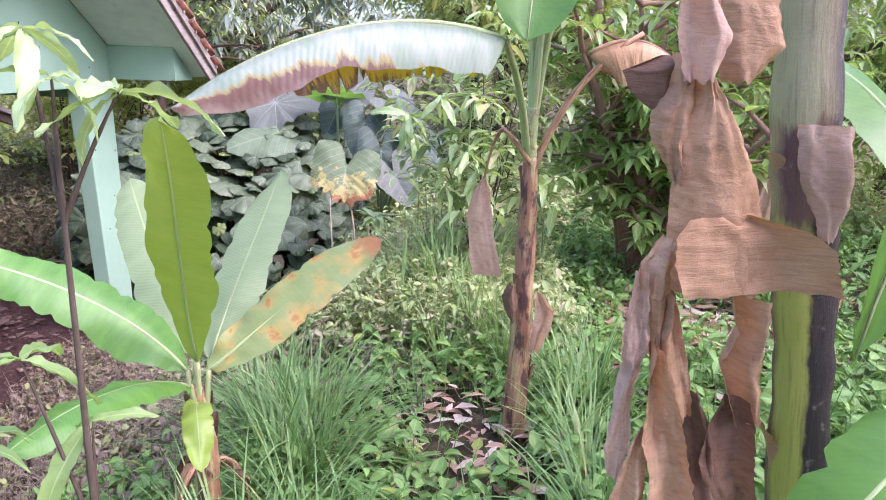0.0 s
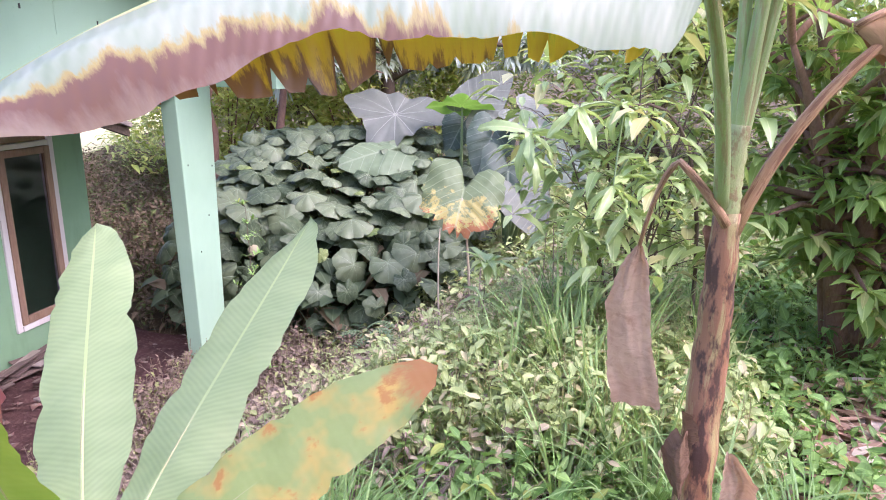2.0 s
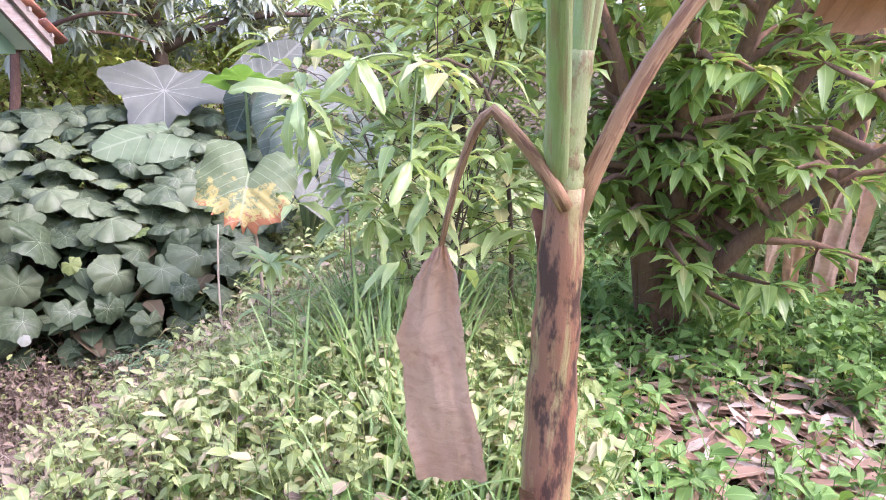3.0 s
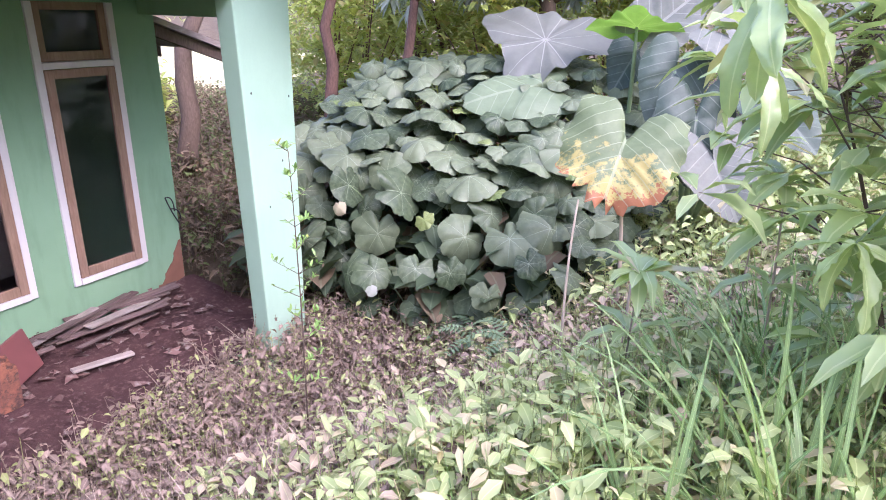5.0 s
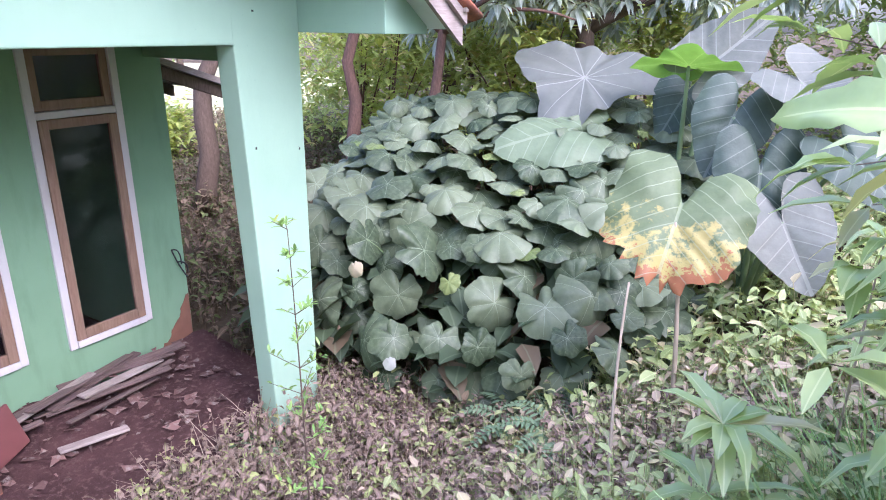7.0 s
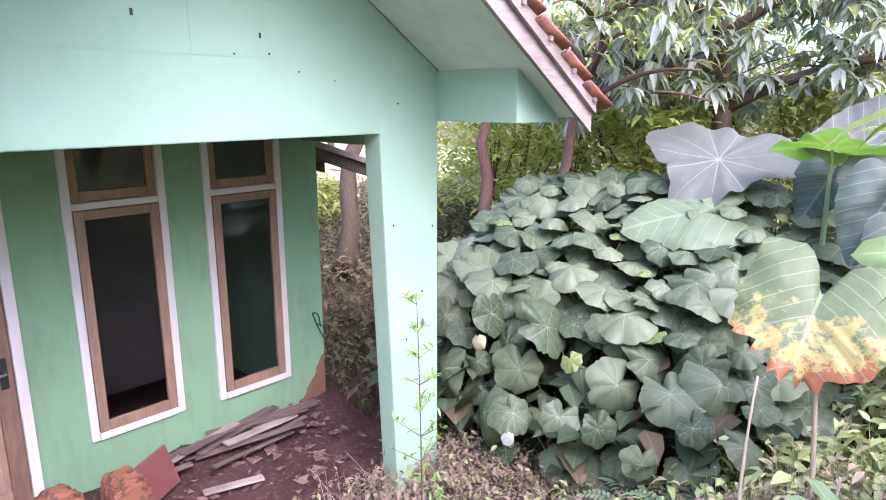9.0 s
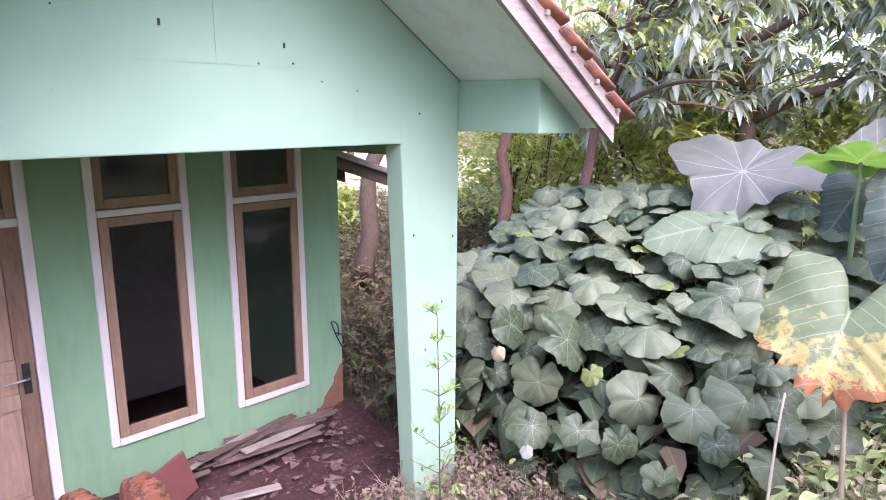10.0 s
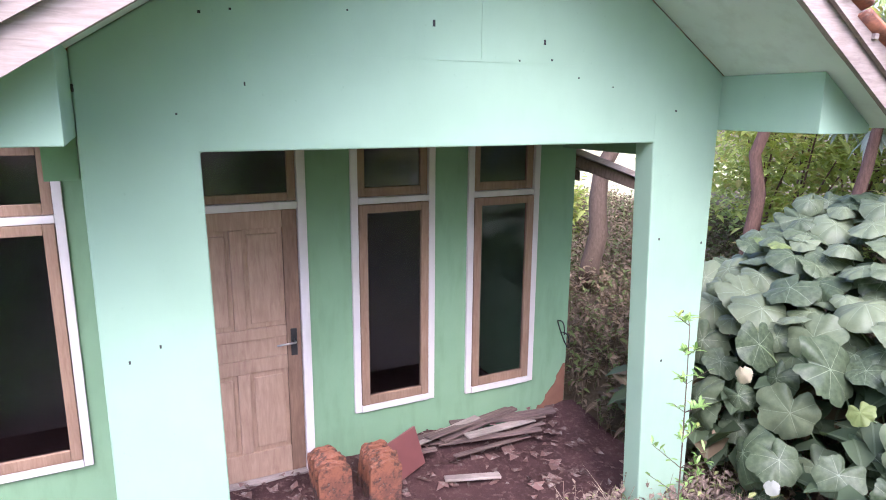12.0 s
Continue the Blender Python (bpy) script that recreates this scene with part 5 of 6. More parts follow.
def facing(c, normal, spin):
    """A turn that lays a leaf's face along normal, with its tip downhill, turned by spin."""
    n = normal.normalized()
    tip = Vector((n.x, n.y, -0.5)) - n * Vector((n.x, n.y, -0.5)).dot(n)
    if tip.length < 1e-3:
        tip = Vector((1, 0, 0))
    tip.normalize()
    x = (-tip).cross(n)
    m = Matrix((x, -tip, n)).transposed().to_4x4()
    return Matrix.Translation(c) @ m @ Matrix.Rotation(spin, 4, "Z")


def mound_z(x, y):
    """Height of the vine's heap of leaves above the world's zero."""
    t = min(max((y - 7.25) / 2.1, 0), 1)
    z = 0.55 + 1.45 * t ** 0.8
    z -= 0.55 * max(0, (x - 0.75) / 0.8) ** 2
    z -= 0.10 * max(0, (-0.5 - x) / 0.8) ** 2
    return z


def gourd_vine():
    top = thing("gourd_vine", "dense heap of broad dark green gourd leaves by the porch", "vine", at=(0.2, 8.0, ground_z(0.2, 8.0)))
    o = top.location.copy()
    r = random.Random(21)
    placed = []
    tries = 0
    while len(placed) < 295 and tries < 16000:
        tries += 1
        x, y = r.uniform(-1.65, 1.6), 7.40 + 2.5 * r.random() ** 1.25
        if x < -0.55 and y < 7.5:
            continue
        z = mound_z(x, y) + r.uniform(-0.10, 0.10)
        if y < 7.75:
            z = r.uniform(0.30, mound_z(x, y) + 0.05)
        if z < ground_z(x, y) + 0.12:
            continue
        c = Vector((x, y, z))
        if any((c - q).length < (0.155 if y > 8.0 else 0.235) for q in placed):
            continue
        placed.append(c)
        s = r.choice((0.12, 0.15, 0.18, 0.20, 0.225)) * r.uniform(0.92, 1.08) * (1.0 if y < 8.6 else 0.9)
        young = r.random() < 0.09
        n = Vector((0.25 + r.uniform(-0.6, 0.6), -0.45 + r.uniform(-0.6, 0.5), 0.70 + r.uniform(-0.4, 0.4)))
        if y > 8.1:
            n = Vector((0.2 + r.uniform(-0.5, 0.5), -0.35 + r.uniform(-0.4, 0.4), 1.0))
        if y < 7.75:
            n = Vector((0.35 + r.uniform(-0.75, 0.6), -0.80, 0.55 + r.uniform(-0.5, 0.6)))
        ob = new("leaf", GOURD_YOUNG_MESH if young else r.choice(GOURD_MESH))
        ob.parent = top
        ob.matrix_basis = Matrix.Translation(-o) @ facing(c, n, r.uniform(-1.1, 1.1)) @ Matrix.Scale(s * (0.5 if young else 1), 4)
        if young:
            ob["label"] = "small bright yellow-green young leaf"
    g = Geo()
    for c in placed:
        b = Vector((c.x + r.uniform(-0.15, 0.15), c.y + 0.25 + r.uniform(0, 0.2), max(ground_z(c.x, c.y), c.z - 0.45)))
        g.tube([p - o for p in curve(b, (b + c) / 2 + Vector((0, 0.02, 0.1)), c, 4)], [0.006, 0.006, 0.005, 0.005, 0.004], 5, False)
    tagged(part("leaf_stalk", g, STALK, top, "thin green leaf stalks"), kind="stuff")
    # old leaves deep inside the heap, the heap's shade put into their colour
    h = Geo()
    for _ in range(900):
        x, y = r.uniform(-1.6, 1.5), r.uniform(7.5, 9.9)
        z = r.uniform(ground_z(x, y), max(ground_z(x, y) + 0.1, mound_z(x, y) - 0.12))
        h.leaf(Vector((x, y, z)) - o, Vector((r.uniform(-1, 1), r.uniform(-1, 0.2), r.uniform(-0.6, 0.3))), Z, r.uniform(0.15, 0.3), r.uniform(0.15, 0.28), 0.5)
    tagged(part("inner_leaves", h, GOURD_INNER, top, "leaves inside the heap, coloured dark as if in shade"), kind="stuff")
    return top


gourd_vine()

def arrow_leaf_mesh(name, mat, seed, droop=0.25):
    """A very broad arrowhead leaf, tip towards -y, two long side lobes, wavy rim and sunken veins."""
    n, rings = 84, 10
    turns = [0, 0.25, 0.6, 1.0, 1.5, 1.9, 2.25, 2.7, 2.95, 3.142]
    reach = [1.25, 0.98, 0.70, 0.66, 0.95, 1.28, 1.02, 0.80, 0.74, 0.66]
    v, uv, f = [(0, 0, 0)], [(0.5, 0.5)], []
    for j in range(1, rings + 1):
        q = j / rings
        for i in range(n):
            a = 2 * math.pi * i / n
            b = abs(a - math.pi)
            rad = float(np.interp(b, turns, reach)) * (1 + 0.05 * noise.noise((a * 2.2, seed, 1)))
            x, y = math.sin(a) * rad * q, math.cos(a) * rad * q
            z = -droop * max(0, -y) ** 2 + 0.10 * abs(x) * (1.1 - abs(x)) + 0.05 * q ** 3 * math.sin(9 * a + seed) + 0.010 * q * math.sin(14 * b) + 0.06 * q * noise.noise((x * 2 + seed, y * 2, 4))
            v.append((x, y, z))
            uv.append((0.5 + 0.42 * x, 0.5 + 0.42 * y))
    f += [(0, 1 + i, 1 + (i + 1) % n) for i in range(n)]
    for j in range(rings - 1):
        o, p = 1 + j * n, 1 + (j + 1) * n
        f += [(o + i, p + i, p + (i + 1) % n, o + (i + 1) % n) for i in range(n)]
    g = Geo()
    g.add(v, [q[::-1] for q in f], uv)
    return g.mesh(name, mat)


TARO_WIDE_MESH = arrow_leaf_mesh("leaf", TARO_RADIAL, 3)
TARO_BRIGHT_MESH = arrow_leaf_mesh("leaf", TARO_BRIGHT, 5, 0.1)
TARO_MESH = round_leaf_mesh("leaf", TARO, 1, 0.0, 0.85, 31, -0.06, 1.6, 0.03, True, 0.024, 0.22)
TARO_GREEN_MESH = round_leaf_mesh("leaf", TARO_GREEN, 1, 0.0, 0.85, 34, 0.22, 1.45, 0.06, True, 0.03, 0.15)
TARO_DARK_MESH = round_leaf_mesh("leaf", TARO_DARK, 1, 0.0, 0.85, 32, 0.1, 1.55, 0.03, True, 0.03, 0.3)
TARO_DYING_MESH = round_leaf_mesh("leaf", TARO_DYING, 9, 0.05, 0.62, 33, 0.10, 1.0, 0.07, True, 0.045, 0.22, 0.45)


def oriented(c, tip, normal):
    """A leaf's turn from the way its tip points and the way its face looks."""
    n = Vector(normal).normalized()
    t = Vector(tip)
    t = (t - n * t.dot(n)).normalized()
    return Matrix.Translation(c) @ Matrix(((-t).cross(n), -t, n)).transposed().to_4x4()


def elephant_ear(x, y, leaves, label):
    top = thing("elephant_ear", label, "plant", "elephant ears", at=(x, y, ground_z(x, y)))
    o = top.location.copy()
    for c, tip, n, s, me, lab, dry in leaves:
        c = Vector(c)
        g = Geo()
        b = Vector((x, y, ground_z(x, y) - 0.03))
        pts = curve(b - o, Vector((x * 0.5 + c.x * 0.5, y * 0.5 + c.y * 0.5, c.z * 0.85 + b.z * 0.15)) - o, c - o, 8)
        g.tube(pts, [(0.015 if dry else 0.026) * (1 - 0.07 * i) for i in range(9)], 8)
        part("stalk", g, STALK_DRY if dry else STALK, top)
        ob = new("leaf", me)
        ob.parent = top
        if lab:
            ob["label"] = lab
        ob.matrix_basis = Matrix.Translation(-o) @ oriented(c, tip, n) @ Matrix.Scale(s, 4)
    return top


elephant_ear(0.62, 9.75, [
    ((0.385, 9.50, 2.28), (-0.05, -0.8, -0.5), (0.12, -0.46, 0.88), 0.60, TARO_WIDE_MESH, "huge grey arrow-shaped leaf with pale veins", 0),
    ((0.455, 9.00, 1.92), (-0.75, -0.6, -0.1), (0.15, -0.42, 0.88), 0.42, TARO_GREEN_MESH, "pale green drooping leaf", 0),
], "elephant ear plant with huge grey-green leaves above the vine")
elephant_ear(1.24, 9.35, [
    ((1.24, 9.22, 2.42), (0.1, -0.8, 0.35), (0.0, 0.45, 0.9), 0.36, TARO_BRIGHT_MESH, "bright green leaf seen from below", 0),
    ((1.40, 9.35, 2.46), (0.6, 0.1, 0.75), (0.05, -0.85, 0.5), 0.32, TARO_MESH, "grey-green leaf", 0),
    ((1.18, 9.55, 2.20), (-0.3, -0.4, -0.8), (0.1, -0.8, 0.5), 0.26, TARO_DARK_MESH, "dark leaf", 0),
], "elephant ear plant with thick pale stalks and upright leaves")
elephant_ear(1.85, 8.95, [
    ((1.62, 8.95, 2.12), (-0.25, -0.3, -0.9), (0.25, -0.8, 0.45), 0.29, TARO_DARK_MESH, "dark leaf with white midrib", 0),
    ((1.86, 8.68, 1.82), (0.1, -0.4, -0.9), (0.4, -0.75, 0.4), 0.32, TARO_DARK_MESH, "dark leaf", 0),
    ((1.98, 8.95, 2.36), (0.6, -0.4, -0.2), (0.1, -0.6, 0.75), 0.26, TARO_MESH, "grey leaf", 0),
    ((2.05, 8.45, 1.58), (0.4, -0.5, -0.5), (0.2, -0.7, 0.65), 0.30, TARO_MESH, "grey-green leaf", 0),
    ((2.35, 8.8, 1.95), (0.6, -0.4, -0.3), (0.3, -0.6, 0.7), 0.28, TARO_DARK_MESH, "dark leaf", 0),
], "elephant ear plant with dark drooping leaves")
elephant_ear(1.76, 7.40, [
    ((1.60, 7.60, 1.72), (-0.05, -0.55, -0.75), (0.18, -0.70, 0.66), 0.43, TARO_DYING_MESH, "dying leaf with yellow and brown ragged tip", 1),
], "elephant ear with one dying green and yellow leaf")

# ---- shrubs and saplings ----
def mango_leaf_mesh(name, mat, seed):
    g = Geo()
    r = random.Random(seed)
    b = r.uniform(0.1, 0.3)
    g.big_leaf(((0, 0, 0), (0.3, 0, 0.06), (0.7, 0, 0.02), (1.0, 0, -b)), 0.125, drop=(-0.12, -0.2), n=16, k=3, wave=0.045, notch=0.0, seed=seed, taper=(0.4, 0.6), thick_rib=0)
    return g.mesh(name, mat)


def shrub(name, label, cat, x, y, boughs, mat, leaf_len=0.2, per=26, seed=1, trunk=0.05, group="", kind="", rise=0.9, bark=BARK, sag=0.5, start=3):
    """Several leaning boughs from one foot, each with twigs that end in tufts of hanging long leaves."""
    r = random.Random(seed)
    gz = ground_z(x, y)
    top = thing(name, label, cat, group, kind, at=(x, y, gz))
    o = Vector((x, y, gz))
    crown = Geo()
    for q in boughs:
        q = Vector(q)
        g = Geo()
        pts = curve(Vector((r.uniform(-0.05, 0.05), r.uniform(-0.05, 0.05), -0.05)), Vector(((q.x - x) * 0.35, (q.y - y) * 0.35, (q.z - gz) * 0.6)), q - o, 10)
        g.tube(pts, [trunk * (1 - 0.085 * i) for i in range(11)], 8)
        for k in range(start, 11):
            for _ in range(2):
                a = r.uniform(0, 6.28)
                d = Vector((math.cos(a), math.sin(a), r.uniform(-0.1, rise))).normalized()
                L = r.uniform(0.25, 0.6)
                e = pts[k] + d * L
                g.tube([pts[k], pts[k].lerp(e, 0.5) + Vector((0, 0, 0.04)), e], [trunk * 0.28, trunk * 0.2, trunk * 0.1], 5, False)
                for tip in (e, pts[k].lerp(e, 0.55)):
                    for _ in range(per // 2):
                        a = r.uniform(0, 6.28)
                        dd = (Vector((math.cos(a), math.sin(a), 0)) + d * 0.5 + Z * r.uniform(-sag * 1.6, 0.5)).normalized()
                        le = leaf_len * r.uniform(0.6, 1.15)
                        crown.leaf(tip + dd * 0.01, dd, Z, le, le * r.uniform(0.30, 0.42), r.uniform(0.3, 1.2) * sag * 1.5)
        part("bough", g, bark, top)
    part("crown", crown, mat, top, "hanging long leaves")
    return top


shrub("mango_shrub", "bushy young mango tree with many stems and glossy hanging leaves", "tree", 4.35, 6.35,
      [(3.6, 5.7, 3.0), (3.9, 5.4, 3.3), (4.4, 5.5, 3.6), (5.0, 5.7, 3.3), (5.6, 6.0, 2.9), (3.5, 6.4, 3.5), (4.5, 6.8, 3.9), (3.9, 5.9, 2.4), (4.8, 5.2, 2.5), (3.5, 5.9, 3.9), (5.2, 6.2, 3.9)], MANGO, 0.19, 20, 4, 0.085, "mango trees", bark=BARK_RED)
shrub("mango_shrub", "mango sapling with long pale glossy leaves hanging over the weeds", "tree", 2.95, 5.75,
      [(3.05, 6.3, 3.0), (2.65, 6.1, 2.95), (3.25, 5.6, 3.05), (2.9, 5.55, 2.9), (2.5, 5.9, 2.5), (3.3, 5.9, 2.6), (3.1, 5.4, 2.3)], MANGO_LIGHT, 0.19, 9, 8, 0.012, "mango trees", start=4)


def near_branch():
    """The sapling's long twig whose large leaves hang beside the path."""
    top = thing("mango_branch", "thin mango sapling with large drooping pale green leaves beside the path", "tree", "mango trees", at=(3.35, 5.85, ground_z(3.35, 5.85)))
    o = top.location.copy()
    r = random.Random(12)
    meshes = [mango_leaf_mesh("leaf", MANGO_LIGHT, i) for i in range(4)]
    g = Geo()
    stem = curve(Vector((0, 0, -0.04)), Vector((3.33, 5.75, 3.05)) - o, Vector((2.70, 5.02, 2.62)) - o, 10)
    g.tube(stem, [0.014 - 0.0009 * i for i in range(11)], 7)
    part("stem", g, BARK, top)
    for tip, n, s in (((2.42, 5.02, 2.56), 8, 0.25), ((2.62, 4.98, 2.68), 7, 0.24), ((2.80, 5.1, 2.7), 7, 0.22), ((2.42, 5.25, 2.42), 5, 0.20), ((2.80, 4.98, 2.35), 6, 0.22), ((2.88, 5.2, 2.2), 6, 0.22), ((2.66, 5.35, 2.05), 6, 0.2)):
        tip = Vector(tip) - o
        h = Geo()
        h.tube(curve(stem[9 if tip.z > 1.2 else 7], stem[9 if tip.z > 1.2 else 7].lerp(tip, 0.5) + Z * 0.05, tip, 5), [0.006, 0.006, 0.005, 0.005, 0.004, 0.003], 5, False)
        part("twig", h, STALK, top)
        for i in range(n):
            a = 2 * math.pi * i / n + r.uniform(-0.3, 0.3)
            ob = new("leaf", r.choice(meshes))
            ob.parent = top
            ob.matrix_basis = Matrix.Translation(tip) @ Matrix.Rotation(a, 4, "Z") @ Matrix.Rotation(r.uniform(-0.2, 1.15), 4, "Y") @ Matrix.Rotation(r.uniform(-0.9, 0.9), 4, "X") @ Matrix.Scale(s * r.uniform(0.7, 1.05), 4)
    return top


near_branch()


def sapling(x, y, height, n, s, label, mat=MANGO_LIGHT, lean=(0, 0), seed=1):
    top = thing("sapling", label, "plant", "saplings", at=(x, y, ground_z(x, y)))
    r = random.Random(seed)
    g = Geo()
    pts = curve(Vector((0, 0, -0.03)), Vector((lean[0] * 0.3, lean[1] * 0.3, height * 0.6)), Vector((lean[0], lean[1], height)), 8)
    g.tube(pts, [0.006 - 0.0004 * i for i in range(9)], 6)
    part("stem", g, STALK_DRY, top)
    crown = Geo()
    for k in range(n):
        p = pts[8 if k % 3 else 5]
        a = k * 2.4
        d = Vector((math.cos(a), math.sin(a), r.uniform(-0.3, 0.7))).normalized()
        crown.leaf(p, d, Z, s * r.uniform(0.5, 1.1), s * r.uniform(0.16, 0.24), r.uniform(0.2, 1.2))
    part("leaves", crown, mat, top)
    return top


sapling(2.09, 5.95, 1.66 - ground_z(2.09, 5.95), 24, 0.26, "small mango seedling with yellow-green leaves among weeds", lean=(0.02, -0.04), seed=2)
sapling(2.55, 5.85, 0.95, 22, 0.22, "small mango seedling with pale leaves among weeds", lean=(-0.05, 0.02), seed=3)
sapling(2.42, 6.6, 1.1, 22, 0.2, "slim seedling with green leaves", lean=(0.0, 0.05), seed=5)


def path_sapling():
    """Thin dark sapling by the path's start, with a few large leaves at its tips."""
    x, y = 1.98, 1.95
    o = Vector((x, y, ground_z(x, y)))
    top = thing("sapling", "thin dark-stemmed sapling with bright green leaves beside the path", "plant", "saplings", at=o)
    r = random.Random(17)
    meshes = [mango_leaf_mesh("leaf", MANGO_LIGHT, 20 + i) for i in range(3)]
    # lower tufts take a darker leaf colour that stands for shade
    shaded = [mango_leaf_mesh("leaf", MANGO, 25 + i) for i in range(3)]
    stem = curve(Vector((0, 0, -0.03)), Vector((0.02, 0, 0.9)), Vector((2.05, 1.90, 2.78)) - o, 10)
    g = Geo()
    g.tube(stem, [0.011 - 0.0007 * i for i in range(11)], 7)
    part("stem", g, BARK, top)
    for tip, k, n, s in (((2.02, 1.90, 2.93), 9, 6, 0.15), ((2.16, 1.90, 2.84), 9, 6, 0.15), ((2.08, 1.86, 2.86), 9, 4, 0.13), ((1.92, 1.92, 2.36), 5, 4, 0.16), ((2.0, 1.98, 2.20), 4, 3, 0.16)):
        tip = Vector(tip) - o
        h = Geo()
        h.tube(curve(stem[k], stem[k].lerp(tip, 0.5) + Z * 0.02, tip, 5), [0.005, 0.005, 0.004, 0.004, 0.003, 0.002], 5, False)
        part("twig", h, BARK, top)
        for i in range(n):
            ob = new("leaf", r.choice(meshes if tip.z + o.z > 2.7 else shaded))
            ob.parent = top
            ob.matrix_basis = Matrix.Translation(tip) @ Matrix.Rotation(2 * math.pi * i / n + r.uniform(-0.4, 0.4), 4, "Z") @ Matrix.Rotation(r.uniform(-0.2, 0.8), 4, "Y") @ Matrix.Rotation(r.uniform(-0.5, 0.5), 4, "X") @ Matrix.Scale(s * r.uniform(0.7, 1.15), 4)


path_sapling()
sapling(1.72, 2.0, 1.15, 22, 0.17, "leafy sapling with green leaves near the path", MANGO, (0.0, 0.0), 7)


def sprig():
    top = thing("tall_weed", "thin tall weed with tiny leaves in front of the porch post", "weed", at=(0.38, 6.1, ground_z(0.38, 6.1)))
    r = random.Random(2)
    g, h = Geo(), Geo()
    H = 1.84 - ground_z(0.38, 6.1)
    main = curve(Vector((0, 0, -0.03)), Vector((0.02, 0, H * 0.5)), Vector((-0.05, 0.03, H)), 14)
    g.tube(main, [0.006 - 0.0003 * i for i in range(15)], 5)
    for k in range(4, 15):
        for _ in range(3):
            a = r.uniform(0, 6.28)
            L = r.uniform(0.06, 0.22) * (1.2 - k / 16)
            e = main[k] + Vector((math.cos(a) * L, math.sin(a) * L, L * 0.7))
            g.tube([main[k], e], [0.002, 0.001], 4, False)
            for i in range(7):
                p = main[k].lerp(e, r.uniform(0.3, 1))
                d = Vector((r.uniform(-1, 1), r.uniform(-1, 1), r.uniform(0, 1)))
                h.leaf(p, d, Z, r.uniform(0.03, 0.06), 0.014, 0.2)
    part("stem", g, BARK, top, "dark thin stem")
    part("leaves", h, HERB, top)


sprig()


def fern(x, y, s, seed):
    top = thing("fern", "low green fern under the gourd leaves", "fern", "ferns", at=(x, y, ground_z(x, y)))
    r = random.Random(seed)
    for i in range(9):
        a = 2 * math.pi * i / 9 + r.uniform(-0.3, 0.3)
        d = Vector((math.cos(a), math.sin(a), 0))
        pts = curve(Vector((0, 0, 0)), d * s * 0.5 + Z * s * 0.9, d * s + Z * s * 0.35, 16)
        g = Geo()
        g.tube(pts, [0.003] * 17, 4, False)
        sd = d.cross(Z)
        for k in range(3, 17):
            for q in (-1, 1):
                g.leaf(pts[k], (sd * q + d * 0.3).normalized(), Z, s * 0.26 * (1.15 - k / 17), s * 0.055, 0.2)
        part("frond", g, FERN, top)


fern(0.95, 7.40, 0.46, 1)
fern(1.24, 7.28, 0.44, 2)
fern(-0.50, 6.62, 0.22, 3)
fern(1.20, 7.35, 0.34, 4)


def dry_stalk(a, b, c):
    g = Geo()
    o = Vector(a)
    g.tube([p - o for p in curve(a, b, c, 10)], [0.010 - 0.0005 * i for i in range(11)], 6)
    ob = part("dry_stalk", g, STALK_DRY)
    ob.location = o
    tagged(ob, "leaning pale dry leaf stalk in the weeds", "stalk", "dry stalks")


dry_stalk((1.75, 6.35, ground_z(1.75, 6.35) - 0.02), (1.62, 6.6, 1.2), (1.55, 7.0, 1.58))
dry_stalk((2.05, 6.15, ground_z(2.05, 6.15) - 0.02), (2.0, 6.3, 1.3), (1.98, 6.5, 1.5))


def stray_leaf(name, label, c, n, s, mat, seed, cup):
    ob = new(name, round_leaf_mesh(name, mat, 5, 0.1, 0.3, seed, cup, 1.1, 0.1))
    ob.matrix_world = facing(Vector(c), Vector(n), 0.4) @ Matrix.Scale(s, 4)
    tagged(ob, label, "leaf", "stray leaves")


stray_leaf("pale_leaf", "pale whitish dead leaf caught on the gourd leaves", (0.05, 7.22, 0.62), (0.25, -0.7, 0.6), 0.048, plain("bleached_leaf", (0.27, 0.28, 0.23), 0.6), 3, 0.2)
stray_leaf("curled_leaf", "tan curled dead leaf hanging among the gourd leaves", (-0.36, 7.40, 1.12), (0.2, -0.8, 0.3), 0.06, plain("tan_leaf", (0.32, 0.28, 0.18), 0.8), 4, 0.45)

# ---- grass, herbs and litter ----
def tuft(seed, blades, length, mat):
    g = Geo()
    r = random.Random(seed)
    for _ in range(blades):
        a = r.uniform(0, 6.28)
        d = Vector((math.cos(a) * r.uniform(0.1, 0.7), math.sin(a) * r.uniform(0.1, 0.7), 1))
        p = Vector((math.cos(a), math.sin(a), 0)) * r.uniform(0, 0.06) - Z * 0.02
        g.blade(p, d, length * r.uniform(0.55, 1.1), r.uniform(0.009, 0.018), r.uniform(0.5, 2.4), 6)
    return g.mesh("grass_tuft", mat)


TUFTS = [tuft(i, 75, 0.82, GRASS_BROAD if i % 2 else GRASS) for i in range(4)]
spots = [(1.95, 3.4), (2.1, 3.5), (2.0, 3.75), (1.85, 3.6), (2.15, 3.3), (1.9, 3.95), (2.05, 3.15), (1.75, 3.85), (2.25, 2.75), (2.05, 2.55), (2.2, 3.2), (3.35, 3.35), (3.45, 3.8), (2.9, 4.6), (3.1, 4.9),
         (2.7, 5.1), (2.6, 6.0), (2.9, 5.4), (3.1, 6.2), (2.5, 5.45), (3.4, 5.5), (2.75, 5.7), (2.0, 2.25), (2.4, 2.3), (3.3, 2.9), (3.05, 4.4), (2.3, 2.6), (2.15, 2.95), (3.5, 4.0), (2.55, 6.4), (2.85, 6.9), (2.35, 6.9)]
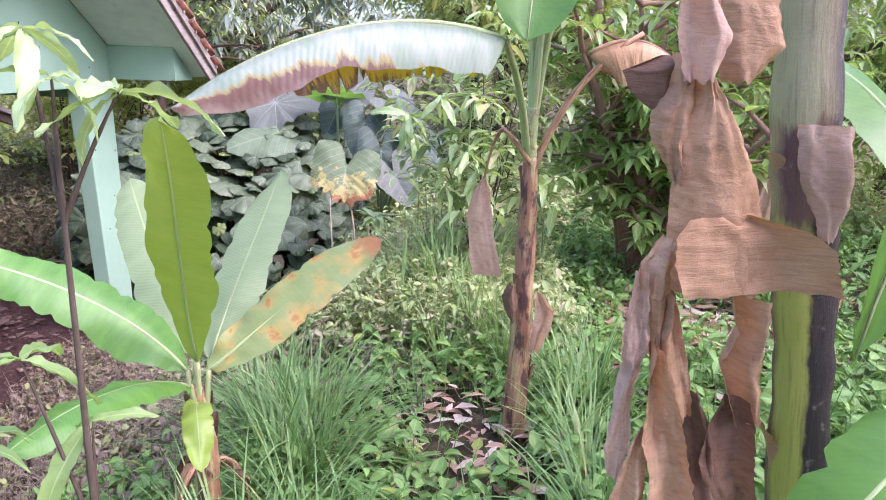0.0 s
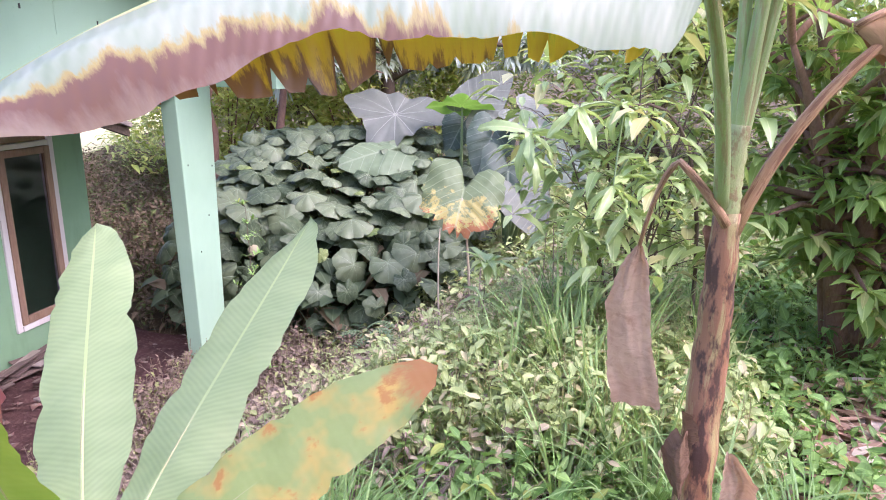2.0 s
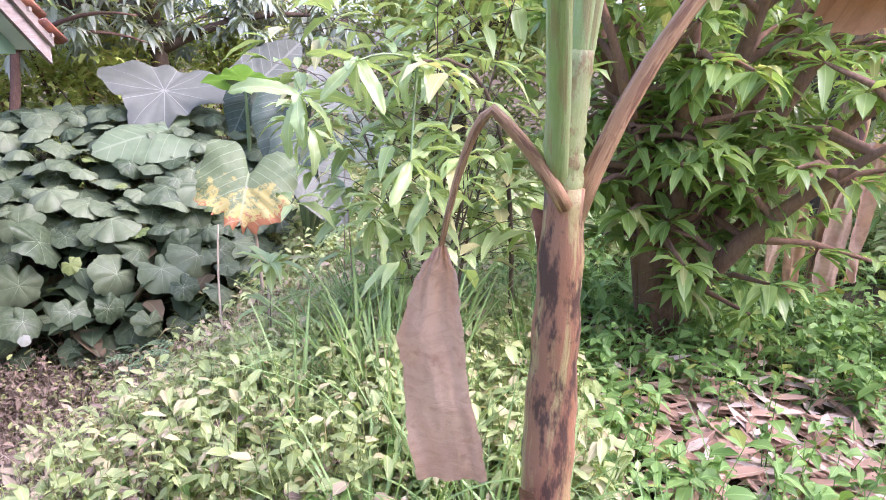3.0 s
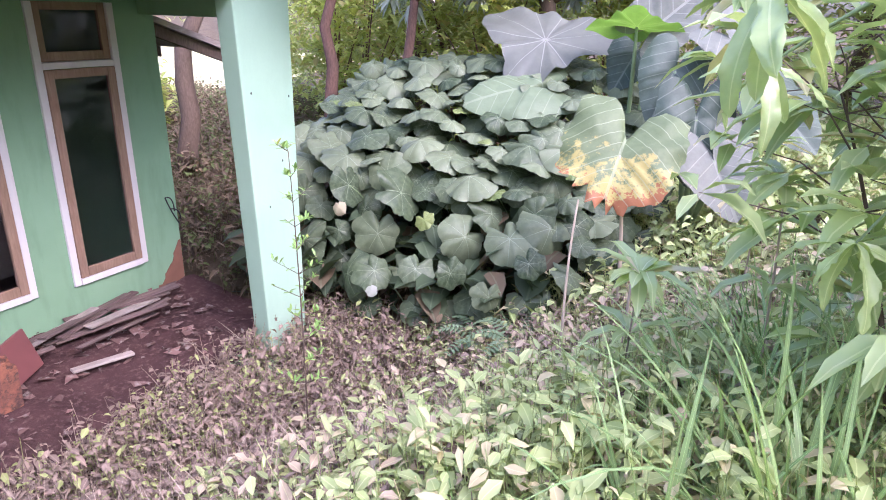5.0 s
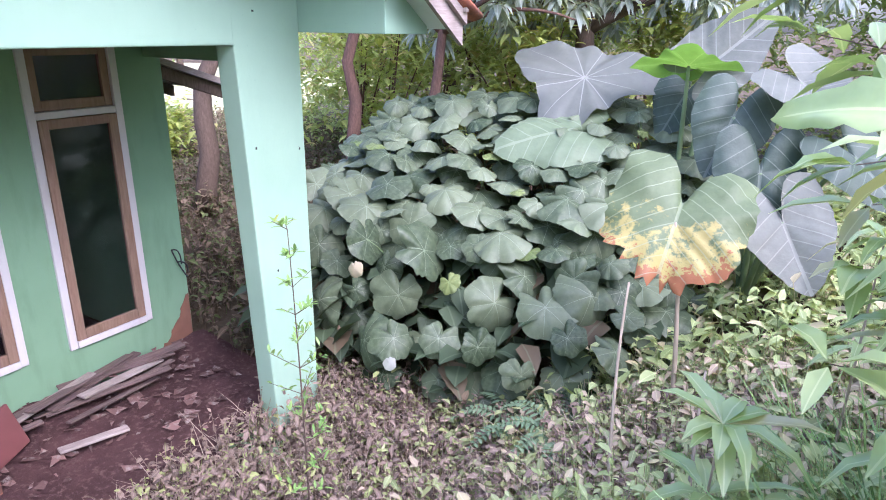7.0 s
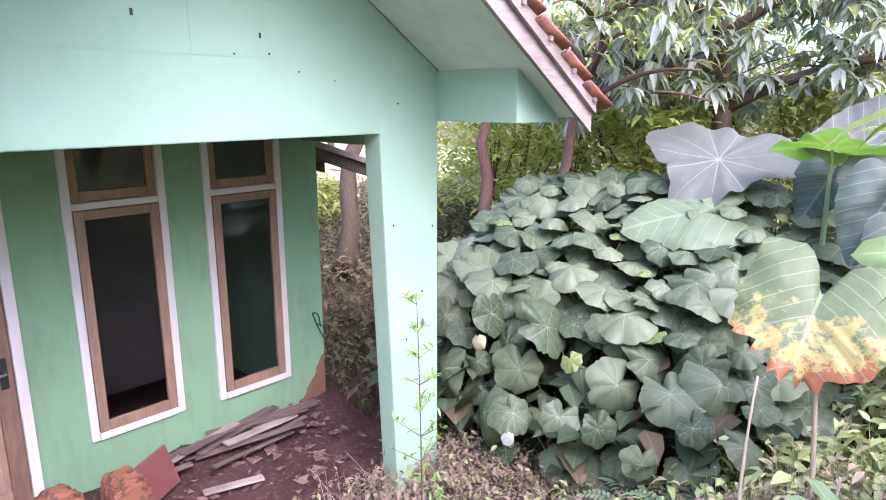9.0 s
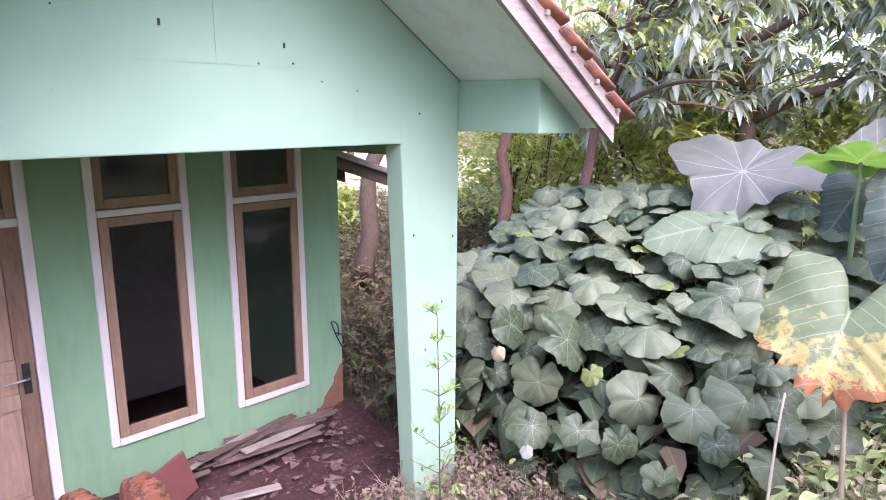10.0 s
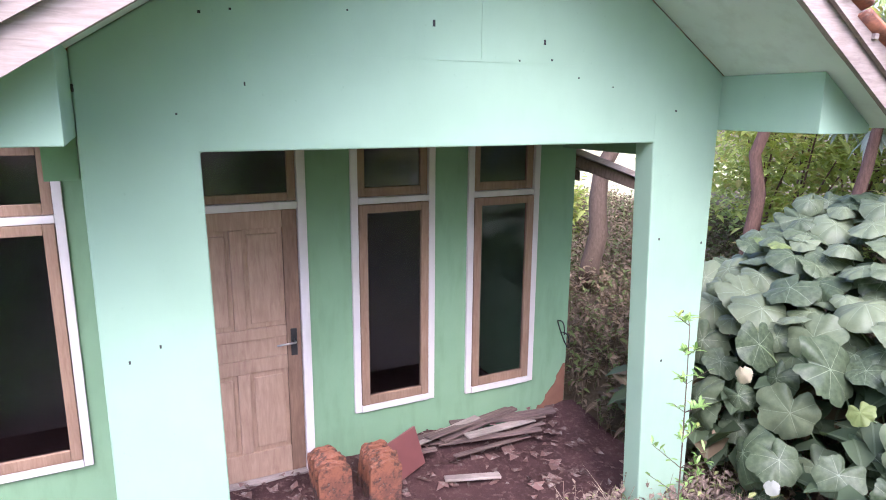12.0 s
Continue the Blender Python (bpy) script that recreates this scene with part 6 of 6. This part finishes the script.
for i, (x, y) in enumerate(spots):
    ob = new("grass_tuft", TUFTS[i % 4])
    s = rnd.uniform(0.65, 1.05)
    ob.matrix_world = pose(x, y, ground_z(x, y), 0, 0, rnd.uniform(0, 360)) @ Matrix.Scale(s, 4)
    tagged(ob, "tall tuft of green grass with arching blades", "grass", "grass tufts", "stuff")


def reed(seed, blades, length):
    """A clump of coarse grass with long broad arching blades."""
    g = Geo()
    r = random.Random(seed)
    for _ in range(blades):
        a = r.uniform(0, 6.28)
        d = Vector((math.cos(a) * r.uniform(0.05, 0.5), math.sin(a) * r.uniform(0.05, 0.5), 1))
        p = Vector((math.cos(a), math.sin(a), 0)) * r.uniform(0, 0.07) - Z * 0.02
        g.blade(p, d, length * r.uniform(0.5, 1.1), r.uniform(0.016, 0.030), r.uniform(0.4, 2.2), 9)
    return g.mesh("grass_clump", GRASS_BROAD)


REEDS = [reed(80 + i, 26, 1.0) for i in range(3)]
for i, (x, y, k) in enumerate(((2.42, 4.95, 0.75), (2.66, 5.25, 1.0), (2.74, 5.05, 0.9), (2.85, 4.75, 0.95), (3.22, 4.15, 0.75), (3.38, 3.95, 0.7), (3.30, 3.60, 0.7), (2.70, 4.35, 0.7), (2.95, 5.45, 1.0))):
    ob = new("grass_clump", REEDS[i % 3])
    ob.matrix_world = pose(x, y, ground_z(x, y), 0, 0, rnd.uniform(0, 360)) @ Matrix.Scale(k, 4)
    tagged(ob, "clump of coarse green grass with long broad blades", "grass", "coarse grass clumps", "stuff")


def herbs(name, label, mat, count, region, dens, height, leaf, seed, stems=None, flat=0.3):
    """Low leafy weeds strewn over a stretch of ground, thicker where dens is high."""
    g = Geo()
    r = random.Random(seed)
    x0, x1, y0, y1 = region
    n = 0
    while n < count:
        x, y = r.uniform(x0, x1), r.uniform(y0, y1)
        n += 1
        if r.random() > dens(x, y):
            continue
        z = ground_z(x, y)
        h = height * r.uniform(0.35, 1.15)
        lean = Vector((r.uniform(-0.3, 0.3), r.uniform(-0.3, 0.3), 1))
        if stems:
            a, b = Vector((x, y, z - 0.01)), Vector((x, y, z)) + lean * h
            g.tube([a, b], [0.003, 0.0015], 3, False)
        for k in range(r.randint(6, 12)):
            f = r.uniform(0.25, 1.0)
            a = r.uniform(0, 6.28)
            d = Vector((math.cos(a), math.sin(a), r.uniform(-flat - 0.3, flat + 0.5)))
            L = leaf * (0.35 + 0.95 * r.random() ** 1.5)
            u = Vector((r.uniform(-0.5, 0.5), r.uniform(-0.5, 0.5), 1))
            g.leaf(Vector((x, y, z)) + lean * h * f, d, u, L, L * r.uniform(0.32, 0.6), r.uniform(-0.2, 1.1))
    return tagged(part(name, g, mat), label, "weeds", kind="stuff")


def near_path(x, y):
    return min(max((x - 1.2) / 0.8, 0), 1)


def litter_spot(x, y):
    return math.exp(-((x - 2.82) / 0.42) ** 2 - ((y - 3.6) / 0.5) ** 2) + math.exp(-((x - 4.4) / 1.0) ** 2 - ((y - 5.1) / 0.8) ** 2)


herbs("ground_herbs", "low bright green leafy weeds covering the garden ground", HERB, 8500, (-0.3, 5.6, 0.8, 7.2),
      lambda x, y: max(0, (near_path(x, y) if y > 4.0 else 0.8) - 0.95 * litter_spot(x, y)) * (1 if y < 6.0 else 0.6) * (0.35 if x < 2.0 and y > 4.4 else 1), 0.25, 0.09, 31, True)
herbs("pale_weeds", "pale yellowish green weeds in front of the porch", HERB_PALE, 6500, (0.3, 3.3, 4.3, 7.8),
      lambda x, y: 0.85 * min(max((x - 0.2) / 1.0, 0.12), 1) * (0.25 if x > 2.1 and y < 5.0 else 1), 0.32, 0.070, 32, True)
herbs("withered_weeds", "withered brown weeds and dry stems in front of the porch", WEED_DRY, 10500, (-0.75, 2.7, 3.2, 7.6),
      lambda x, y: min(max((2.7 - x) / 1.9, 0), 1) * (1 if x > -0.5 else 0.6) * (1 if y > 4.6 else 0.35), 0.31, 0.054, 33, True)
herbs("shaded_weeds", "withered undergrowth beside and behind the house, coloured darker for shade", WEED_DARK, 9000, (-11, 0.5, 7.45, 15),
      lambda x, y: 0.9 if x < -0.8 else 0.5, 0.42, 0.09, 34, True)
herbs("meadow_weeds", "light green weeds and grass beyond the shrubs", HERB_BRIGHT, 8500, (0.9, 9.5, 7.4, 14),
      lambda x, y: 0.8, 0.42, 0.11, 35, True)
herbs("garden_weeds", "green weeds around the garden's edge", HERB, 3600, (3.8, 9.5, -2.5, 8.5),
      lambda x, y: 0.8 - 0.75 * litter_spot(x, y), 0.35, 0.11, 36, True)


herbs("bright_weeds", "bright yellow-green leafy weeds beside the path", HERB_BRIGHT, 5200, (1.2, 3.5, 4.5, 6.5),
      lambda x, y: min(1, max(0.15, (x - 1.3) / 0.8)) * 0.85, 0.42, 0.072, 37, True)


def grasses():
    g = Geo()
    r = random.Random(41)
    for _ in range(5200):
        x, y = r.uniform(1.5, 5.5), r.uniform(1.0, 8.0)
        if r.random() < 0.9 * litter_spot(x, y):
            continue
        a = r.uniform(0, 6.28)
        g.blade(Vector((x, y, ground_z(x, y) - 0.01)), Vector((math.cos(a) * 0.5, math.sin(a) * 0.5, 1)), r.uniform(0.18, 0.45), r.uniform(0.004, 0.009), r.uniform(0.4, 2.0), 4)
    tagged(part("grass", g, GRASS), "scattered green grass blades among the weeds", "grass", kind="stuff")
    g = Geo()
    for _ in range(9500):
        x, y = r.uniform(-0.6, 2.7), r.uniform(4.2, 7.4)
        a = r.uniform(0, 6.28)
        g.blade(Vector((x, y, ground_z(x, y) - 0.01)), Vector((math.cos(a) * 1.0, math.sin(a) * 1.0, r.uniform(0.3, 1.2))), r.uniform(0.15, 0.55), r.uniform(0.003, 0.007), r.uniform(0.0, 2.2), 4)
    tagged(part("dry_grass", g, STALK_DRY), "pale dry grass stems among withered weeds", "grass", kind="stuff")


grasses()


def litter():
    g = Geo()
    r = random.Random(43)
    for _ in range(9500):
        x, y = r.uniform(0.5, 5.5), r.uniform(0.8, 7.0)
        if r.random() > 0.12 + litter_spot(x, y):
            continue
        a = r.uniform(0, 6.28)
        L = r.uniform(0.05, 0.16)
        g.leaf(Vector((x, y, ground_z(x, y) + r.uniform(0.005, 0.09))), Vector((math.cos(a), math.sin(a), r.uniform(-0.1, 0.35))), Z, L, L * r.uniform(0.2, 0.45), r.uniform(-0.3, 0.5))
    for _ in range(650):
        x, y = r.gauss(4.45, 0.6), r.gauss(5.1, 0.45)
        a = r.uniform(0, 6.28)
        L = r.uniform(0.10, 0.26)
        g.leaf(Vector((x, y, ground_z(x, y) + r.uniform(0.02, 0.08))), Vector((math.cos(a), math.sin(a), r.uniform(-0.05, 0.25))), Z, L, L * r.uniform(0.2, 0.35), r.uniform(-0.3, 0.4))
    tagged(part("leaf_litter", g, LITTER), "brown dead leaf litter on the ground", "leaf litter", kind="stuff")


litter()


# ---- trees around the garden ----
def tree(name, label, x, y, height, spread, mat, trunk, leaves, leaf_len, seed, low=0.35, group="trees around the garden", bark=BARK, hang=0.6, first=3, lean=(0, 0)):
    r = random.Random(seed)
    gz = ground_z(x, y)
    top = thing(name, label, "tree", group, at=(x, y, gz))
    t = Geo()
    pts = curve(Vector((0, 0, -0.1)), Vector((r.uniform(-0.3, 0.3), r.uniform(-0.3, 0.3), height * 0.4)), Vector((r.uniform(-0.4, 0.4) + lean[0], r.uniform(-0.4, 0.4) + lean[1], height * 0.8)), 10)
    pts = [p + Vector((noise.noise((k * 0.9, seed, 1)), noise.noise((k * 0.9, seed, 2)), 0)) * trunk * 0.9 for k, p in enumerate(pts)]
    t.tube(pts, [trunk * (1 - 0.07 * i) * (1 + 0.15 * noise.noise((i * 1.7, seed, 5))) for i in range(11)], 9)
    part("trunk", t, bark, top)
    ends = []
    for k in range(9):
        a = k * 2.4 + r.uniform(-0.4, 0.4)
        b = pts[first + k % (10 - first)]
        e = b + Vector((math.cos(a), math.sin(a), r.uniform(0.0, 0.6))) * spread * r.uniform(0.6, 1.0)
        g = Geo()
        limb = curve(b, b.lerp(e, 0.5) + Z * 0.3, e, 7)
        g.tube(limb, [trunk * 0.45 * (1 - 0.11 * i) for i in range(8)], 6)
        part("limb", g, bark, top)
        ends += limb[3:]
    crown = Geo()
    clumps = []
    for _ in range(max(24, leaves // 60)):
        e = r.choice(ends)
        clumps.append(e + Vector((r.gauss(0, 0.3), r.gauss(0, 0.3), r.gauss(0.1, 0.35))) * spread * 0.6)
    for _ in range(leaves):
        c = r.choice(clumps)
        p = c + Vector((r.gauss(0, 1), r.gauss(0, 1), r.gauss(0, 0.8))) * 0.20 * spread * 0.6
        if p.z < height * low * 0.5:
            continue
        a = r.uniform(0, 6.28)
        L = leaf_len * r.uniform(0.6, 1.2)
        crown.leaf(p, Vector((math.cos(a), math.sin(a), r.uniform(-hang * 1.6, 0.4))), Z, L, L * r.uniform(0.26, 0.4), hang)
    part("crown", crown, mat, top, "leafy uneven crown")
    return top


def whorl_tree(x, y, height, spread, seed):
    """A large tree whose twigs end in whorls of long drooping leaves."""
    r = random.Random(seed)
    top = thing("shade_tree", "large tree with whorls of grey-green drooping leaves behind the vine", "tree", "trees around the garden", at=(x, y, ground_z(x, y)))
    t = Geo()
    pts = curve(Vector((0, 0, -0.1)), Vector((0.3, 0.2, height * 0.4)), Vector((-0.3, 0, height * 0.85)), 12)
    t.tube(pts, [0.17 * (1 - 0.065 * i) for i in range(13)], 9)
    part("trunk", t, BARK, top)
    crown = Geo()
    for k in range(13):
        a = k * 2.4 + r.uniform(-0.3, 0.3)
        b = pts[6 + k % 6]
        e = b + Vector((math.cos(a), math.sin(a), r.uniform(-0.25, 0.35))) * spread * r.uniform(0.65, 1.05)
        limb = curve(b, b.lerp(e, 0.5) + Z * 0.5, e, 9)
        g = Geo()
        g.tube(limb, [0.07 * (1 - 0.09 * i) for i in range(10)], 6)
        for i in range(3, 10):
            for _ in range(5):
                d = Vector((r.uniform(-1, 1), r.uniform(-1, 1), r.uniform(-0.5, 0.7)))
                tip = limb[i] + d * r.uniform(0.3, 0.95)
                if tip.z < 2.15:
                    continue
                g.tube([limb[i], limb[i].lerp(tip, 0.5) + Z * 0.05, tip], [0.012, 0.008, 0.004], 4, False)
                w0 = r.uniform(0, 6.28)
                for q in range(15):
                    w = w0 + q * 2.4
                    crown.leaf(tip + Z * r.uniform(-0.06, 0.03), Vector((math.cos(w), math.sin(w), r.uniform(-1.1, 0.15))), Z, r.uniform(0.16, 0.27), r.uniform(0.055, 0.085), r.uniform(0.4, 1.0))
        part("limb", g, BARK, top)
    part("crown", crown, FAR_HAZY, top, "whorls of drooping grey-green leaves")


whorl_tree(-0.5, 11.6, 5.4, 2.5, 5)
tree("shade_tree", "light leafy tree behind the garden", 3.6, 13.8, 6.5, 2.8, FAR_LIGHT, 0.18, 8000, 0.24, 2, 0.4)
tree("thin_tree", "slim tree with brown trunk and sparse leaves beside the house", -2.1, 9.6, 4.8, 1.7, FAR_LIGHT, 0.095, 700, 0.12, 3, 1.15, bark=BARK_BROWN, first=7, lean=(0.2, 0.1))
tree("thin_tree", "slim crooked tree beside the house", -1.35, 9.95, 4.6, 1.6, FAR_LIGHT, 0.075, 700, 0.12, 4, 1.15, bark=BARK_BROWN, first=6, lean=(0.7, 0.5))
tree("thin_tree", "dark bare-stemmed tree behind the house corner", -4.28, 9.36, 5.0, 1.5, FAR_LIGHT, 0.145, 1600, 0.13, 5, 1.15, first=7)
for i, (x, y, h, s, mt, n, ll) in enumerate((
        (-4.4, 15.5, 5.5, 2.8, FAR_LIGHT, 6500, 0.18), (-1.5, 15.0, 5.0, 2.6, FAR_LIGHT, 6500, 0.17), (6.3, 12.5, 6.0, 2.8, FAR_LIGHT, 7000, 0.2), (8.5, 9.5, 6.0, 2.8, FAR_LIGHT, 7000, 0.2),
        (6.8, 8.6, 4.2, 1.9, MANGO, 6000, 0.17), (9.5, 5.5, 6.0, 2.8, FAR_HAZY, 5000, 0.2), (9.0, 1.0, 6.5, 2.8, FAR_HAZY, 5000, 0.22), (7.0, -3.0, 6.5, 2.8, FAR_HAZY, 5000, 0.22),
        (2.5, -5.0, 6.5, 2.8, FAR_HAZY, 5000, 0.22), (-15, 12.0, 6.0, 2.8, FAR_LIGHT, 4000, 0.2), (3.2, 17.5, 7.0, 3.2, FAR_LIGHT, 7000, 0.22), (9.5, 14.5, 7.0, 3.2, FAR_HAZY, 7000, 0.22), (-21, 22, 6.0, 3.0, FAR_LIGHT, 4000, 0.22))):
    tree("garden_tree", "leafy tree at the edge of the garden", x, y, h, s, mt, 0.15, n, ll, 60 + i, 0.2)


def hedge():
    """Unbroken scrub at the back of the garden."""
    g = Geo()
    r = random.Random(71)
    for _ in range(38000):
        x = -16 + 28 * r.random()
        y = 13.0 + 5.0 * r.random() - 0.35 * max(0, x - 3)
        if x < -4.6 - (y - 11) * 0.9:
            continue
        z = ground_z(x, y) + (2.2 + 0.75 * (y - 13.0 + 0.35 * max(0, x - 3))) * r.random() * (0.65 + 0.35 * math.sin(x * 1.3) ** 2)
        w = r.uniform(0, 6.28)
        L = r.uniform(0.1, 0.22)
        g.leaf(Vector((x, y, z)), Vector((math.cos(w), math.sin(w), r.uniform(-0.6, 0.6))), Z, L, L * 0.42, 0.4)
    tagged(part("scrub", g, FAR_LIGHT), "sunlit scrub at the back of the garden", "shrubs", kind="stuff")


hedge()


def bushes():
    """Sunlit bushes between the house and the scrub, thinner towards the ground."""
    r = random.Random(77)
    for x, y, h, s in ((-7.4, 10.8, 0.9, 0.8), (-6.9, 10.2, 0.7, 0.7), (-3.9, 12.0, 3.0, 1.2), (-2.9, 11.3, 2.6, 1.1), (-1.9, 12.2, 3.1, 1.3), (-0.9, 11.4, 2.6, 1.0), (0.3, 12.3, 2.9, 1.2), (-3.2, 13.0, 3.6, 1.3), (-4.6, 13.2, 3.6, 1.2)):
        gz = ground_z(x, y)
        top = thing("bush", "sunlit yellow-green bush behind the house", "bush", "sunlit bushes", at=(x, y, gz))
        for _ in range(5):
            g = Geo()
            e = Vector((r.uniform(-0.6, 0.6) * s, r.uniform(-0.5, 0.5) * s, h * r.uniform(0.6, 0.9)))
            g.tube(curve(Vector((r.uniform(-0.1, 0.1), 0, -0.05)), Vector((e.x * 0.2, e.y * 0.2, e.z * 0.6)), e, 6), [0.022 - 0.0025 * i for i in range(7)], 5)
            part("stem", g, BARK_BROWN, top)
        g = Geo()
        clumps = [Vector((r.gauss(0, 0.45) * s, r.gauss(0, 0.4) * s, h * (0.25 + 0.72 * r.random() ** 0.7))) for _ in range(26)]
        for _ in range(1500):
            c = r.choice(clumps)
            p = c + Vector((r.gauss(0, 0.17), r.gauss(0, 0.17), r.gauss(0, 0.15)))
            if p.z < 0.1:
                continue
            a = r.uniform(0, 6.28)
            L = r.uniform(0.09, 0.2)
            g.leaf(p, Vector((math.cos(a), math.sin(a), r.uniform(-0.6, 0.5))), Z, L, L * r.uniform(0.35, 0.55), 0.4)
        part("crown", g, BUSH, top, "yellow-green leaves")


bushes()

# ---- roof tiles, piece by piece ----
for sgn in (1, -1):
    for row in range(9):
        for col in range(11):
            d = 0.02 + row * 0.25
            x = 0.30 - 0.235 * (col + 1)
            z = soffit_z(APEX_Y) - d * SLOPE + 0.15
            ob = new("tile", TILE_MESH)
            ob.parent = ROOF
            ang = math.degrees(math.atan(SLOPE))
            base = pose(x, APEX_Y + d, z, -ang + rnd.uniform(-1.2, 1.2), rnd.uniform(-1, 1), rnd.uniform(-1.2, 1.2))
            if sgn < 0:
                base = Matrix.Translation((0, 2 * APEX_Y, 0)) @ Matrix.Scale(-1, 4, (0, 1, 0)) @ base
            ob.matrix_basis = base
